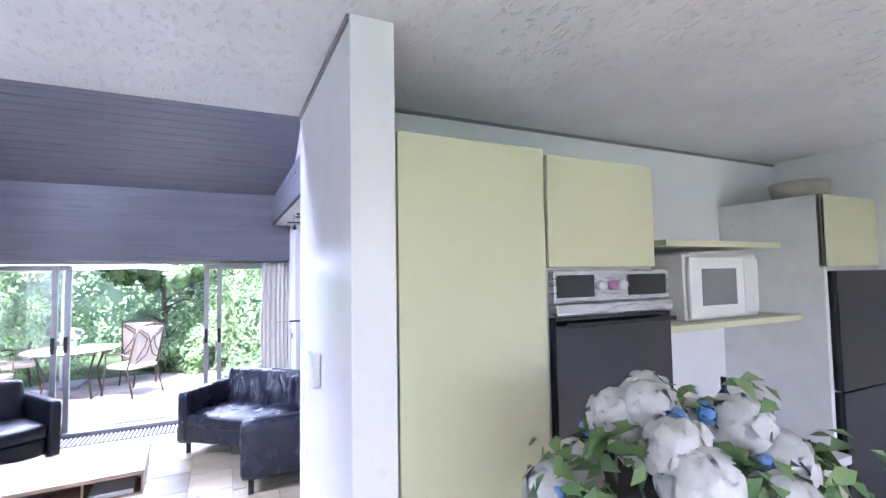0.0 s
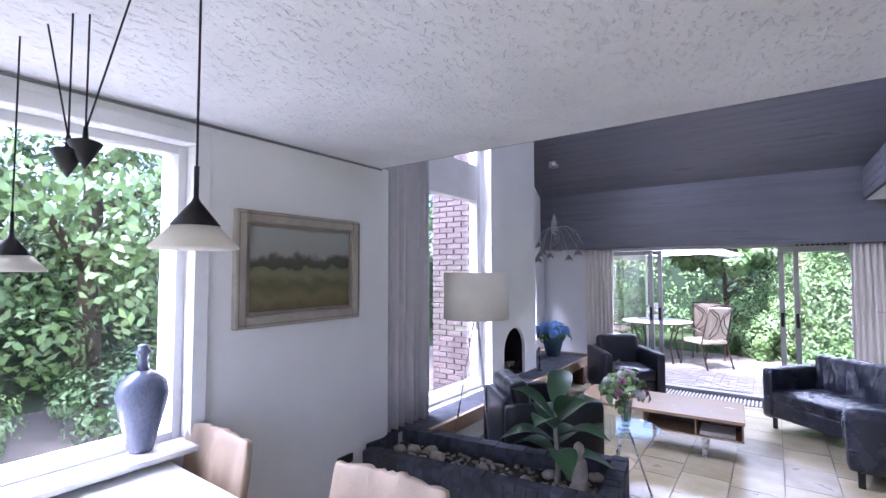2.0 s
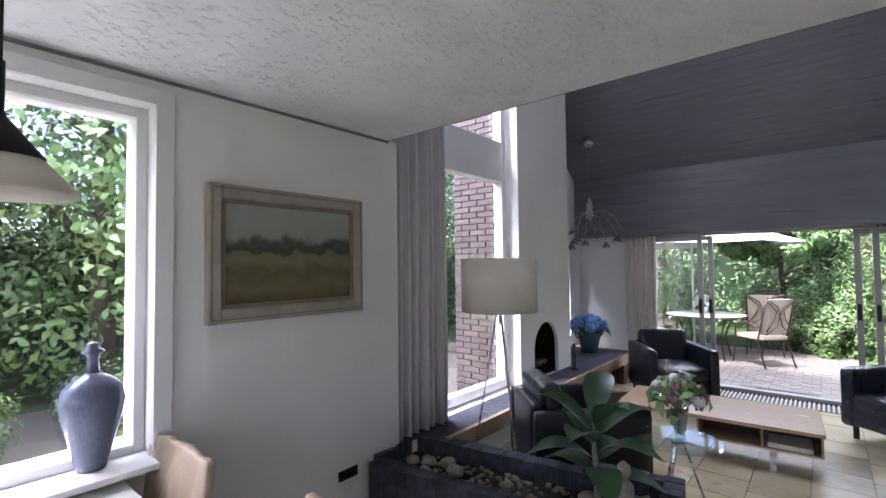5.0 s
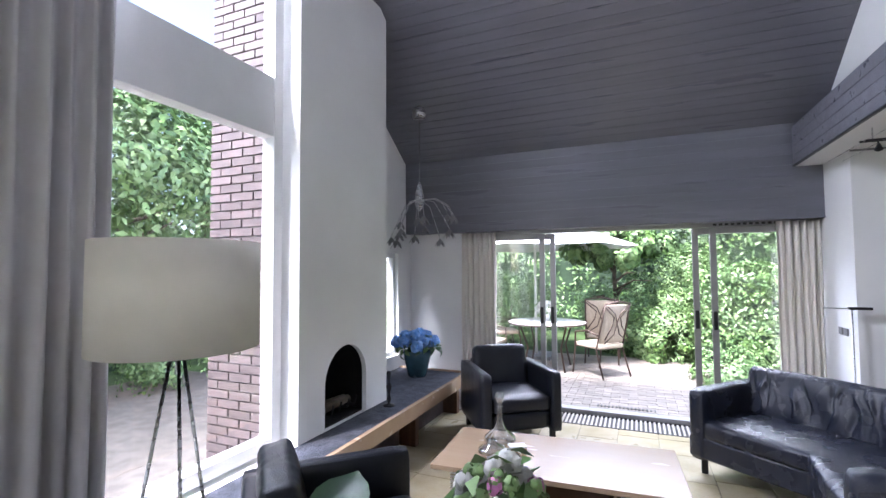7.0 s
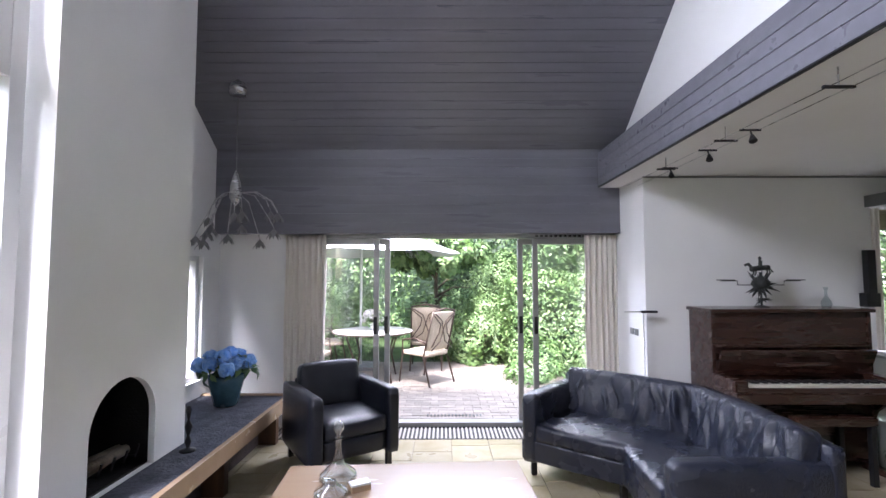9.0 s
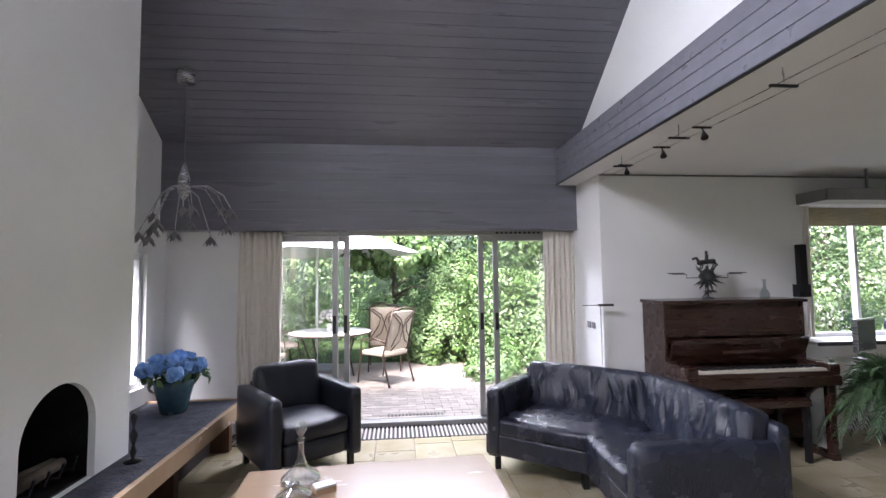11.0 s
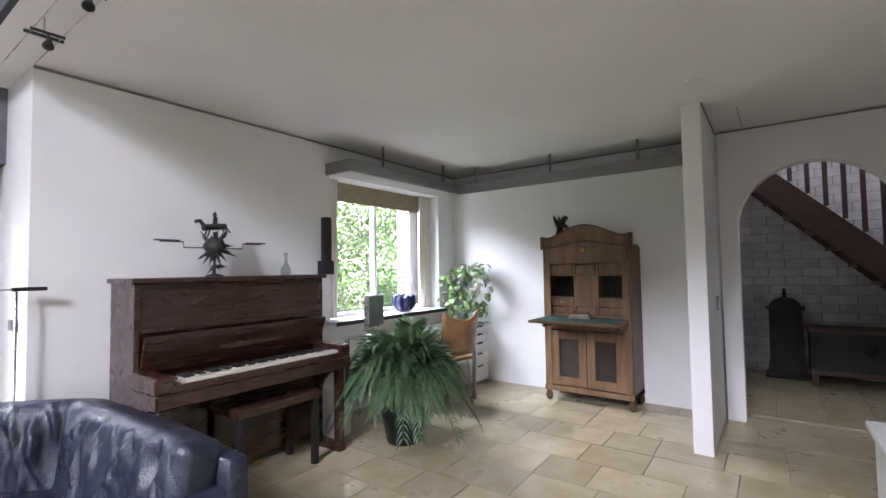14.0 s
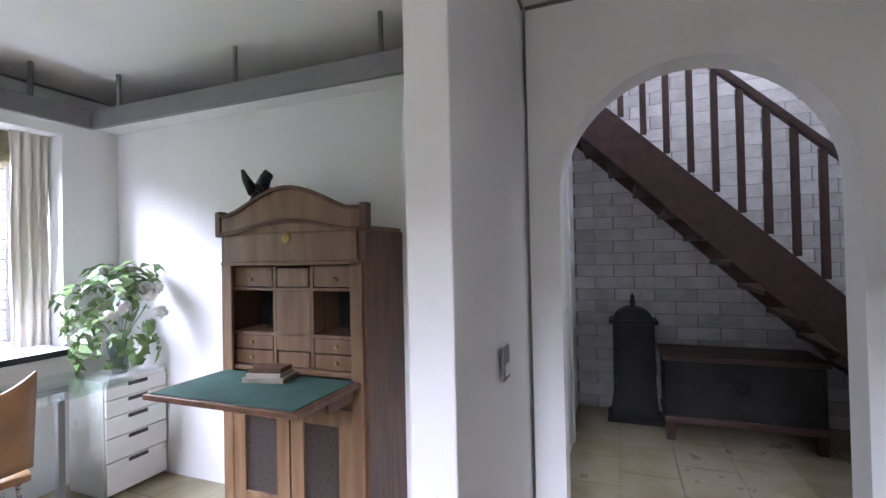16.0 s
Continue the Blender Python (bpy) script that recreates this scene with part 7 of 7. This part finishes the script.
one = [t for t in tiles if t[2] > 2.3 and -2.0 < t[0] < 4.9]
keep = set(one[:300])
for a, b, c, d in [t for t in tiles if t in keep]:
    pieces(ft_, "tile", TILE, cache, (round(b - a, 3), round(d - c, 3), 0.012), [((a + b) / 2, (c + d) / 2, -0.006 + rg.uniform(-0.0006, 0.0006))])
bm = bmesh.new()
for a, b, c, d in [t for t in tiles if t not in keep]:
    box(bm, a, b, c, d, -0.0118, 0.0)
part("tiles", bm, TILE, ft_, kind="stuff")

# terrace pavers: curved outer edge
pvs = thing("terrace_pavers", None, "sand-coloured clay pavers of the terrace", kind="structure")
pv_list = []
y, r = 7.17, 0
while y < 11.0:
    x = -6.3 - (0.1 if r % 2 else 0)
    while x < 1.3:
        if (x + 1.6) ** 2 / 14 + (y - 7.1) ** 2 / 12.5 < 1.05 and (x < 0.6 or y > 7.1):
            pv_list.append((x, y))
        x += 0.205
    y += 0.105
    r += 1
nearp = [p for p in pv_list if -1.5 < p[0] < 0.4 and p[1] < 8.9][:300]
ks = set(nearp)
for x, y in nearp:
    pieces(pvs, "paver", PAVER, cache, (0.198, 0.098, 0.03), [(x + 0.1, y + 0.05, -0.045 + rg.uniform(-0.001, 0.002))])
bm = bmesh.new()
fs, vs_ = [], []
for x, y in pv_list:
    if (x, y) in ks:
        continue
    z = -0.03 + rg.uniform(-0.001, 0.002)
    i = len(vs_)
    vs_ += [(x, y, z), (x + 0.198, y, z), (x + 0.198, y + 0.098, z), (x, y + 0.098, z), (x, y, z - 0.03), (x + 0.198, y, z - 0.03), (x + 0.198, y + 0.098, z - 0.03), (x, y + 0.098, z - 0.03)]
    fs += [(i, i + 1, i + 2, i + 3), (i, i + 4, i + 5, i + 1), (i + 1, i + 5, i + 6, i + 2), (i + 2, i + 6, i + 7, i + 3), (i + 3, i + 7, i + 4, i)]
bm.free()
me = bpy.data.meshes.new("pavers")
me.from_pydata(vs_, [], fs)
me.materials.append(PAVER)
o = new("pavers", me)
o.parent = pvs
tagged(o, kind="stuff")
